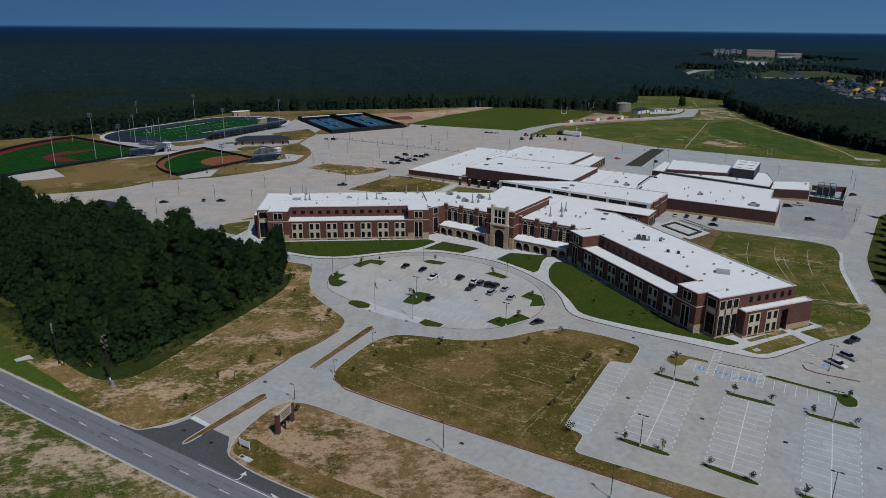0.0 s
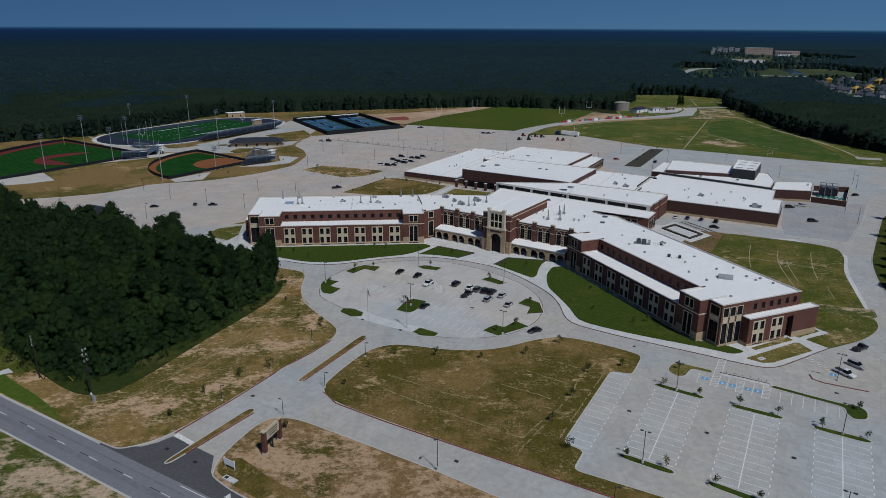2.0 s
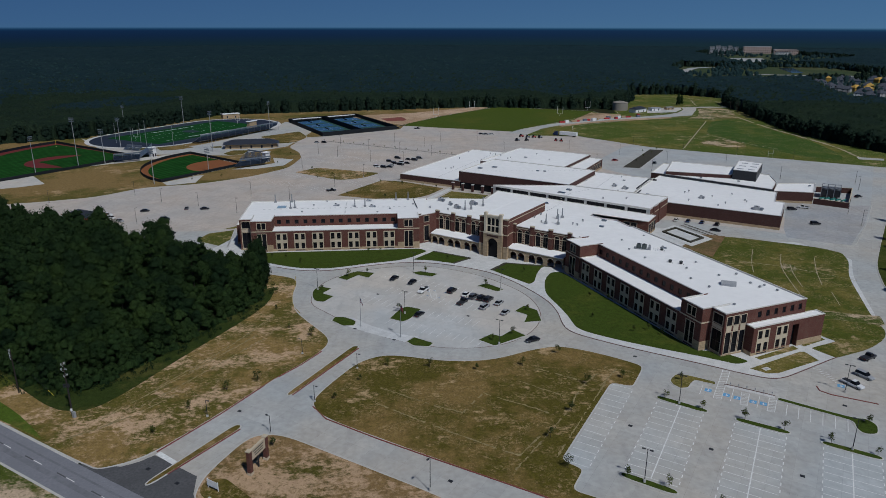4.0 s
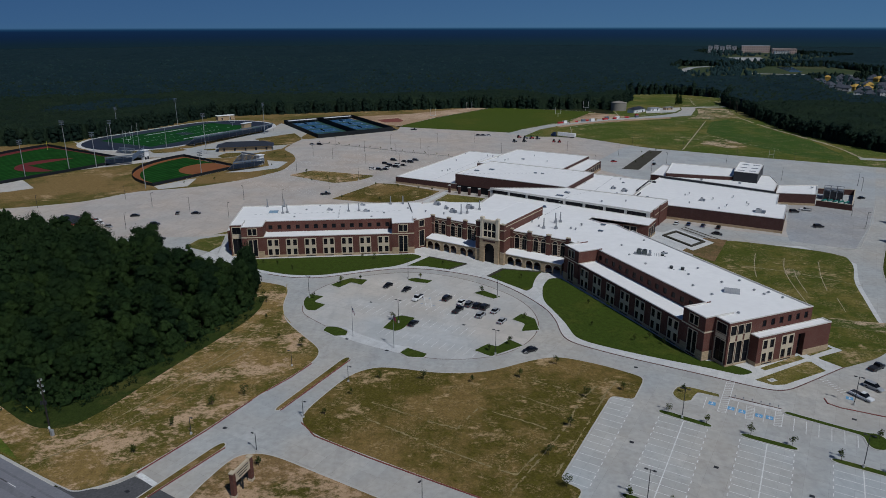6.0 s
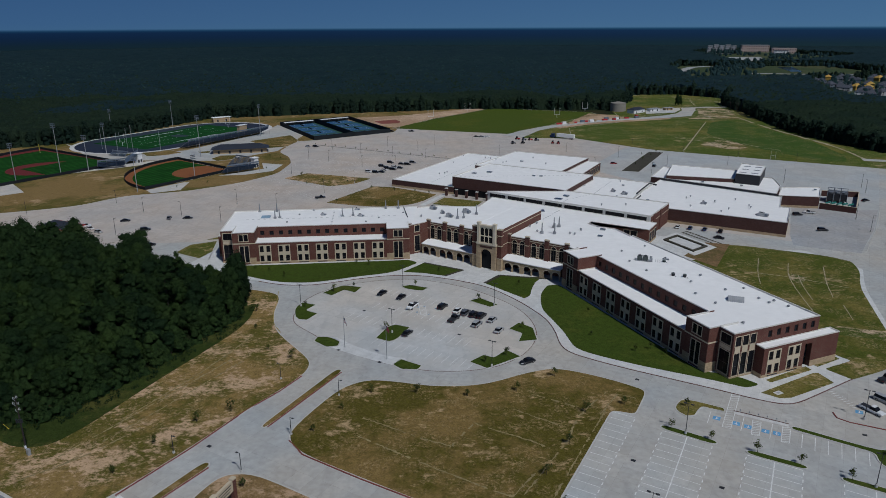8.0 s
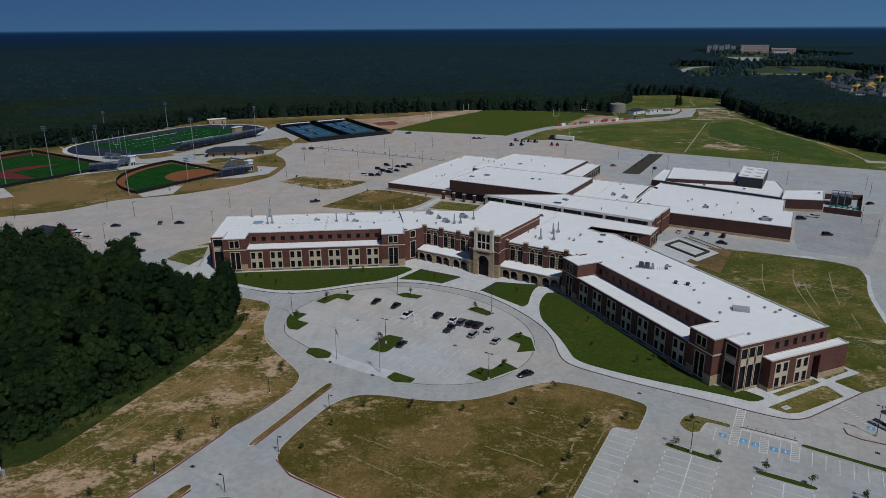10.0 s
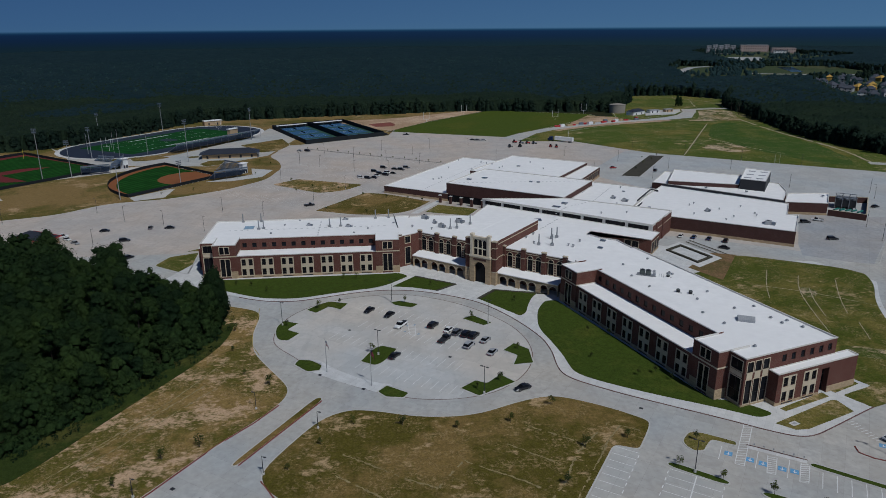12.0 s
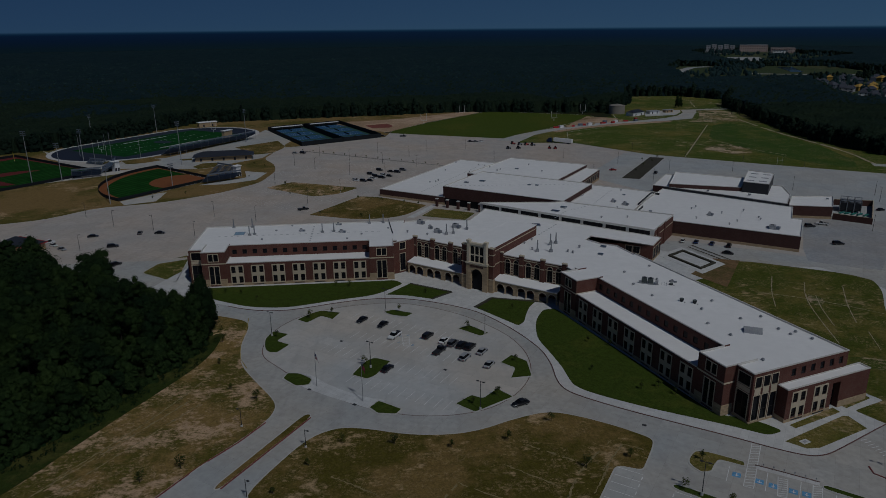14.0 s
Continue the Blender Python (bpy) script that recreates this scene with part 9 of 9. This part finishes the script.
def ribbed_unit(x, y, z, a):
    """A long low intake hood with a ribbed saddle roof."""
    ob = thing("intake_hood", (x, y, z), "long low ribbed grey intake hood on the roof", "roof hood")
    m = pose(x, y, z, 0, 0, a)
    part("curb", box(bmesh.new(), m, 4.6, 3.0, 0.4), "steel", ob)
    for k in range(9):
        bm = bmesh.new()
        x0, x1 = -2.25 + 0.5 * k, -1.79 + 0.5 * k
        ring = [(-1.6, 0.4), (-1.45, 1.0), (0.0, 1.75), (1.45, 1.0), (1.6, 0.4)]
        u, w = [bm.verts.new(m @ Vector((x0, p, q))) for p, q in ring], [bm.verts.new(m @ Vector((x1, p, q))) for p, q in ring]
        for i in range(4):
            bm.faces.new((u[i], w[i], w[i + 1], u[i + 1]))
        bm.faces.new(u)
        bm.faces.new(w[::-1])
        part("rib", bm, "unit_grey", ob)


chiller(77.0, 254.4, ZW, -22)
fan_unit(83.4, 252.6, ZW, -22, 0.9)
unit(84.8, 255.0, ZW, 1.8, 1.2, 0.7, -22)
fan_unit(82.1, 239.0, ZW, -22)
fan_unit(85.4, 237.5, ZW, -22)
ribbed_unit(93.8, 217.4, ZW, -20)
cover = thing("roof_skylight", (-68.9, 314.9, ZW), "low roof frame under a pale blue cover", "skylight")
m = pose(-68.9, 314.9, ZW, 0, 0, 5)
part("frame", box(bmesh.new(), m, 4.0, 4.6, 0.45), "unit_grey", cover)
for d in (-0.97, 0.97):
    for e in (-1.1, 1.1):
        part("panel", box(bmesh.new(), m @ Matrix.Translation((d, e, 0.454)), 1.8, 2.0, 0.08), "blue_cover", cover)
for x, y in ((71.8, 264.5), (81.8, 270.2), (74.7, 243.5), (71.7, 253.3), (80.4, 257.4), (91.0, 238.7), (85.8, 232.8), (83.7, 222.7), (86.9, 215.2), (94.0, 225.7), (100.1, 226.8), (101.2, 218.6), (102.7, 215.1), (104.8, 216.6), (89.0, 201.0), (107.0, 212.3),
             (-55, 318), (-50, 325), (-20, 312), (-10, 320), (-58, 306), (-25, 306)):
    vent(x, y, ZW)
for a, b, z, s in ((13.6, 124.5, 6.95, 2.2), (20.5, 121.3, 6.95, 3.0), (88, 112, 6.55, 5), (60, 122, 6.55, 2.4)):
    x, y = site(a, b)
    unit(x, y, z, s, s * 0.7, 1.2, -30)
for a, b, z in ((-45, 175, 7.75), (-60, 190, 7.75), (-70, 165, 7.75), (20, 84, 9.45), (30, 90, 9.45), (0, 92, 9.45), (70, 110, 6.55), (80, 128, 6.55), (50, 130, 6.55), (10, 150, 6.95), (-10, 154, 6.95)):
    vent(*site(a, b), z)



def hatch(x, y, z, s_, a=-30):
    """A low roof curb with a dark lid."""
    ob = thing("roof_hatch", (x, y, z), "small dark roof hatch on a low curb", "roof hatch", "roof hatches")
    m = pose(x, y, z, 0, 0, a)
    part("curb", box(bmesh.new(), m, s_, s_ * 0.7, 0.4), "unit_grey", ob)
    part("lid", box(bmesh.new(), m @ Matrix.Translation((0, 0, 0.404)), s_ * 1.08, s_ * 0.78, 0.14), "bleacher_blue", ob)


for x, y, z, s_ in ((35.1, 422.7, 9.75, 2.8), (26.2, 419.5, 9.75, 2.4), (59.6, 412.0, 9.75, 1.6), (63.5, 410.6, 9.75, 1.6), (59.0, 466.0, 7.75, 2.0), (71.7, 293.9, 12.55, 1.9), (68.6, 284.9, 12.55, 1.7), (69.6, 364.5, 9.45, 2.6), (107.2, 398.6, 6.95, 1.3),
                    (110.9, 364.8, 6.95, 1.3), (152.0, 401.5, 7.95, 1.2), (169.7, 392.0, 7.95, 1.4), (207.8, 388.0, 6.25, 1.2)):
    hatch(x, y, z, s_)


def skylight(x, y, z, sx, sy, a=-30):
    """A flat dark glazed rooflight in a pale curb frame."""
    ob = thing("skylight", (x, y, z), "flat dark glazed skylight set in the white roof", "skylight", "roof skylights")
    m = pose(x, y, z, 0, 0, a)
    part("curb", box(bmesh.new(), m, sx, sy, 0.3), "unit_grey", ob)
    part("pane", box(bmesh.new(), m @ Matrix.Translation((0, 0, 0.304)), sx - 0.3, sy - 0.3, 0.06), "dkblue", ob, "dark tinted glazing")


for x, y, z, sx, sy, a in ((50.4, 324.4, 12.55, 4.4, 3.2, 0), (64.7, 358.6, 9.45, 3.8, 2.4, -30), (84.2, 399.6, 6.95, 3.8, 3.6, -30), (89.2, 409.2, 6.95, 4.0, 3.6, -30)):
    skylight(x, y, z, sx, sy, a)
for x, y, z in ((6.0, 446.6, 3.95), (9.4, 448.5, 3.95), (10.9, 451.7, 3.95), (15.7, 482.2, 3.95), (23.0, 507.3, 3.95), (30.5, 475.5, 3.95), (48.9, 464.3, 7.75), (39.8, 476.2, 7.75), (36.5, 479.0, 7.75), (43.0, 472.0, 7.75), (143.0, 360.3, 6.95), (155.0, 364.5, 6.95), (144.3, 346.2, 6.95), (155.9, 348.6, 6.95), (89.9, 369.3, 6.95), (94.2, 365.3, 6.95), (97.0, 372.0, 6.95), (62.7, 293.7, 12.55), (59.1, 287.3, 12.55), (46.4, 303.6, 12.55), (128.0, 352.0, 6.95), (135, 372, 6.95)):
    vent(x, y, z)

# ---- far settlement ----
for g, m_, lab in zip(GLADES, ("glade", "glade", "glade"), ("open green land by the far pond", "pale open land round the far halls", "open ground of the far estate")):
    sheet("clearing", g, m_, 0.3 if "pond" in lab else 0.33 if "halls" in lab else 0.36, lab, "clearing")
M["water"] = glass_dark("pond_water", (0.045, 0.060, 0.070), 0.12)
sheet("pond", rounded([(706, 1432), (730, 1432), (790, 1600), (756, 1600)], 1), "water", 0.5, "still pale pond in the far clearing", "pond")
sheet("far_road", [(488, 1440), (524, 1540), (562, 1605), (610, 1636), (640, 1610), (612, 1618), (574, 1590), (540, 1530), (504, 1438)], "concrete_grey", 0.5, "pale curving road in the far clearing", "road")
sheet("far_road", [(600, 1384), (700, 1350), (840, 1318), (842, 1334), (702, 1366), (602, 1400)], "concrete_grey", 0.52, "pale straight road in the far clearing", "road")
sheet("far_lot", [(760, 1860), (850, 1850), (930, 2070), (840, 2075)], "concrete_grey", 0.5, "pale parking lot before the far halls", "pavement")


def far_block(x, y, a, sx, sy, h, storeys, wall, roof, label):
    ob = thing("far_building", (x, y, 0.3), label, "building", "far buildings")
    m = pose(x, y, 0.3, 0, 0, a)
    part("wall", box(bmesh.new(), m, sx, sy, h), wall, ob)
    part("roof", box(bmesh.new(), m @ Matrix.Translation((0, 0, h)), sx + 1, sy + 1, 0.9), roof, ob)
    n_ = max(3, int(sx / 7))
    for s in range(storeys):
        for i in range(n_):
            bm = bmesh.new()
            box(bm, m @ Matrix.Translation((-sx / 2 + (i + 0.5) * sx / n_, -sy / 2 - 0.1, (s + 0.3) * h / storeys)), sx / n_ * 0.36, 0.3, h / storeys * 0.4)
            part("window", bm, "glass", ob)


M["far_wall"] = plain("pale_grey_stucco", (0.33, 0.325, 0.33), 0.8)
for i in range(5):
    far_block(882 + 17 * i, 2330 - 5 * i, -20, 14, 22, 24 + 3 * (i % 2), 5, "far_wall", "far_wall", "pale many-storeyed block rising over the forest")
M["pink"] = plain("pale_pink_stucco", (0.44, 0.34, 0.30), 0.8)
far_block(1075, 2440, -18, 86, 40, 22, 3, "pink", "far_wall", "long pale hall rising over the forest")
far_block(1120, 2330, -18, 70, 40, 15, 2, "pink", "pink", "long pale hall rising over the forest")
far_block(1070, 2240, -18, 40, 26, 11, 2, "white", "dkroof", "low pale hall in the far clearing")
M["slate"] = plain("grey_shingle", (0.060, 0.066, 0.082), 0.9, vary=0.3)
M["sheathing"] = plain("yellow_sheathing", (0.42, 0.26, 0.06), 0.8)


def far_house(x, y, a, s, wall, roof):
    ob = thing("far_house", (x, y, 0.3), "two-storey house with hipped roof in the far estate", "house", "houses of the far estate")
    m = pose(x, y, 0.3, 0, 0, a)
    part("wall", box(bmesh.new(), m, 12 * s, 10 * s, 5.6), wall, ob)
    bm = bmesh.new()
    X, Y = 6.6 * s, 5.6 * s
    v = [bm.verts.new(m @ Vector(p)) for p in ((-X, -Y, 5.6), (X, -Y, 5.6), (X, Y, 5.6), (-X, Y, 5.6), (-X + Y * 0.8, 0, 9.4), (X - Y * 0.8, 0, 9.4))]
    for f_ in ((0, 1, 5, 4), (1, 2, 5), (2, 3, 4, 5), (3, 0, 4), (3, 2, 1, 0)):
        bm.faces.new([v[k_] for k_ in f_])
    part("roof", bm, roof, ob)
    for k_ in (-1, 1):
        for z_ in (1.0, 3.6):
            bm = bmesh.new()
            box(bm, m @ Matrix.Translation((k_ * 3.2 * s, -5.05 * s, z_)), 1.6, 0.2, 1.3)
            part("window", bm, "glass", ob)


for x, y in ((604.7, 1033.4), (612.0, 1018.0), (733.5, 1189.6)):
    far_house(x, y, 15, 1.05, "sheathing", "sheathing")
for i in range(150):
    u_, v_ = rng.random(), rng.random()
    x, y = 545 + 70 * v_ + 300 * u_, 880 + 400 * v_ + 20 * u_
    if inside(x, y, GLADES[2]):
        yellow = rng.random() < 0.07
        far_house(x, y, rng.choice((-30, 60, 15)), rng.uniform(0.8, 1.05), "sheathing" if yellow else rng.choice(("far_wall", "bleacher", "white", "far_wall")), "sheathing" if yellow and rng.random() < 0.5 else "slate")
